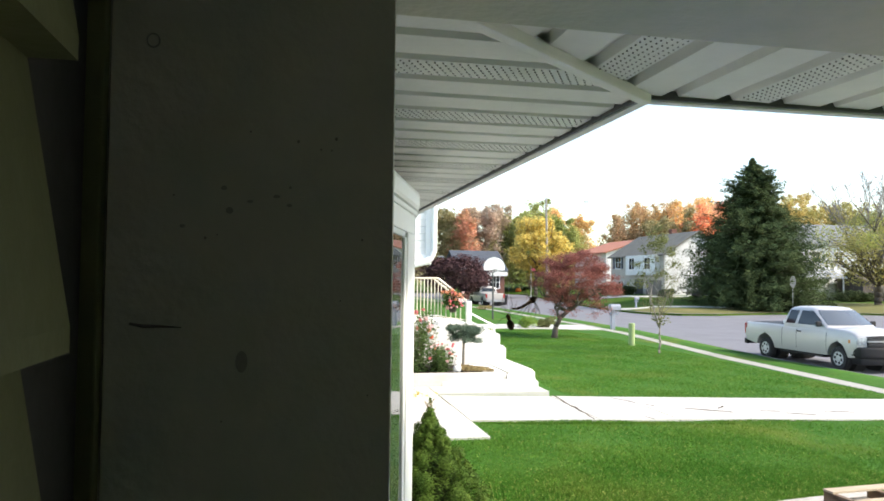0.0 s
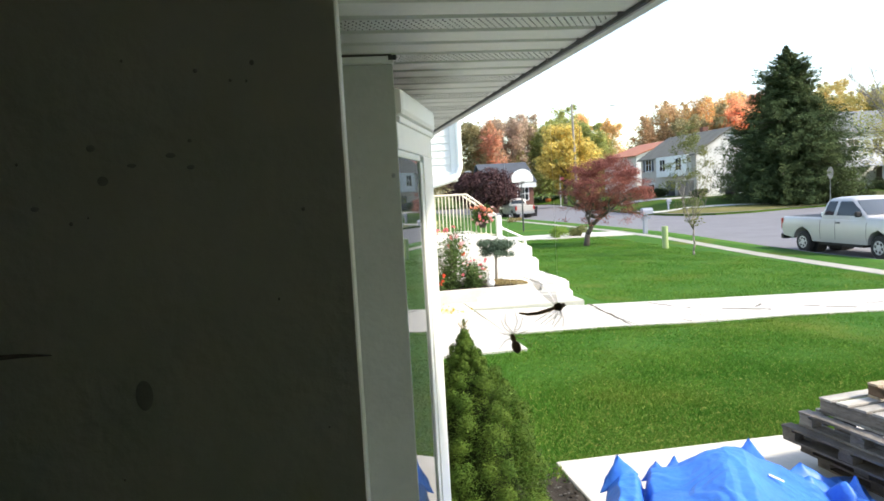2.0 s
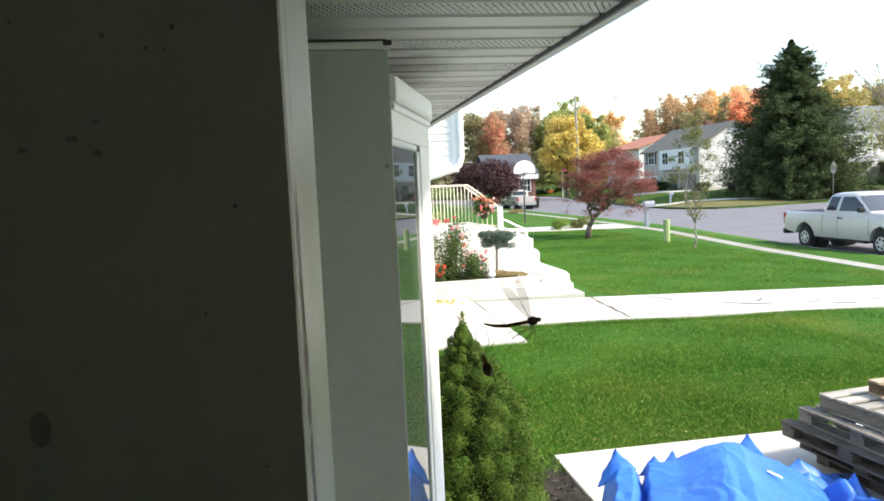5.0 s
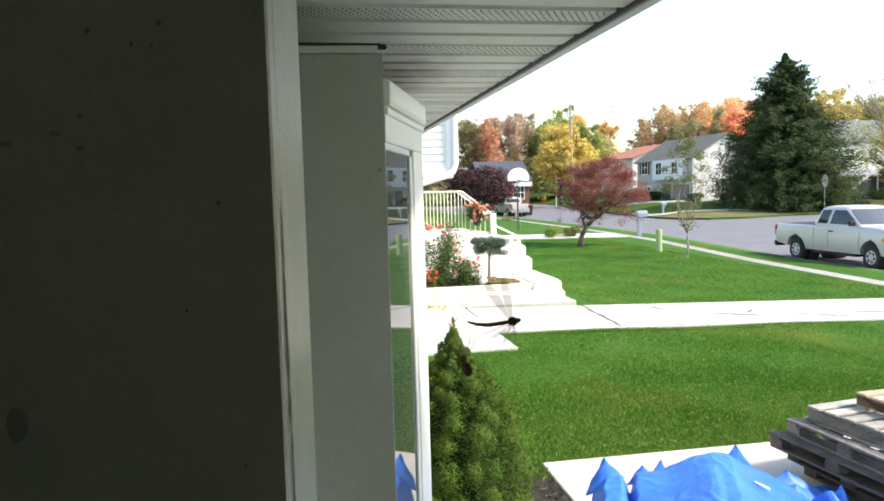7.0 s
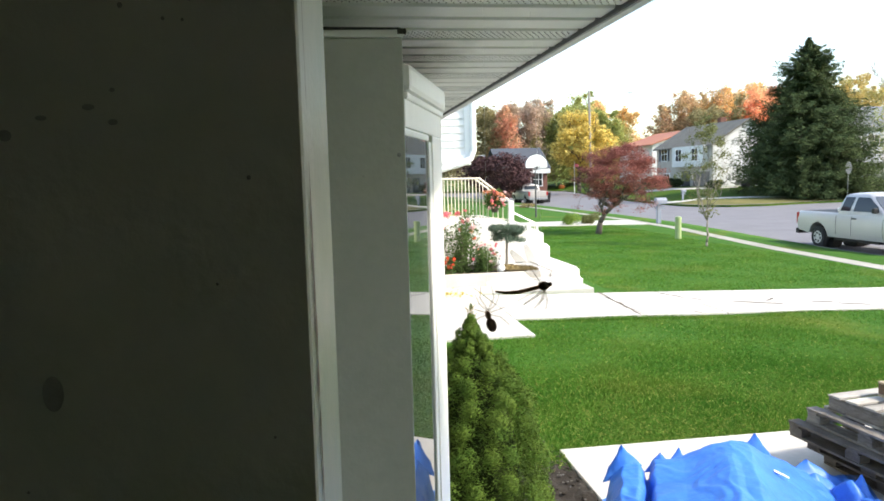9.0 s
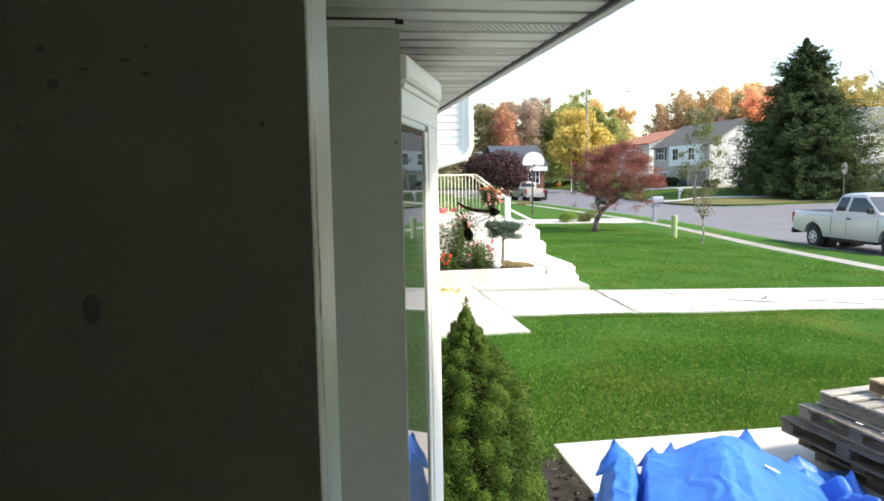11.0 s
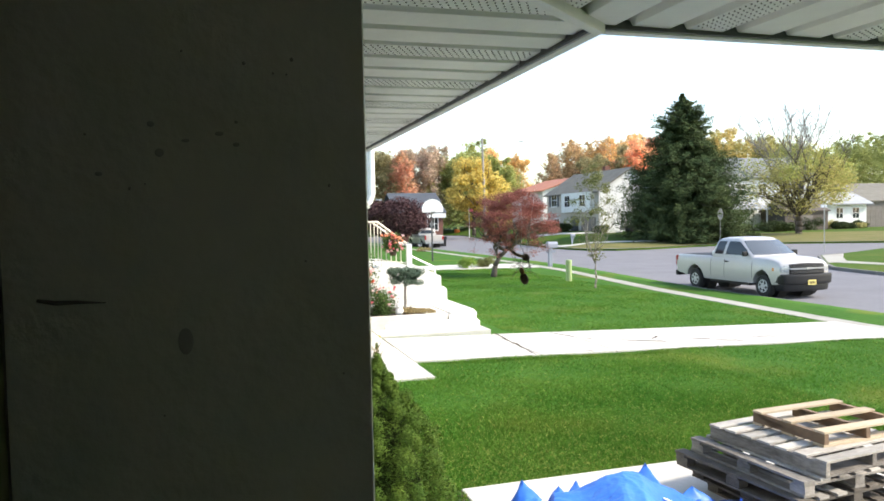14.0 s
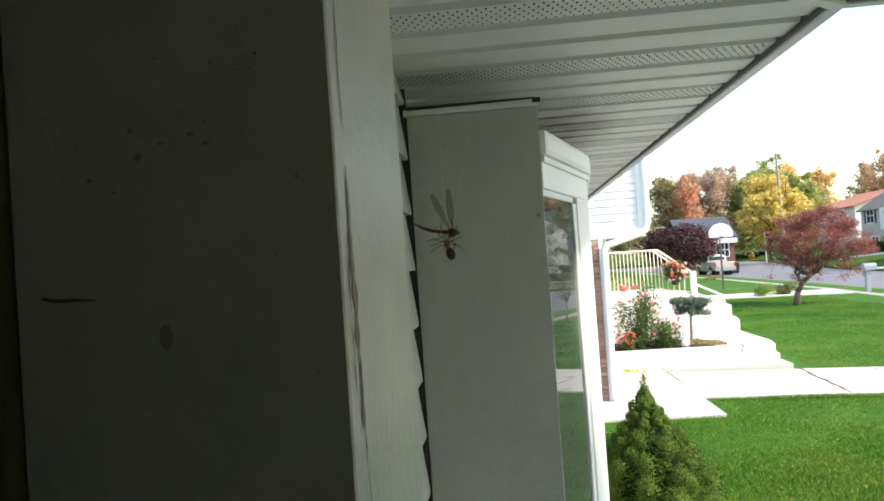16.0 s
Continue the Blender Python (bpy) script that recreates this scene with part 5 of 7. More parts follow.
# ---- grass ----
def grass():
    nr = np.random.RandomState(9)
    n = 400000
    y = 5.88 + (nr.uniform(0, 1, n) ** 1.9) * 30.0
    x = nr.uniform(0.4, 14.0, n)
    on_walk = ((y > 11.45) & (y < 14.15) & (x > 2.85)) | ((y > 10.25) & (x < 2.95)) | ((y > 14.0) & (y < 24) & (x < 5.7)) | ((y < 5.89))
    x, y = x[~on_walk], y[~on_walk]
    # the grass that overhangs the slab and walk edges
    m = 5000
    x = np.concatenate([x, nr.uniform(1.9, 7.5, m), nr.uniform(2.95, 13.5, m)])
    y = np.concatenate([y, 5.87 + np.abs(nr.normal(0, 0.05, m)), 11.53 + 0.02 * (x[-m:] - 2.9) - np.abs(nr.normal(0, 0.05, m))])
    # longer, coarser tufts in the strip nearest the slab
    m = 210000
    xn, yn = nr.uniform(0.7, 7.6, m), 5.88 + np.minimum(nr.exponential(1.5, m), 5.5)
    ok = ~((yn > 10.2) & (xn < 3.0))
    x, y = np.concatenate([x, xn[ok]]), np.concatenate([y, yn[ok]])
    m = 2600
    x, y = np.concatenate([x, nr.uniform(1.0, 1.86, m)]), np.concatenate([y, 5.72 + nr.normal(0, 0.10, m)])
    n = len(x)
    px = np.interp(y, [p[0] for p in PATHWAY], [p[1] for p in PATHWAY])
    z = -0.33 * np.clip((x - 3.0) / (px - 3.0), 0, 1)
    near = np.clip((8.6 - y) / 2.7, 0, 1)
    h = nr.uniform(0.015, 0.040, n) * (1 + 0.8 * near) * (1 + 0.5 * np.sin(x * 1.7) * np.sin(y * 2.3))
    w = nr.uniform(0.0017, 0.0034, n) * (1 + 0.7 * np.clip((y - 8) / 8, 0, 2))
    a = nr.uniform(0, 2 * np.pi, n)
    lean = nr.normal(0, 0.022, (n, 2))
    base = np.stack([x, y, z], 1)
    d = np.stack([np.cos(a) * w, np.sin(a) * w, 0 * a], 1)
    top = base + np.stack([lean[:, 0], lean[:, 1], h], 1)
    mid = base + np.stack([lean[:, 0] * 0.35, lean[:, 1] * 0.35, h * 0.6], 1)
    v = np.stack([base - d, base + d, top, mid - d * 0.8], 1).reshape(-1, 3)
    dry = np.repeat(nr.uniform(0, 1, n) < 0.03 + 0.24 * near * nr.uniform(0, 1, n), 4)
    tagged(leaf_mesh("dry_grass", v[dry], "dry_blade", None), "pale dry blades among the mown grass", "grass", kind="stuff")
    v = v[~dry]
    tagged(leaf_mesh("grass", v, "grass_blade", None), "short green mown grass blades", "grass", kind="stuff")


M["grass_blade"] = mat("grass_blade", (0.056, 0.178, 0.020), (0.128, 0.252, 0.038), 0.8, 0.7, island=True, random_amount=0.34, trans=0.3, spec=0.15)
M["dry_blade"] = mat("dry_blade", (0.42, 0.42, 0.13), (0.30, 0.36, 0.09), 3.0, 0.7, island=True, random_amount=0.25, trans=0.3, spec=0.15)
dry_patches(M["grass_blade"], (0.16, 0.20, 0.032, 1))
grass()


# ---- far side lawns ----
def lawn_block(name, pts, label, material="grass_far"):
    bm = B()
    prism(bm, pts, "z", -0.8, KERB_Z)
    tagged(part(name, bm, material), label, "lawn", kind="structure")


# kerb line across the street as bearing from +y (degrees), distance, and how steeply the ground rises behind it
FAR_KERB = [(-60, 175, 0.0), (0, 150, 0.02), (10, 140, 0.03), (17.9, 125, 0.05), (19.0, 111.8, 0.05), (19.6, 102, 0.05), (20.4, 93, 0.05), (22.6, 76.5, 0.05), (24.6, 68.5, 0.05), (25.5, 65.5, 0.05), (26.6, 62.6, 0.05), (28.0, 61.0, 0.05), (30, 60.4, 0.05), (32.4, 61.8, 0.045), (34.4, 64.6, 0.03), (38, 69.0, 0.012), (42, 71.8, 0.01), (47.8, 73.6, 0.01), (60, 98, 0.005), (72, 180, 0.0)]


def far_r(a, off=0.0):
    return interp(a, [(q[0], q[1]) for q in FAR_KERB]) + off


def far_z(a, r):
    d = min(max(r - far_r(a), 0.0), 21.0)
    return KERB_Z + interp(a, [(q[0], q[2]) for q in FAR_KERB]) * d


def polar(a, r, dz=0.0):
    return (r * math.sin(radians(a)), r * math.cos(radians(a)), far_z(a, r) + dz)


def lawn_base(x, y):
    return far_z(math.degrees(math.atan2(x, y)), math.hypot(x, y))


def lawn_far():
    v, f = [], []
    steps = [0.0, 1, 2, 4, 6, 8, 10, 13, 16, 19, 21, 24, 40, 90, 300]
    angles = [-60 + 1.0 * k for k in range(76)] + [16 + 0.5 * k for k in range(113)]
    for a in angles:
        x, y, z = polar(a, far_r(a))
        v.append((x, y, -0.8))
        v += [polar(a, far_r(a, d)) for d in steps]
    n = len(steps) + 1
    for j in range(len(angles) - 1):
        for i in range(n - 1):
            f.append((j * n + i, (j + 1) * n + i, (j + 1) * n + i + 1, j * n + i + 1))
    tagged(raw("lawn_far", v, f, "grass_far", smooth=False), "far lawns rising across the street", "lawn", kind="structure")


def far_strip(name, label, material, pts, lift=0.02, category="pavement"):
    """A band over the far lawn; rows of bearing, near and far edge as distances behind the kerb."""
    v, f = [], []
    a0, a1 = pts[0][0], pts[-1][0]
    n = max(3, int((a1 - a0) / 0.4))
    m = 8
    for k in range(n + 1):
        a = a0 + (a1 - a0) * k / n
        lo, hi = interp(a, [(q[0], q[1]) for q in pts]), interp(a, [(q[0], q[2]) for q in pts])
        for i in range(m + 1):
            v.append(polar(a, far_r(a, lo + (hi - lo) * i / m), lift))
    for k in range(n):
        for i in range(m):
            f.append((k * (m + 1) + i, (k + 1) * (m + 1) + i, (k + 1) * (m + 1) + i + 1, k * (m + 1) + i + 1))
    tagged(raw(name, v, f, material), label, category, kind="structure")


lawn_far()
far_strip("dry_verge", "dry straw-coloured verge below the spruce", "dry_grass", [(26.6, 0.4, 2.0), (28, 0.4, 5.0), (33, 0.4, 6.0), (36, 0.4, 14.0), (38, 0.4, 24.0), (60, 0.4, 34.0)], 0.012, "grass")
far_strip("far_pavement", "narrow pale far pavement", "concrete", [(24.4, 0.2, 1.4), (25.6, 0.2, 1.8), (26.6, 2.0, 3.4), (28, 5.2, 6.6), (30, 6.2, 7.6), (37, 6.4, 7.8)], 0.024)
far_strip("house_walk", "pale concrete walk before the white house", "concrete", [(23.2, 7.0, 10.5), (24.3, 11.5, 14.5), (26, 16.0, 18.2), (30.5, 18.6, 20.4)], 0.03)
far_strip("kerb_far", "grey kerb stones across the street", "kerb_shade_grey", [(17.9, 0.0, 0.35), (48, 0.0, 0.35)], 0.03, "kerb")
CORNER = [(27.4, -40), (27.4, 25.0), (28.2, 28.2), (30.0, 30.6), (35.0, 36.2), (37.4, 36.95), (44.3, 40.3), (62, 43.0), (220, 52)]
lawn_block("lawn_corner", CORNER + [(220, -40)], "green corner lawn across the street")
for nm, pts, lab in (("corner_pavement", [(30.1, 30.6), (35.0, 36.1), (37.4, 36.8), (34.2, 33.7), (32.0, 31.3), (31.95, -30), (31.0, -30), (31.0, 28.0), (30.6, 30.6)], "pale corner pavement with a ramp"),):
    bm = B()
    prism(bm, pts, "z", KERB_Z, KERB_Z + 0.012)
    tagged(part(nm, bm, "concrete_road"), lab, "pavement", kind="structure")


root = thing("kerb_corner", pose(0, 0, 0), "concrete kerb round the street corner, its grey darkened for face shadow", "kerb", kind="structure")
for (xa, ya), (xb, yb) in zip(CORNER[:7], CORNER[1:8]):
    n = max(1, int(math.hypot(xb - xa, yb - ya) / 3))
    for k in range(n):
        d = Vector((xb - xa, yb - ya)).normalized() * 0.006
        pa, pb = Vector((xa + (xb - xa) * k / n, ya + (yb - ya) * k / n)) + d, Vector((xa + (xb - xa) * (k + 1) / n, ya + (yb - ya) * (k + 1) / n)) - d
        q = Vector((-d.y, d.x)).normalized() * 0.16
        if q.x > 0 or (abs(q.x) < 0.01 and q.y < 0):
            q = -q
        bm = B()
        prism(bm, [(pa.x, pa.y), (pb.x, pb.y), (pb.x + q.x, pb.y + q.y), (pa.x + q.x, pa.y + q.y)], "z", ROAD_Z - 0.1, KERB_Z + 0.008)
        part("kerbstone", bm, "kerb_shade_grey", root)

bm = B()
prism(bm, [(2.0, 34.6), (9.0, 34.6), (12.4, 35.4), (16.2, 36.0), (16.4, 39.3), (13.5, 39.2), (9.6, 38.0), (2.0, 38.0)], "z", -0.5, -0.02)
for v in bm.verts:
    if v.co.z > -0.1:
        v.co.z = lawn_z(v.co.x, v.co.y) + 0.03
tagged(part("second_walk", bm, "concrete"), "pale concrete walk of the next house", "path", kind="structure")

# ---- houses ----
def window(parent, face, u, z, w, h, at, panes=2, frame="white_vinyl"):
    """A framed window on a wall that looks along -y or -x: frame bars, sill and panes."""
    def put(nm, u0, u1, z0, z1, out, mt, par):
        bm = B()
        if face == "-y":
            box(bm, u0, u1, at - out, at + 0.06, z0, z1)
        else:
            box(bm, at - out, at + 0.06, u0, u1, z0, z1)
        return part(nm, bm, mt, par)
    win = put("window", u - w / 2, u + w / 2, z, z + h, 0.01, "window_glass", parent)
    for u0, u1, z0, z1 in ((u - w / 2 - 0.08, u + w / 2 + 0.08, z + h, z + h + 0.08), (u - w / 2 - 0.08, u + w / 2 + 0.08, z - 0.08, z), (u - w / 2 - 0.08, u - w / 2, z, z + h), (u + w / 2, u + w / 2 + 0.08, z, z + h)):
        put("window_frame", u0, u1, z0, z1, 0.05, frame, win)
    put("glazing_bar", u - w / 2, u + w / 2, z + h / 2 - 0.03, z + h / 2 + 0.03, 0.03, frame, win)
    for k in range(1, panes):
        uu = u - w / 2 + w * k / panes
        put("glazing_bar", uu - 0.03, uu + 0.03, z, z + h, 0.03, frame, win)


def house(name, label, x0, x1, y0, y1, eave, ridge, axis, wall, roof, front=None, over=0.4, z0=-0.5):
    root = thing(name, pose(0, 0, 0), label, "house")
    bm = B()
    box(bm, x0, x1, y0, y1, z0, eave)
    if axis == "y":
        c = (x0 + x1) / 2
        prism(bm, [(x0, eave), (x1, eave), (c, ridge - 0.05)], "y", y0, y1)
    else:
        c = (y0 + y1) / 2
        prism(bm, [(y0, eave), (y1, eave), (c, ridge - 0.05)], "x", x0, x1)
    part("wall", bm, wall, root)
    k = (ridge - eave) / ((x1 - x0) / 2 if axis == "y" else (y1 - y0) / 2)
    t = 0.16
    for s in (-1, 1):
        bm = B()
        if axis == "y":
            e = x0 - over if s < 0 else x1 + over
            ez = eave - over * k
            prism(bm, [(e, ez), (c, ridge), (c, ridge + t), (e, ez + t)], "y", y0 - over, y1 + over)
        else:
            e = y0 - over if s < 0 else y1 + over
            ez = eave - over * k
            prism(bm, [(e, ez), (c, ridge), (c, ridge + t), (e, ez + t)], "x", x0 - over, x1 + over)
        part("roof", bm, roof, root)
    return root


h = house("white_house", "two-storey house, grey front and white gable", 38.8, 46.4, 70.7, 83.8, 5.15, 7.5, "y", "white_siding", "roof_grey")
bm = B()
box(bm, 38.72, 38.798, 70.75, 83.75, -0.4, 5.1)
part("front_cladding", bm, "wall_grey", h, "grey stone-coloured front")
bm = B()
box(bm, 38.1, 38.718, 71.5, 78.5, 2.85, 5.05, 0.02)
part("upper_bay", bm, "white_siding", h, "white projecting upper bay")
bm = B()
box(bm, 38.66, 38.718, 71.2, 74.6, -0.3, 2.3, 0.01)
part("garage_door", bm, "wall_brown", h, "brown garage door")
bm = B()
box(bm, 38.66, 38.718, 75.4, 77.2, -0.3, 2.4, 0.01)
part("front_door", bm, "gutter_dark", h, "dark recessed front door")
window(h, "-x", 81.7, 3.65, 1.5, 1.5, 38.72)
for yy in (80.6, 82.85):
    bm = B()
    box(bm, 38.67, 38.718, yy - 0.2, yy + 0.2, 3.6, 5.0, 0.01)
    part("shutter", bm, "roof_blue", h, "dark shutter")
for yy in (76.9, 73.2):
    window(h, "-x", yy, 3.5, 1.3, 1.25, 38.1)
window(h, "-x", 81.0, 0.8, 1.4, 1.3, 38.72)
bm = B()
box(bm, 43.4, 44.1, 77.5, 78.2, 6.6, 8.3, 0.03)
part("chimney", bm, "brick_far", h)


def parked_car(at, label):
    root = thing("parked_car", at, label, "car")
    bm = B()
    prism(bm, [(-2.2, 0.3), (2.2, 0.3), (2.25, 0.62), (2.1, 0.82), (1.1, 0.93), (0.45, 1.38), (-0.9, 1.42), (-1.6, 0.98), (-2.2, 0.92)], "x", -0.86, 0.86)
    bmesh.ops.bevel(bm, geom=[e for e in bm.edges if abs(e.verts[0].co.x - e.verts[1].co.x) < 1e-5], offset=0.03, segments=2, affect="EDGES")
    part("body", bm, "car_dark", root)
    for s in (-1, 1):
        bm = B()
        prism(bm, [(-1.35, 0.96), (0.85, 0.96), (0.38, 1.32), (-0.85, 1.34)], "x", s * 0.865 - 0.008, s * 0.865 + 0.008)
        part("side_window", bm, "window_glass", root)
        for y in (1.35, -1.35):
            bm = B()
            rod(bm, (s * 0.70, y, 0.31), (s * 0.89, y, 0.31), 0.31, 0.31, 18)
            part("wheel", bm, "rubber", root)


parked_car(pose(42.4, 67.9, lawn_base(42.4, 67.9), 0, 0, 78), "dark parked car beside a white gable")

h = house("orange_roof_house", "pale house with an orange-brown roof", 45.5, 58, 100, 112, 6.3, 8.3, "y", "white_siding", "roof_orange")
window(h, "-x", 104, 4.2, 1.1, 1.3, 45.5)
h = house("brick_house", "low brick house with a dark blue roof", 21.4, 27.5, 92, 101, 3.4, 5.9, "x", "brick_far", "roof_blue")
window(h, "-y", 26.1, 1.0, 1.4, 1.6, 92, 3)
window(h, "-y", 23.9, 1.0, 1.2, 1.4, 92, 3)
bm = B()
box(bm, 25.1, 27.8, 91.6, 91.9, 2.6, 3.25)
part("porch_band", bm, "white_siding", h, "white porch fascia")
h = house("corner_house", "large white two-storey house with a pale roof", 63.5, 82, 86, 97, 7.4, 10.4, "x", "white_siding", "roof_slate")
for xx in (66, 69.5, 73, 77):
    window(h, "-y", xx, 4.9, 1.3, 1.5, 86)
window(h, "-y", 67, 1.2, 1.4, 1.6, 86)
bm = B()
prism(bm, [(83.2, 2.75), (86, 2.9), (86, 3.9), (83.2, 2.95)], "x", 64.2, 72)
part("porch_roof", bm, "roof_pale", h, "low pale porch roof")
for xx in (64.5, 68.0, 71.6):
    bm = B()
    box(bm, xx - 0.08, xx + 0.08, 83.4, 83.56, -0.4, 2.76, 0.01)
    part("porch_column", bm, "white_siding", h)
h = house("ranch_house", "low white ranch house with a pale hipped roof", 84.5, 91.6, 86, 93, 3.6, 5.2, "x", "white_siding", "roof_pale", over=0.7)
for xx in (86.6, 89.6):
    window(h, "-y", xx, 1.3, 1.2, 1.5, 86)
house("brown_house", "dark brown house with a steep grey roof", 99.5, 122, 94, 106, 4.0, 6.9, "x", "wall_brown", "roof_grey")
h = house("brown_garage", "low brown garage behind the old tree", 72.4, 79.6, 81, 85.6, 2.5, 3.5, "x", "wall_dark", "wall_dark", over=0.25)
bm = B()
box(bm, 74.0, 77.0, 80.93, 80.99, -0.35, 1.9, 0.01)
part("garage_door", bm, "wall_brown", h, "dull grey-brown garage door")
fence = thing("wooden_fence", pose(91.8, 86.4, -0.4), "dark brown upright board fence", "fence")
for k in range(20):
    bm = B()
    box(bm, 0.5 * k, 0.5 * k + 0.47, -0.02 + 0.02 * (k % 2), 0.02 + 0.02 * (k % 2), -0.1, 2.85 + 0.03 * (k % 3), 0.01)
    part("board", bm, "wall_brown", fence)
bm = B()
box(bm, 0, 10, 0.05, 0.12, 1.9, 2.05)
part("rail", bm, "wall_brown", fence)



def bushes(name, at, label, r, material, seed, n=700, size=0.1, flat=0.7):
    rng = random.Random(seed)
    nr = np.random.RandomState(seed)
    root = thing(name, pose(*at), label, "bush")
    c = np.array([[rng.uniform(-0.6, 0.6) * r, rng.uniform(-0.6, 0.6) * r, r * flat * rng.uniform(0.25, 0.8)] for _ in range(9)])
    idx = nr.randint(0, 9, n)
    d = nr.normal(0, 1, (n, 3))
    d /= np.linalg.norm(d, axis=1)[:, None]
    p = c[idx] + d * (r * 0.45) * nr.uniform(0.5, 1, n)[:, None] * np.array([1, 1, flat])
    p[:, 2] = np.abs(p[:, 2])
    bm = B()
    for k in range(5):
        rod(bm, (rng.uniform(-0.1, 0.1) * r, rng.uniform(-0.1, 0.1) * r, -0.05), tuple(c[k]), 0.03 * r, 0.01 * r, 5)
    part("stems", bm, "bark", root)
    leaf_mesh("leaves", cards(n, p, d, size, nr, 0.8), material, root)
    return root


for x, y, r, mt, s in ((66.6, 77, 1.7, "leaf_shade", 101), (69.3, 78, 1.9, "leaf_shade", 102), (81.5, 81, 1.5, "leaf_shade", 103), (83.6, 82, 1.3, "leaf_shade", 104), (86, 82, 1.0, "leaf_olive", 105), (59.5, 74, 1.2, "leaf_shade", 106), (57.5, 77, 1.2, "leaf_shade", 107), (37.4, 82.4, 1.2, "leaf_shade", 108), (37.0, 75.6, 1.3, "leaf_shade", 109), (71, 79.5, 1.4, "leaf_shade", 110), (38.4, 69.3, 1.1, "leaf_dark", 71), (44.6, 69.4, 0.9, "leaf_green", 72), (37.1, 79.0, 1.4, "leaf_dark", 73), (56, 73, 1.1, "leaf_dark", 74), (60.5, 75.5, 1.6, "leaf_shade", 75), (64, 80.0, 1.7, "leaf_dark", 76), (68, 79, 2.3, "leaf_shade", 84), (52, 70, 1.8, "leaf_dark", 85), (76, 81, 2.2, "leaf_dark", 86), (72, 80, 1.5, "leaf_dark", 77), (81, 83, 1.6, "leaf_olive", 78), (47.5, 57.5, 1.1, "leaf_dark", 79), (88, 84, 1.4, "leaf_dark", 80)):
    bushes("garden_bush", (x, y, lawn_base(x, y) - 0.05), "rounded garden bush before a house", r, "leaf_shade" if mt == "leaf_dark" else mt, s, 1500, 0.13)
bushes("low_bush", (12.0, 36.0, -0.19), "low rounded lime-green bush beside the maple", 0.62, "leaf_lime", 81, 2200, 0.04, 0.85)
bushes("low_bush", (13.3, 36.6, -0.24), "low rounded olive bush by the pavement", 0.66, "leaf_sapling", 82, 2200, 0.04, 0.8)
bushes("low_bush", (3.3, 24.6, 0.0), "olive bush behind the entrance platform", 1.1, "leaf_olive", 87, 2600, 0.05, 1.3)
bushes("low_bush", (16.0, 59.4, -0.33), "low tawny bush by the far pavement", 0.8, "straw", 83, 600, 0.06, 0.5)


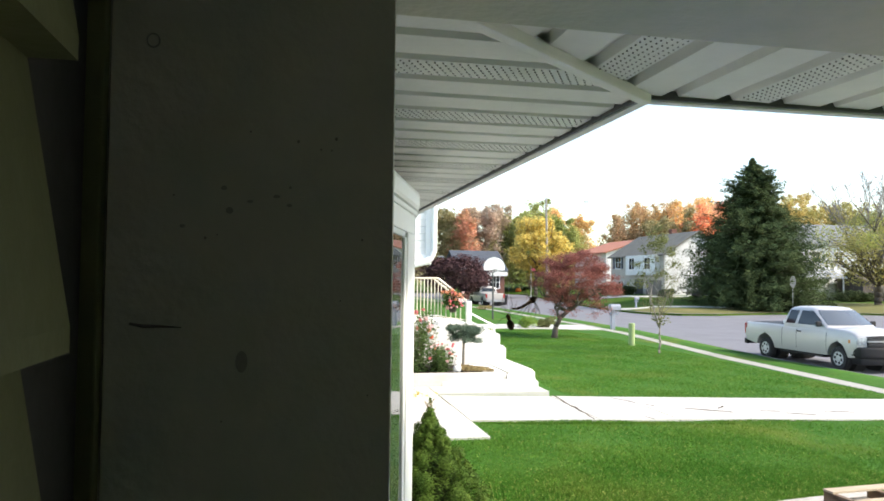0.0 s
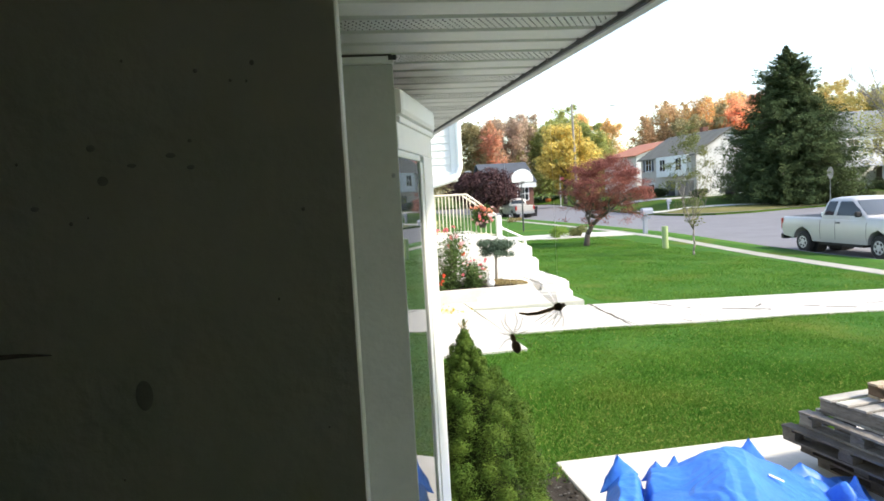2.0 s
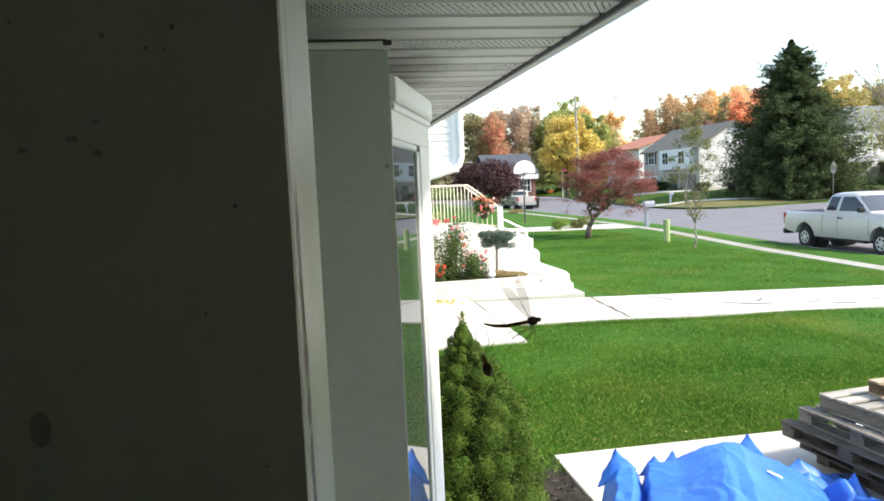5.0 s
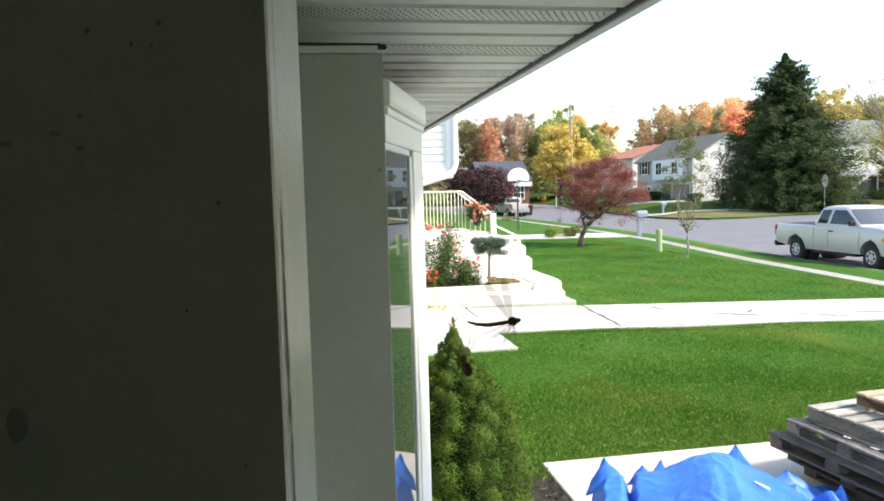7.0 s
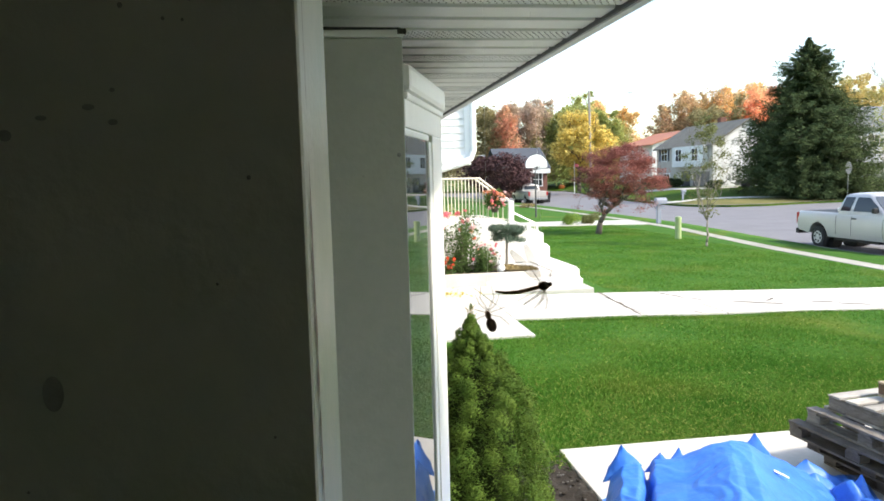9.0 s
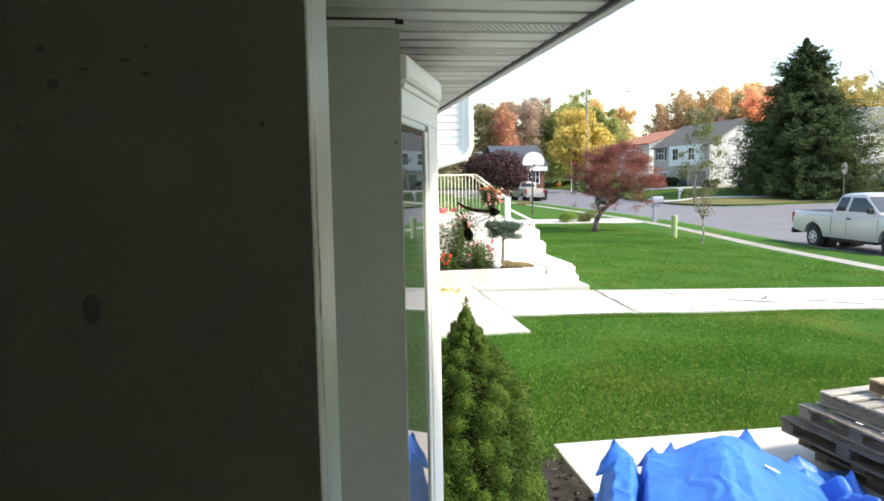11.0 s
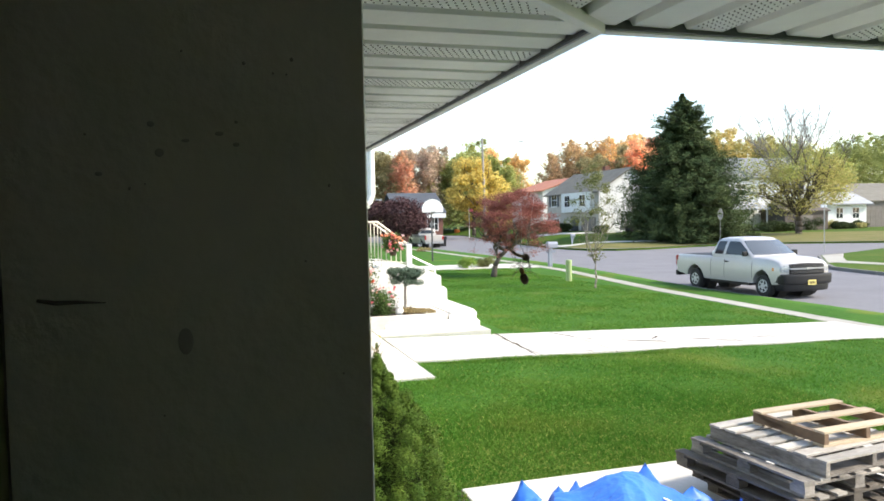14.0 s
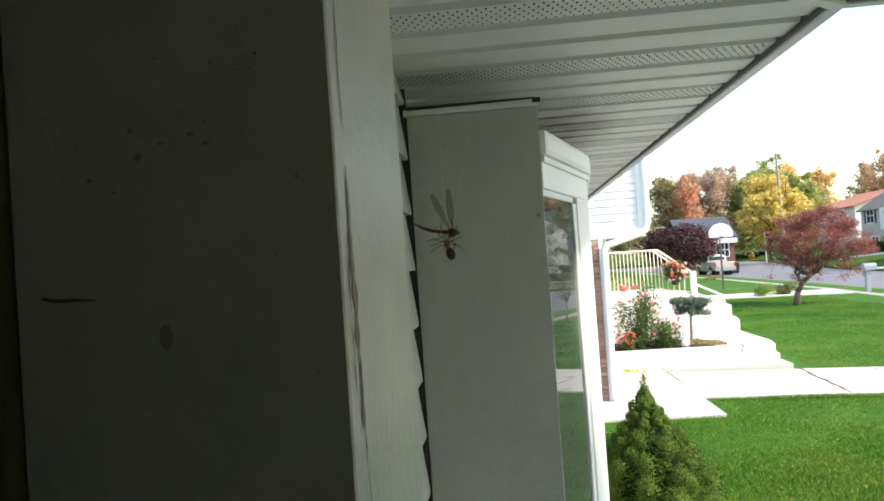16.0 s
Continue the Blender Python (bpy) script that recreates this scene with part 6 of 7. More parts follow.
# ---- the neighbours' house and steps ----
def neighbour_house():
    root = thing("neighbour_house", pose(0, 0, 0), "white sided upper storey over a red brick lower wall", "house")
    X0, X1, Y0, Y1 = -7.0, 2.24, 11.6, 23.0
    bm = B()
    box(bm, X0, 1.50, Y0 + 0.05, Y1, -0.1, 2.52)
    part("lower_wall", bm, "mortar", root)
    bm = B()
    box(bm, X0, X1 - 0.02, Y0 + 0.02, Y1, 2.70, 5.6)
    part("upper_wall", bm, "white_siding", root)
    # lapped siding on the wall that looks towards the camera
    shared = None
    for k in range(24):
        z = 2.72 + k * 0.115
        if shared is None:
            bm = B()
            prism(bm, [(Y0 + 0.019, 0), (Y0 + 0.001, 0), (Y0 + 0.001, 0.006), (Y0 + 0.013, 0.113), (Y0 + 0.019, 0.113)], "x", X0, X1 - 0.1)
            shared = part("siding_board", bm, "fascia", root)
            shared.matrix_basis = pose(0, 0, z)
        else:
            o = new("siding_board", shared.data)
            o.parent, o.matrix_basis = root, pose(0, 0, z)
    for nm, a, mt in (("corner_board", (X1 - 0.1, X1, Y0 - 0.01, Y0 + 0.09, 2.66, 5.6), "white_vinyl"), ("frieze_board", (X0, X1 - 0.1, Y0 - 0.012, Y0 + 0.02, 2.60, 2.72), "white_vinyl"), ("overhang", (X0, X1, Y0, Y1, 2.56, 2.70), "fascia"), ("corner_board", (1.50, 1.56, Y0 + 0.0, Y0 + 0.1, 0.0, 2.56), "white_vinyl"), ("vent", (1.62, 1.86, Y0 - 0.02, Y0, 2.50, 2.56), "dark_metal")):
        bm = B()
        box(bm, *a, 0.006)
        part(nm, bm, mt, root)
    bm = B()
    pts = [Vector((X1 + 0.03, Y0 - 0.05, 5.5)), Vector((X1 + 0.03, Y0 - 0.05, 2.78)), Vector((X1 - 0.02, Y0 - 0.05, 2.66)), Vector((X1 - 0.12, Y0 - 0.05, 2.60)), Vector((1.62, Y0 - 0.05, 2.46)), Vector((1.57, Y0 - 0.05, 2.36)), Vector((1.57, Y0 - 0.05, 0.1))]
    for a, b in zip(pts, pts[1:]):
        rod(bm, a, b, 0.05, 0.05, 16)
        ball(bm, b, 0.05, 16, 8)
    part("downspout", bm, "white_vinyl", root, "white downspout with an elbow")
    for s, e, z in ((X0 - 0.4, -2.4, 0), (-2.4, X1 + 0.4, 1)):
        bm = B()
        c = -2.4
        p = [(s, 5.5 if s < c else 7.4), (e, 7.4 if s < c else 5.5)]
        prism(bm, [p[0], p[1], (p[1][0], p[1][1] + 0.15), (p[0][0], p[0][1] + 0.15)], "y", Y0 - 0.3, Y1 + 0.3)
        part("roof", bm, "roof_grey", root)
    bm = B()
    prism(bm, [(X0, 5.55), (X1, 5.55), (-2.4, 7.4)], "y", Y0 + 0.02, Y1)
    part("gable", bm, "white_siding", root)
    # bricks on the strip of lower wall that shows
    shared = None
    row = 0
    z = 0.02
    while z < 2.48:
        x = 0.68 + (0.1 if row % 2 else 0.0)
        while x < 1.49:
            w = min(0.198, 1.495 - x)
            if w > 0.05:
                if w < 0.19 or shared is None:
                    bm = B()
                    box(bm, 0, w, 0, 0.06, 0, 0.057, 0.004)
                    o = part("brick", bm, "brick", root)
                    if w > 0.19:
                        shared = o.data
                else:
                    o = new("brick", shared)
                    o.parent = root
                o.matrix_basis = pose(x, Y0, z)
            x += 0.21
        z += 0.068
        row += 1


neighbour_house()


def round_step(root, x0, x1, y0, y1, z0, z1, r, name="step", lead=0.0):
    bm = B()
    pts = [(x0, y0 + lead), (x1 - r, y0)] + [(x1 - r + r * math.sin(a), y0 + r - r * math.cos(a)) for a in [radians(v) for v in range(10, 91, 10)]] + [(x1, y1), (x0, y1)]
    prism(bm, pts, "z", z0, z1)
    es = [e for e in bm.edges if abs(e.verts[0].co.z - z1) < 1e-4 and abs(e.verts[1].co.z - z1) < 1e-4]
    bmesh.ops.bevel(bm, geom=es, offset=0.05, segments=3, affect="EDGES")
    return part(name, bm, "concrete_white", root)


def entrance():
    root = thing("entrance_steps", pose(0, 0, 0), "sunlit white concrete entrance platform with curved lower steps", "steps")
    round_step(root, 3.2, 5.31, 14.75, 23.0, -0.1, 0.17, 0.42, lead=0.435)
    round_step(root, 4.63, 5.41, 15.15, 23.1, -0.1, 0.31, 0.55)
    round_step(root, 4.4, 5.70, 18.2, 23.2, -0.1, 0.53, 0.75)
    for k in range(4):
        bm = B()
        box(bm, 4.202, 5.05 - 0.22 * k, 17.2 + 0.004 * k, 20.4 - 0.004 * k, -0.1 if k == 0 else 0.621 + 0.2 * (k - 1), 0.62 + 0.2 * k, 0.015)
        part("stair_tread", bm, "concrete_white", root)
    bm = B()
    box(bm, 1.56, 4.2, 17.0, 20.6, -0.1, 1.27, 0.02)
    part("platform", bm, "concrete_white", root)
    rail = thing("porch_railing", pose(0, 0, 0), "cream metal railing with thin upright bars", "railing")
    Y = 17.06
    zt = 2.33

    def bar(nm, a, b, r=0.017, mt="rail_cream", n=6):
        bm = B()
        rod(bm, a, b, r, r, n)
        return part(nm, bm, mt, rail)
    bar("top_rail", (1.6, Y, zt), (3.46, Y, zt), 0.026)
    bar("bottom_rail", (1.6, Y, 1.42), (3.46, Y, 1.42), 0.018)
    bar("sloping_rail", (3.46, Y, zt), (4.16, Y, 1.80), 0.026)
    bar("sloping_rail", (3.46, Y, 1.42), (4.18, Y, 1.32), 0.018)
    bar("inner_rail", (3.98, Y + 3.4, zt), (4.9, Y + 3.4, 1.66), 0.024)
    bar("inner_rail", (1.7, Y + 3.4, zt), (3.98, Y + 3.4, zt), 0.024)
    x = 1.68
    while x < 3.5:
        bar("baluster", (x, Y, 1.28), (x, Y, zt), 0.012)
        x += 0.085
    for x in (3.54, 3.66, 3.78, 3.90, 4.02):
        bar("baluster", (x, Y, 1.28), (x, Y, zt - (x - 3.46) * 0.757), 0.012)
    bm = B()
    box(bm, 4.16, 4.28, Y - 0.06, Y + 0.06, 0.9, 1.78, 0.008)
    part("newel_post", bm, "white_vinyl", rail, "white square newel post")
    bar("stair_rail", (4.25, Y, 1.50), (4.85, Y, 1.20), 0.024, "white_vinyl")
    bar("stair_rail", (4.85, Y, 1.20), (4.88, Y, 0.90), 0.024, "white_vinyl")
    bar("stair_post", (4.80, Y, 0.2), (4.80, Y, 1.2), 0.014)
    bar("stair_rail", (4.25, Y, 0.85), (4.80, Y, 0.42), 0.014)
    bm = B()
    prism(bm, [(4.203, 0.3), (5.0, 0.3), (5.0, 0.98), (4.203, 1.34)], "y", Y - 0.05, Y + 0.07)
    part("stair_cheek", bm, "concrete_white", root)
    # raised flower bed
    bed = thing("planter_bed", pose(0, 0, 0), "raised flower bed behind a low pale concrete wall", "planter")
    bm = B()
    box(bm, 1.56, 4.62, 15.2, 15.38, -0.05, 0.30, 0.015)
    part("bed_wall", bm, "concrete_dirty", bed)
    bm = B()
    box(bm, 4.44, 4.62, 15.38, 17.0, -0.05, 0.296, 0.015)
    part("bed_wall", bm, "concrete_white", bed)
    bm = B()
    box(bm, 4.2, 4.44, 15.38, 17.0, -0.05, 0.285, 0.01)
    part("coping", bm, "concrete_white", bed)
    bm = B()
    bmesh.ops.create_grid(bm, x_segments=30, y_segments=18, size=0.5)
    for v in bm.verts:
        v.co = Vector((2.88 + v.co.x * 2.64, 16.2 + v.co.y * 1.64, 0.27 + 0.04 * noise.noise((v.co.x * 20, v.co.y * 14, 4))))
    part("soil", bm, "soil", bed)


entrance()


def flower_bush(name, at, label, h, r, blooms, seed, leaves=1500, bloom_r=0.05):
    rng = random.Random(seed)
    nr = np.random.RandomState(seed)
    root = thing(name, pose(*at), label, "bush")
    P, N = [], []
    for k in range(9):
        w = rng.uniform(0, 2 * math.pi)
        tip = Vector((r * rng.uniform(0.2, 1.0) * math.cos(w), r * rng.uniform(0.2, 1.0) * math.sin(w), h * rng.uniform(0.6, 1.0)))
        bm = B()
        pts = limb(bm, (0.04 * math.cos(w), 0.04 * math.sin(w), -0.03), tip, 0.012, 0.004, rng, 0.1, 5, 4)
        part("cane", bm, "bark", root)
        n = leaves // 9
        i = nr.randint(0, 4, n)
        t = nr.uniform(0, 1, n)[:, None]
        a = np.array([list(p) for p in pts])
        c = a[i] * (1 - t) + a[i + 1] * t
        P.append(c + nr.normal(0, 0.10 * r / 0.4, (n, 3)) * np.array([1, 1, 0.8]))
        N.append(nr.normal(0, 1, (n, 3)) + np.array([0, 0, 0.6]))
    P, N = np.concatenate(P), np.concatenate(N)
    P[:, 2] = np.maximum(P[:, 2], 0.02)
    leaf_mesh("leaves", cards(len(P), P, N, 0.033, nr, 0.8), "leaf_rose", root)
    for (x, y, z, s, mt) in blooms:
        n = 42
        d = nr.normal(0, 1, (n, 3)) + np.array([0, -0.4, 0.5])
        d /= np.linalg.norm(d, axis=1)[:, None]
        p = np.array([x, y, z]) + d * bloom_r * s * nr.uniform(0.3, 1, n)[:, None]
        leaf_mesh("bloom", cards(n, p, d, 0.025 * s, nr, 1.0), mt, root)
    return root


rr = random.Random(17)
flower_bush("rose_bush", (2.70, 15.95, 0.27), "tall rose bush with pink blooms", 1.36, 0.50, [(-0.25, -0.2, 1.28, 1.8, "bloom_pink"), (-0.35, -0.2, 1.0, 1.2, "bloom_pink"), (0.12, -0.1, 1.12, 1.1, "bloom_pink"), (0.3, -0.2, 0.92, 1.2, "bloom_peach"), (0.2, 0, 1.35, 1.0, "bloom_pink"), (0.38, -0.1, 0.75, 1.0, "bloom_red"), (0.05, -0.2, 0.95, 1.0, "bloom_pink"), (-0.02, -0.3, 1.30, 1.5, "bloom_pink"), (0.30, -0.3, 1.0, 1.5, "bloom_pale"), (0.22, -0.25, 1.16, 1.2, "bloom_pale")], 91, 4200)
flower_bush("rose_bush", (3.30, 15.9, 0.27), "low bush with small peach and red blooms", 0.60, 0.32, [(rr.uniform(-0.35, 0.35), rr.uniform(-0.35, 0.0), rr.uniform(0.2, 0.62), rr.uniform(0.45, 0.8), rr.choice(("bloom_peach", "bloom_pale", "bloom_pink"))) for _ in range(20)], 92, 2400)
flower_bush("red_flowers", (2.42, 15.62, 0.27), "low plant with bright scarlet blooms", 0.34, 0.22, [(rr.uniform(-0.2, 0.2), rr.uniform(-0.2, 0.1), rr.uniform(0.14, 0.36), 0.9, "bloom_red") for _ in range(9)], 93, 420)
flower_bush("hanging_basket", (3.80, 16.92, 1.62), "hanging basket full of peach-pink blooms on a railing", 0.42, 0.24, [(rr.uniform(-0.25, 0.25), rr.uniform(-0.25, 0.1), rr.uniform(0.0, 0.42), rr.uniform(0.7, 1.1), rr.choice(("bloom_peach", "bloom_pink", "bloom_pale"))) for _ in range(34)], 94, 2300)

basket = bpy.data.objects["hanging_basket"]
bm = B()
rod(bm, (0, 0.03, -0.10), (0, 0.03, 0.05), 0.07, 0.12, 12)
part("basket", bm, "bark", basket, "brown fibre basket")
bm = B()
rod(bm, (0, 0.02, 0.05), (0, 0.12, 0.52), 0.008, 0.008, 5)
part("hook", bm, "dark_metal", basket)


def topiary():
    rng = random.Random(6)
    nr = np.random.RandomState(6)
    root = thing("topiary", pose(3.83, 16.0, 0.26), "small grafted blue-green tree with a flat round crown", "tree")
    bm = B()
    limb(bm, (0, 0, 0), (0.03, 0, 0.66), 0.032, 0.028, rng, 0.03, 7, 3)
    part("trunk", bm, "bark_pale", root)
    c = np.array([[0.03 + rng.uniform(-0.36, 0.36), rng.uniform(-0.3, 0.3), 0.84 + rng.uniform(-0.15, 0.15)] for _ in range(60)])
    n = 9500
    idx = nr.randint(0, 60, n)
    d = nr.normal(0, 1, (n, 3))
    d /= np.linalg.norm(d, axis=1)[:, None]
    p = c[idx] + d * 0.115 * nr.uniform(0.5, 1, n)[:, None] * np.array([1, 1, 0.7])
    leaf_mesh("crown", cards(n, p, d + np.array([0, 0, 0.5]), 0.022, nr, 0.7), "leaf_blue", root)


topiary()


def bed_details():
    bm = B()
    for z, r in ((0.08, 0.095), (0.20, 0.08), (0.31, 0.06)):
        ball(bm, (0, 0, z), (r, r * 0.8, r), 12, 8)
    tagged(part("garden_ornament", bm, "white_vinyl", at=pose(3.62, 15.62, 0.27), smooth=True), "small white garden ornament in a flower bed", "ornament")
    nr = np.random.RandomState(12)
    n = 1300
    x, y = nr.uniform(3.72, 4.42, n), nr.uniform(15.45, 15.95, n)
    h = nr.uniform(0.04, 0.2, n) * (1 - 0.6 * (x - 3.72) / 0.7)
    p = np.stack([x, y, 0.29 + h * 0.6], 1)
    d = nr.normal(0, 0.5, (n, 3)) + np.array([0, -1.0, 0.3])
    tagged(leaf_mesh("dry_plants", cards(n, p, d, 0.035, nr, 0.35), "straw", None), "low dry tan plants edging the bed", "plants", kind="stuff")
    # dry leaves blown on the walk
    n = 90
    p = np.stack([nr.normal(2.35, 0.22, n), nr.normal(14.3, 0.22, n), np.full(n, 0.05)], 1)
    tagged(leaf_mesh("fallen_leaves", cards(n, p, np.tile([0, 0, 1.0], (n, 1)), 0.04, nr, 0.8), "leaf_yellow", None), "dry yellow leaves blown on the walk", "leaves", kind="stuff")


bed_details()


# ---- pickup trucks ----
def arc(cy, cz, r, a0, a1, n=9):
    return [(cy + r * math.cos(radians(a0 + (a1 - a0) * i / (n - 1))), cz + r * math.sin(radians(a0 + (a1 - a0) * i / (n - 1)))) for i in range(n)]


def smooth_angle(ob, deg=32):
    me = ob.data
    me.polygons.foreach_set("use_smooth", [True] * len(me.polygons))
    me.set_sharp_from_angle(angle=radians(deg))


def ease(v):
    v = min(max(v, 0.0), 1.0)
    return v * v * (3 - 2 * v)


def truck(at, label, paint, far=False):
    """Extended-cab pickup: +y is its front. A pressed body with a bowed nose, a rounded cab and shaped bumpers."""
    root = thing("pickup_truck", at, label, "truck")
    W = 1.0
    FA, RA, WZ = 1.92, -1.72, 0.385

    def press(co):
        """Tumblehome of the sides, bowed nose, crowned hood."""
        x, y, z = co
        a = min(abs(x) / W, 1.05)
        y2 = y - 0.17 * a ** 2.6 * ease((y - 1.7) / 1.0) + (0.05 * a * a if y < -2.6 else 0)
        x2 = x * (1 - 0.05 * ((z - 0.85) / 0.45) ** 2) * (1 - 0.02 * ease((y - 1.9) / 0.9))
        z2 = z - (0.07 * a * a * ease((y - 1.2) / 0.5) if z > 1.12 else 0)
        return Vector((x2, y2, z2))

    def pressed(bm):
        for axis, cuts in ((0, (-0.9, -0.75, -0.5, -0.25, 0.0, 0.25, 0.5, 0.75, 0.9)), (2, (0.6, 0.74, 0.88, 1.02, 1.16)), (1, (1.5, 1.8, 2.05, 2.3, 2.5))):
            for c in cuts:
                p, n = Vector((0, 0, 0)), Vector((0, 0, 0))
                p[axis], n[axis] = c, 1.0
                bmesh.ops.bisect_plane(bm, geom=bm.verts[:] + bm.edges[:] + bm.faces[:], plane_co=p, plane_no=n)
        bmesh.ops.triangulate(bm, faces=bm.faces[:])
        for v in bm.verts:
            v.co = press(v.co)
        return bm

    side = [(-2.84, 0.60), (-2.90, 0.80), (-2.90, 1.22), (-2.87, 1.28), (-0.80, 1.28), (-0.70, 1.27), (1.00, 1.28), (1.45, 1.36), (1.62, 1.38), (2.1, 1.37), (2.45, 1.335), (2.68, 1.28), (2.80, 1.20), (2.85, 1.02), (2.85, 0.72), (2.72, 0.48), (2.46, 0.45)]
    side += arc(FA, WZ + 0.03, 0.50, 10, 170, 13)
    side += [(1.42, 0.44), (-1.22, 0.44)]
    side += arc(RA, WZ + 0.03, 0.50, 10, 170, 13)
    side += [(-2.22, 0.50)]
    bm = B()
    prism(bm, side, "x", -W, W)
    es = [e for e in bm.edges if e.verts[0].co.x * e.verts[1].co.x > 0 and min(e.verts[0].co.z, e.verts[1].co.z) > 0.9]
    bmesh.ops.bevel(bm, geom=es, offset=0.07, segments=3, profile=0.5, affect="EDGES")
    smooth_angle(part("body", pressed(bm), paint, root))
    # cab: rounded rings, raked at the front
    RINGS = [(1.22, 0.955, -0.76, 1.72, 0.08, 0.24), (1.36, 0.95, -0.76, 1.58, 0.10, 0.24), (1.62, 0.875, -0.72, 1.19, 0.12, 0.21), (1.84, 0.79, -0.65, 0.87, 0.15, 0.17), (1.925, 0.71, -0.57, 0.73, 0.18, 0.15), (1.965, 0.57, -0.42, 0.52, 0.18, 0.10), (1.98, 0.30, -0.2, 0.25, 0.1, 0.04)]

    def at_z(z, k):
        return interp(z, [(r[0], r[k]) for r in RINGS])
    bm = B()
    prev = None
    for z, hw, y0, y1, r, bow in RINGS:
        pts = []
        for cx, cy, a0 in ((hw - r, y0 + r, -90), (hw - r, y1 - r, 0), (-hw + r, y1 - r, 90), (-hw + r, y0 + r, 180)):
            pts += [(cx + r * math.cos(radians(a0 + 22.5 * i)), cy + r * math.sin(radians(a0 + 22.5 * i))) for i in range(5)]
            if a0 == 0:
                pts += [((hw - r) * f, y1) for f in (0.6, 0.2, -0.2, -0.6)]
        ring = [bm.verts.new((x, y - bow * (x / hw) ** 2 * ease((y - y0) / (y1 - y0) * 1.4 - 0.4), z)) for x, y in pts]
        if prev:
            for i in range(len(ring)):
                bm.faces.new((prev[i], prev[(i + 1) % len(ring)], ring[(i + 1) % len(ring)], ring[i]))
        prev = ring
    bm.faces.new(prev)
    smooth_angle(part("cab", bm, paint, root), 40)

    def shell(nm, grid, out, glass):
        """A thick pane over a grid of points."""
        bm = B()
        o = [[bm.verts.new(Vector(p) + out * 0.010) for p in row] for row in grid]
        q = [[bm.verts.new(Vector(p) - out * 0.02) for p in row] for row in grid]
        n, m = len(grid), len(grid[0])
        for i in range(n - 1):
            for j in range(m - 1):
                bm.faces.new((o[i][j], o[i][j + 1], o[i + 1][j + 1], o[i + 1][j]))
                bm.faces.new((q[i][j], q[i + 1][j], q[i + 1][j + 1], q[i][j + 1]))
        rim = [(0, j) for j in range(m)] + [(i, m - 1) for i in range(1, n)] + [(n - 1, j) for j in range(m - 2, -1, -1)] + [(i, 0) for i in range(n - 2, 0, -1)]
        for a, b in zip(rim, rim[1:] + rim[:1]):
            bm.faces.new((o[a[0]][a[1]], q[a[0]][a[1]], q[b[0]][b[1]], o[b[0]][b[1]]))
        bmesh.ops.recalc_face_normals(bm, faces=bm.faces[:])
        smooth_angle(part(nm, bm, glass, root))

    zs = [1.37 + 0.46 * i / 5 for i in range(6)]
    for s in (-1, 1):
        for lo, hi in (([(1.37, 0.02), (1.83, 0.06)], [(1.37, 1.20), (1.55, 1.06), (1.83, 0.60)]), ([(1.37, -0.60), (1.83, -0.50)], [(1.37, -0.14), (1.83, -0.08)])):
            shell("side_window", [[(s * at_z(z, 1), interp(z, lo) + (interp(z, hi) - interp(z, lo)) * u / 4, z) for u in range(5)] for z in zs], Vector((s, 0, 0.25)).normalized(), "window_glass")
    zs = [1.40 + 0.46 * i / 6 for i in range(7)]
    shell("windshield", [[(at_z(z, 1) * 0.91 * (u / 6 - 1), at_z(z, 3) - at_z(z, 5) * (0.91 * (u / 6 - 1)) ** 2, z) for u in range(13)] for z in zs], Vector((0, 0.6, 0.8)), "windshield_glass")
    shell("rear_window", [[(at_z(z, 1) * 0.8 * (u / 3 - 1), at_z(z, 2), z) for u in range(7)] for z in (1.42, 1.6, 1.78)], Vector((0, -1, 0)), "window_glass")

    def blk(nm, a, mt, bev=0.01, lab="", par=None, nose=False):
        bm = B()
        box(bm, *a, bev)
        ob = part(nm, pressed(bm) if nose else bm, mt, par or root, lab)
        if nose:
            smooth_angle(ob)
        return ob
    blk("cargo_bed", (-0.82, 0.82, -2.78, -0.84, 1.0, 1.287), "black_plastic", 0.01, "dark open cargo bed")
    if not far:
        blk("tool_box", (-0.55, 0.45, -1.42, -0.88, 1.287, 1.42), "white_vinyl", 0.02, "white box lying in the bed")
    blk("tailgate", (-0.80, 0.80, -2.925, -2.89, 0.72, 1.25), paint, 0.012)
    blk("front_bumper", (-1.0, 1.0, 2.56, 3.02, 0.48, 0.82), "black_plastic", 0.06, "black front bumper", None, True)
    blk("air_dam", (-0.97, 0.97, 2.48, 2.93, 0.26, 0.49), "black_plastic", 0.05, "black lower valance", None, True)
    blk("rear_bumper", (-0.95, 0.95, -3.02, -2.84, 0.44, 0.64), "metal_grey" if far else "black_plastic", 0.03)
    blk("grille", (-0.70, 0.70, 2.74, 2.885, 0.82, 1.17), "black_plastic", 0.015, "black grille", None, True)
    blk("grille_bar", (-0.72, 0.72, 2.83, 2.905, 0.965, 1.02), "metal_grey", 0.006, "", None, True)
    for z in (0.86, 0.905, 1.06, 1.105):
        blk("grille_slat", (-0.68, 0.68, 2.86, 2.895, z, z + 0.015), "dark_metal", 0.0, "", None, True)
    blk("badge", (-0.12, 0.12, 2.88, 2.918, 0.955, 1.03), "metal_grey", 0.008, "small plain badge")
    plate = blk("number_plate", (-0.16, 0.16, 3.015, 3.032, 0.47, 0.63), "plate", 0.004, "yellow number plate with plain bars")
    for x in (-0.09, -0.03, 0.03, 0.09):
        blk("plate_bar", (x - 0.02, x + 0.02, 3.032, 3.035, 0.51, 0.59), "black_plastic", 0.0, "", plate)
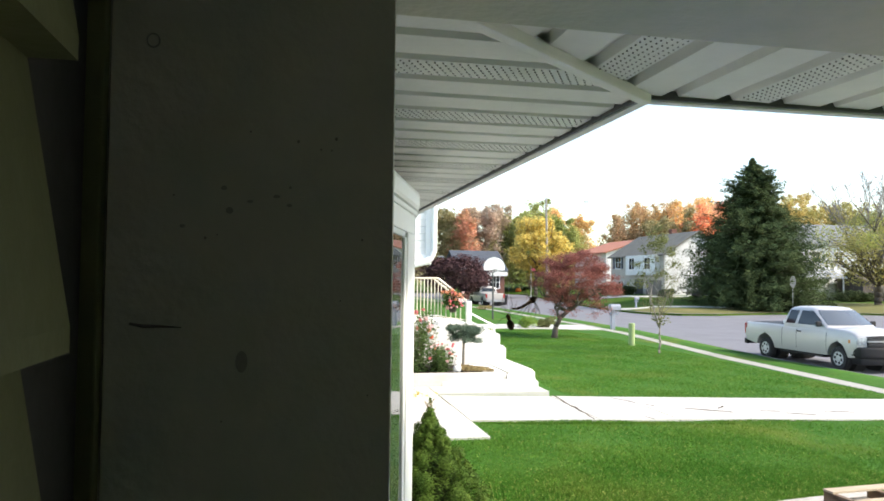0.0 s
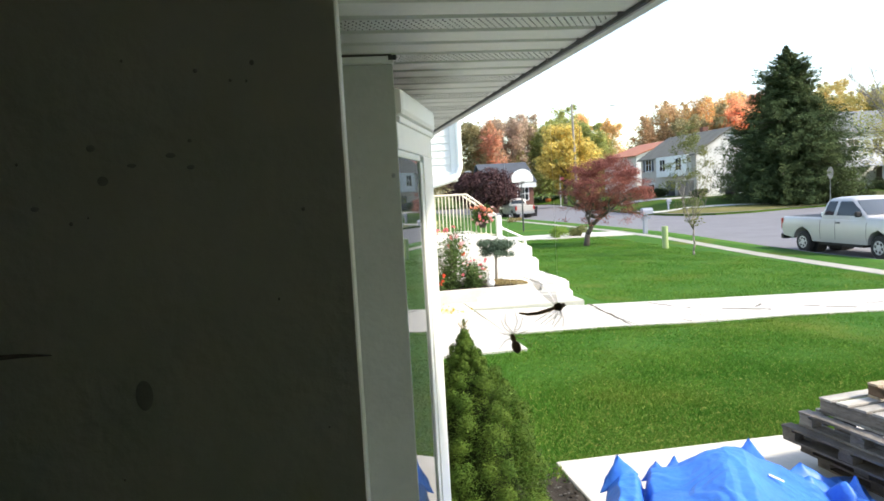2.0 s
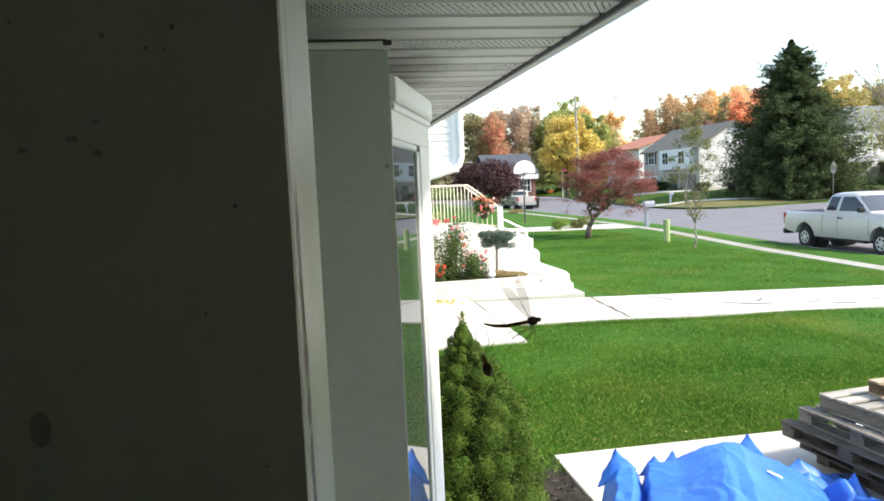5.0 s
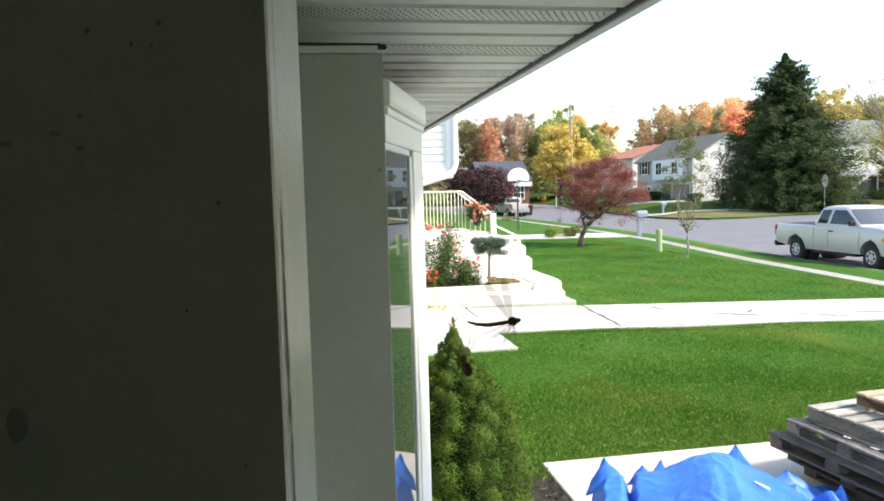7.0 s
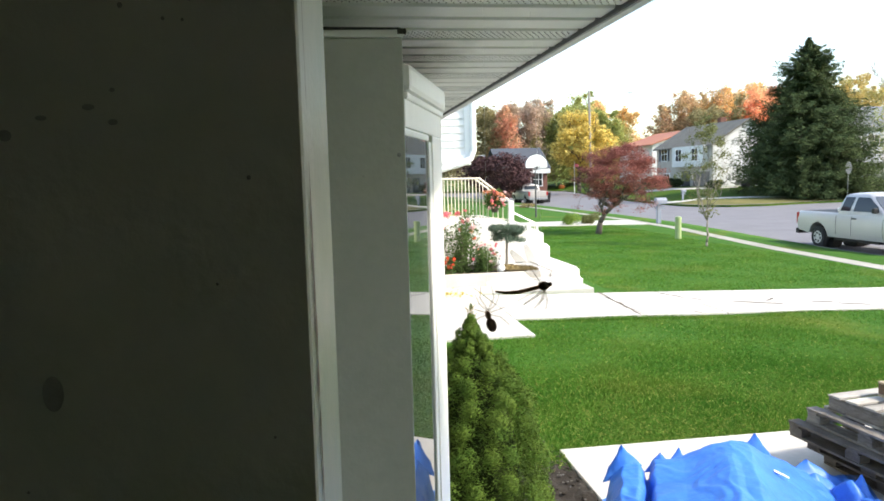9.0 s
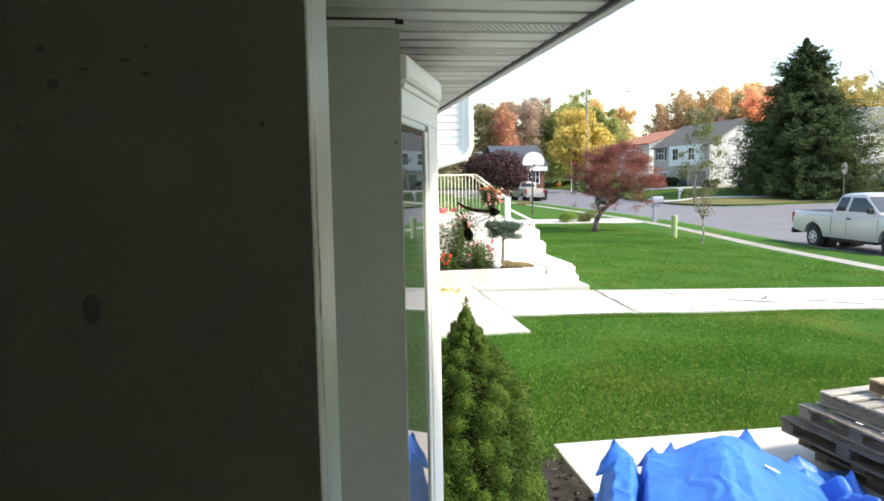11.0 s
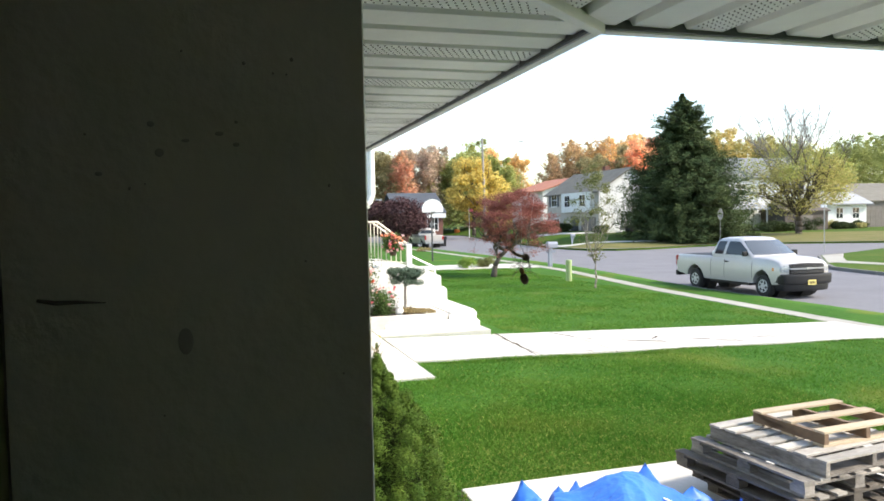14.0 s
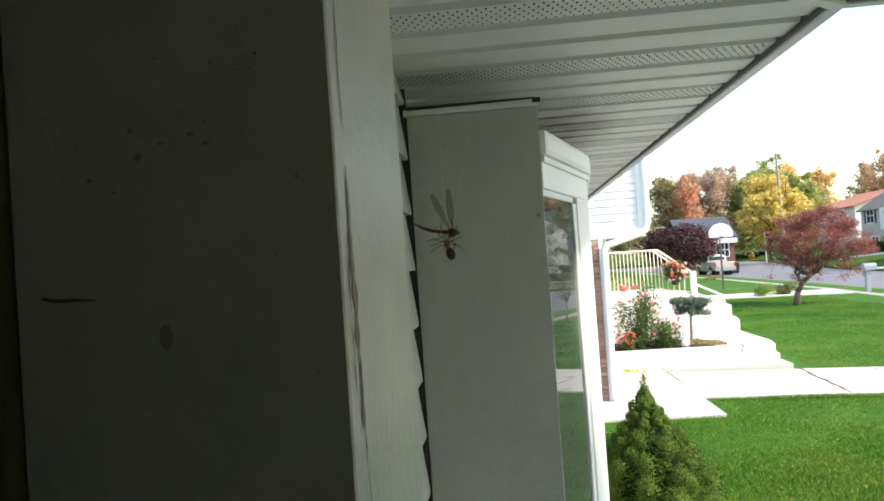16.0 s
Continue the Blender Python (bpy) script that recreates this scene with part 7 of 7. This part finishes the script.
    blk("running_board", (-0.93, 0.93, -0.9, 1.2, 0.34, 0.45), "black_plastic", 0.02)
    for s in (-1, 1):
        blk("headlight", (min(s * 0.70, s * 0.99), max(s * 0.70, s * 0.99), 2.50, 2.862, 0.87, 1.15), "lamp_lens", 0.02, "clear headlight", None, True)
        blk("turn_lamp", (min(s * 0.93, s * 1.004), max(s * 0.93, s * 1.004), 2.50, 2.60, 0.91, 1.02), "amber", 0.01, "", None, True)
        blk("tail_light", (s * 0.92 - 0.07, s * 0.92 + 0.07, -2.93, -2.80, 0.84, 1.22), "red_lens", 0.015)
        blk("mirror", (s * 1.05 - 0.09, s * 1.05 + 0.09, 1.06, 1.17, 1.34, 1.52), "black_plastic", 0.04)
        blk("door_handle", (s * 0.992 - 0.014, s * 0.992 + 0.014, 0.0, 0.20, 1.10, 1.145), "black_plastic", 0.006)
        for y in (1.40, -0.03, -0.78):
            blk("door_gap", (s * 1.0 - 0.004, s * 1.0 + 0.004, y - 0.007, y + 0.007, 0.56, 1.19), "black_plastic", 0.0, "", None, True)
        for y in (FA, RA):
            wheel = thing("wheel", pose(s * 0.86, y, WZ), "", "")
            for key in ("label", "category"):
                if key in wheel:
                    del wheel[key]
            wheel.parent = root
            bm = B()
            rod(bm, (-0.12, 0, 0), (0.12, 0, 0), 0.385, 0.385, 28)
            bmesh.ops.bevel(bm, geom=[e for e in bm.edges if abs(e.verts[0].co.x - e.verts[1].co.x) < 1e-5], offset=0.04, segments=2, affect="EDGES")
            part("tyre", bm, "rubber", wheel)
            bm = B()
            rod(bm, (s * 0.10, 0, 0), (s * 0.124, 0, 0), 0.235, 0.215, 24)
            part("rim", bm, "steel_rim", wheel, "grey steel wheel rim")
            bm = B()
            rod(bm, (s * 0.12, 0, 0), (s * 0.14, 0, 0), 0.07, 0.055, 16)
            part("hub", bm, "steel_rim", wheel)
            for k in range(6):
                w = 2 * math.pi * k / 6 + 0.3
                bm = B()
                box(bm, s * 0.1225 - 0.004, s * 0.1225 + 0.004, -0.045, 0.045, 0.105, 0.185, 0.003, Matrix.Rotation(w, 4, "X"))
                part("rim_slot", bm, "black_plastic", wheel)
            bm = B()
            rod(bm, (s * 0.30, y, WZ), (s * 0.66, y, WZ), 0.45, 0.45, 20)
            part("wheel_well", bm, "rubber", root)
    return root


truck(pose(18.09, 22.08, ROAD_Z, 0, 0, 180), "silver extended-cab pickup truck parked at the kerb", "truck_silver")
truck(pose(19.75, 72.6, ROAD_Z, 0, 0, 3), "tan pickup truck parked far up the street", "truck_tan", True)


# ---- street furniture ----
def basketball_hoop():
    root = thing("basketball_hoop", pose(12.25, 43.4, -0.2), "basketball hoop with a white fan backboard on a dark pole", "hoop")
    bm = B()
    rod(bm, (0, 0, 0), (0, 0, 2.95), 0.055, 0.05, 10)
    part("pole", bm, "dark_metal", root)
    bm = B()
    pts = [(-0.60, 3.02), (0.68, 3.02), (0.72, 3.2), (0.66, 3.45), (0.5, 3.66), (0.28, 3.78), (0.04, 3.82), (-0.2, 3.78), (-0.42, 3.66), (-0.58, 3.45), (-0.64, 3.2)]
    prism(bm, pts, "y", -0.12, -0.08)
    part("backboard", bm, "white_vinyl", root)
    bm = B()
    for i in range(16):
        a, b = 2 * math.pi * i / 16, 2 * math.pi * (i + 1) / 16
        rod(bm, (0.04 + 0.23 * math.cos(a), -0.38 + 0.23 * math.sin(a), 3.08), (0.04 + 0.23 * math.cos(b), -0.38 + 0.23 * math.sin(b), 3.08), 0.012, 0.012, 5)
    part("rim", bm, "dark_metal", root)
    bm = B()
    box(bm, -0.05, 0.13, -0.2, 0.0, 2.9, 3.05, 0.01)
    part("bracket", bm, "dark_metal", root)
    bm = B()
    for i in range(10):
        a = 2 * math.pi * i / 10
        rod(bm, (0.04 + 0.22 * math.cos(a), -0.38 + 0.22 * math.sin(a), 3.07), (0.04 + 0.13 * math.cos(a + 0.3), -0.38 + 0.13 * math.sin(a + 0.3), 2.72), 0.006, 0.006, 4)
    part("net", bm, "white_vinyl", root, "white string net")


def mailbox(at, label, s=1.0):
    root = thing("mailbox", at, label, "mailbox")
    bm = B()
    box(bm, -0.09 * s, 0.09 * s, -0.09 * s, 0.09 * s, -0.05, 1.0 * s, 0.01)
    part("post", bm, "mail_grey", root)
    bm = B()
    prism(bm, [(-0.17 * s, 0.98 * s), (0.17 * s, 0.98 * s), (0.17 * s, 1.14 * s)] + [(0.17 * s * math.cos(radians(a)), 1.14 * s + 0.14 * s * math.sin(radians(a))) for a in range(15, 180, 15)] + [(-0.17 * s, 1.14 * s)], "y", -0.16 * s, 0.36 * s)
    bmesh.ops.rotate(bm, verts=bm.verts[:], cent=(0, 0, 0), matrix=Matrix.Rotation(radians(-90), 3, "Z"))
    part("box", bm, "mail_grey", root)
    bm = B()
    box(bm, -0.2 * s, 0.30 * s, -0.05 * s, 0.05 * s, 0.72 * s, 0.86 * s, 0.01)
    part("paper_tube", bm, "mail_grey", root)


def street_bits():
    basketball_hoop()
    mailbox(pose(16.95, 36.4, -0.36), "pale blue-grey mailbox on a thick post", 1.08)
    mailbox(pose(29.9, 59.5, lawn_base(29.9, 59.5)), "small pale mailbox across the street", 0.72)
    root = thing("utility_pedestal", pose(13.42, 27.05, -0.26), "green plastic utility pedestal on the lawn", "pedestal")
    bm = B()
    rod(bm, (0, 0, -0.05), (0, 0, 0.76), 0.125, 0.12, 18)
    part("shaft", bm, "bollard_green", root, smooth=False)
    bm = B()
    rod(bm, (0, 0, 0.76), (0, 0, 0.86), 0.135, 0.115, 18)
    part("cap", bm, "bollard_green", root)
    root = thing("utility_pole", pose(34.9, 96.0, -0.4), "tall weathered wooden utility pole", "pole")
    bm = B()
    rod(bm, (0, 0, 0), (-0.25, 0, 14.0), 0.19, 0.13, 10)
    part("shaft", bm, "pole_wood", root)
    bm = B()
    rod(bm, (-0.2, 0, 13.1), (5.5, 0, 13.6), 0.03, 0.03, 6)
    box(bm, 5.3, 6.0, -0.1, 0.1, 13.52, 13.68)
    part("lamp_arm", bm, "metal_grey", root)
    root = thing("stop_sign", pose(41.86, 54.6, -0.31), "octagonal road sign seen from behind on a steel post", "sign")
    bm = B()
    rod(bm, (0, 0, 0), (0, 0, 2.7), 0.035, 0.035, 6)
    part("post", bm, "metal_grey", root)
    bm = B()
    prism(bm, [(0.30 * math.cos(radians(22.5 + 45 * k)), 2.62 + 0.54 * math.sin(radians(22.5 + 45 * k))) for k in range(8)], "y", -0.04, -0.02)
    part("plate", bm, "sign_back", root)
    root = thing("street_name_sign", pose(38.02, 39.0, -0.33), "street name sign on a thin steel post", "sign")
    bm = B()
    rod(bm, (0, 0, 0), (0, 0, 3.1), 0.035, 0.035, 6)
    part("post", bm, "metal_grey", root)
    bm = B()
    box(bm, -0.30, 0.20, -0.015, 0.015, 2.95, 3.13, 0.004)
    part("plate", bm, "sign_pale", root)
    root = thing("street_lamp", pose(17.5, 87.0, -0.33), "small grey lamp on a thin pole", "lamp")
    bm = B()
    rod(bm, (0, 0, 0), (0, 0, 5.2), 0.06, 0.05, 8)
    box(bm, 0, 0.8, -0.12, 0.12, 5.1, 5.3, 0.03)
    part("pole", bm, "metal_grey", root)
    root = thing("flag_pole", pose(33.2, 98.0, lawn_base(33.2, 98.0)), "short white flag pole with a small faded flag", "flag pole")
    bm = B()
    rod(bm, (0, 0, 0), (0, 0, 4.6), 0.05, 0.04, 6)
    part("pole", bm, "white_vinyl", root)
    bm = B()
    box(bm, 0.05, 0.6, -0.01, 0.01, 3.7, 4.1)
    part("flag", bm, "bloom_pink", root)
    bm = B()
    for k in range(8):
        w = 2 * math.pi * k / 8
        ball(bm, (0.25 * math.cos(w), 0.25 * math.sin(w), 0.35), (0.27, 0.27, 0.36), 10, 8)
    tagged(part("pumpkin", bm, "pumpkin", at=pose(39.6, 123.8, lawn_base(39.6, 123.8) - 0.02), smooth=True), "large orange pumpkin on a far lawn", "pumpkin")
    root = thing("wheeled_bin", pose(21.3, 71.5, ROAD_Z), "dark wheeled bin at the kerb", "bin")
    bm = B()
    prism(bm, [(-0.26, 0.08), (0.26, 0.08), (0.33, 1.0), (-0.33, 1.0)], "y", -0.33, 0.33)
    part("bin_body", bm, "black_plastic", root)
    bm = B()
    box(bm, -0.36, 0.36, -0.38, 0.36, 1.0, 1.08, 0.02)
    part("lid", bm, "black_plastic", root)


street_bits()


# ---- the small animals hanging before the porch ----
HANG_Y = 0.47
FLY = [
    (0.0, 0.1780, 2.3370, -10.8, 37.1),
    (0.5, 0.1670, 2.3340, -24.2, 49.1),
    (1.0, 0.1790, 2.3150, -12.9, 40.0),
    (1.5, 0.1800, 2.3100, -12.9, 23.2),
    (2.0, 0.1750, 2.2990, 0.0, 14.0),
    (2.5, 0.1780, 2.2990, -12.9, 0.0),
    (3.0, 0.1780, 2.2970, -24.2, 0.0),
    (3.5, 0.1760, 2.2990, -6.4, 0.0),
    (4.0, 0.1740, 2.2980, 8.6, 11.1),
    (4.5, 0.1670, 2.2950, 2.1, 0.0),
    (7.0, 0.1600, 2.2980, 6.4, 12.5),
    (7.5, 0.1610, 2.3020, 4.3, 0.0),
    (8.0, 0.1580, 2.3030, 10.8, 0.0),
    (8.5, 0.1620, 2.3060, 2.1, 0.0),
    (9.0, 0.1650, 2.3070, -2.1, 0.0),
    (11.5, 0.1400, 2.3360, 17.4, 34.8),
    (12.0, 0.1390, 2.3370, 17.4, 38.6),
    (12.5, 0.1420, 2.3390, 17.4, 38.6),
    (13.0, 0.1580, 2.3280, 19.6, 50.7),
    (13.5, 0.1890, 2.3310, 21.9, 43.6),
    (14.0, 0.1910, 2.3300, 19.6, 41.2),
    (14.5, 0.1800, 2.3290, 31.5, 38.0),
    (15.0, 0.1660, 2.3240, 24.2, 45.9),
    (15.5, 0.1420, 2.3170, 24.2, 52.1),
    (15.8, 0.1090, 2.3390, 26.6, 51.2),
    (16.0, 0.0690, 2.3550, 15.1, 35.7),
]
SPIDER = [
    (0.0, 0.1610, 2.3198),
    (0.5, 0.1520, 2.3178),
    (1.0, 0.1590, 2.2978),
    (1.5, 0.1560, 2.2898),
    (2.0, 0.1480, 2.2778),
    (2.5, 0.1550, 2.2788),
    (3.0, 0.1570, 2.2748),
    (3.5, 0.1480, 2.2728),
    (4.0, 0.1480, 2.2748),
    (4.5, 0.1410, 2.2708),
    (7.0, 0.1347, 2.2735),
    (7.5, 0.1352, 2.2795),
    (8.0, 0.1360, 2.2908),
    (8.5, 0.1330, 2.2848),
    (9.0, 0.1360, 2.2878),
    (11.5, 0.1290, 2.3228),
    (12.0, 0.1290, 2.3198),
    (12.5, 0.1340, 2.3218),
    (13.0, 0.1560, 2.3148),
    (13.5, 0.1860, 2.3188),
    (14.0, 0.1900, 2.3158),
    (14.5, 0.1810, 2.3198),
    (15.0, 0.1650, 2.3118),
    (15.5, 0.1410, 2.3038),
    (15.8, 0.1090, 2.3288),
    (16.0, 0.0680, 2.3428),
]


def crane_fly():
    root = thing("crane_fly", pose(0.1795, HANG_Y, 2.338), "brown crane fly caught on a thread, wings raised", "insect")
    bm = B()
    pts = [(0.0005, 0, 0.0004), (-0.006, 0, -0.0008), (-0.013, 0, -0.0018), (-0.020, 0, -0.0016), (-0.026, 0, -0.0002)]
    for a, b, r0, r1 in zip(pts, pts[1:], (0.0011, 0.0012, 0.0011, 0.0009), (0.0012, 0.0011, 0.0009, 0.0005)):
        rod(bm, a, b, r0, r1, 8)
    part("abdomen", bm, "chitin_brown", root, smooth=True)
    bm = B()
    ball(bm, (0.002, 0, 0.0006), (0.0034, 0.0024, 0.0026), 12, 8)
    part("thorax", bm, "chitin_dark", root, smooth=True)
    bm = B()
    ball(bm, (0.0055, 0, 0.0012), (0.0015, 0.0014, 0.0014), 10, 6)
    part("head", bm, "chitin_dark", root, smooth=True)
    for s, ang in ((-1, 112), (1, 128)):
        bm = B()
        n = 9
        a, b = [], []
        dx, dz = math.cos(radians(ang)), math.sin(radians(ang))
        for i in range(n):
            t = i / (n - 1)
            w = 0.0026 * math.sin(math.pi * min(1, 0.04 + 0.86 * t ** 1.3)) ** 0.8
            c = Vector((0.001 + dx * 0.026 * t, s * (0.001 + 0.0035 * t), 0.001 + dz * 0.026 * t))
            q = Vector((dz, 0, -dx)) * w
            a.append(bm.verts.new(c - q))
            b.append(bm.verts.new(c + q))
        for i in range(n - 1):
            bm.faces.new((a[i], b[i], b[i + 1], a[i + 1]))
        part("wing", bm, M["wing"], root, "clear brownish wing")
    rng = random.Random(7)
    for k in range(6):
        s = 1 if k % 2 else -1
        w = radians((205, 232, 262)[k // 2] + rng.uniform(-10, 10))
        p0 = Vector((0.002, s * 0.0015, -0.001))
        p1 = p0 + Vector((math.cos(w) * 0.005 + 0.001, s * 0.003, math.sin(w) * 0.006))
        p2 = p1 + Vector((math.cos(w) * 0.011, s * 0.001, -0.005))
        bm = B()
        rod(bm, p0, p1, 0.0009, 0.0008, 6)
        rod(bm, p1, p2, 0.0008, 0.0004, 6)
        part("leg", bm, "leg_clear", root)
    bm = B()
    rod(bm, (0.002, 0, 0.003), (0.002, 0, 0.40), 0.00005, 0.00005, 4)
    part("silk_thread", bm, "white_vinyl", root, "hair-thin silk thread")
    return root


def spider():
    root = thing("spider", pose(0.1607, HANG_Y, 2.32), "small dark spider hanging with a round abdomen", "spider")
    bm = B()
    ball(bm, (0.0006, 0, -0.0008), (0.0029, 0.0028, 0.0041), 16, 12, Matrix.Rotation(radians(-18), 4, "Y"))
    part("abdomen", bm, "chitin_dark", root, smooth=True)
    bm = B()
    ball(bm, (-0.0012, 0, 0.0048), (0.0017, 0.0016, 0.0028), 12, 8, Matrix.Rotation(radians(-18), 4, "Y"))
    part("forebody", bm, "chitin_brown", root, smooth=True)
    for k in range(8):
        s = -1 if k < 4 else 1
        j = k % 4
        p0 = Vector((-0.001, 0, 0.0052 + 0.0008 * j))
        p1 = p0 + Vector((s * (0.0062, 0.0058, 0.0050, 0.0040)[j], (j - 1.5) * 0.002, (-0.001, 0.002, 0.0045, 0.0065)[j]))
        p2 = p1 + Vector((s * (0.0045, 0.0035, 0.002, -0.001)[j], (j - 1.5) * 0.0015, (-0.0045, 0.0012, 0.0055, 0.0065)[j]))
        bm = B()
        rod(bm, p0, p1, 0.0007, 0.0006, 6)
        rod(bm, p1, p2, 0.0006, 0.0003, 6)
        part("leg", bm, "leg_clear", root)
    bm = B()
    rod(bm, (-0.001, 0.0, 0.008), (-0.001, 0.0, 0.40), 0.00005, 0.00005, 4)
    part("silk_thread", bm, "white_vinyl", root, "hair-thin silk thread")
    return root


FLY_OB, SPIDER_OB = crane_fly(), spider()


def motions():
    walk(FLY_OB, [(t, pose(x, HANG_Y, z, 0, lift, turn)) for t, x, z, lift, turn in FLY])
    walk(SPIDER_OB, [(t, pose(x, HANG_Y, z)) for t, x, z in SPIDER])


motions()
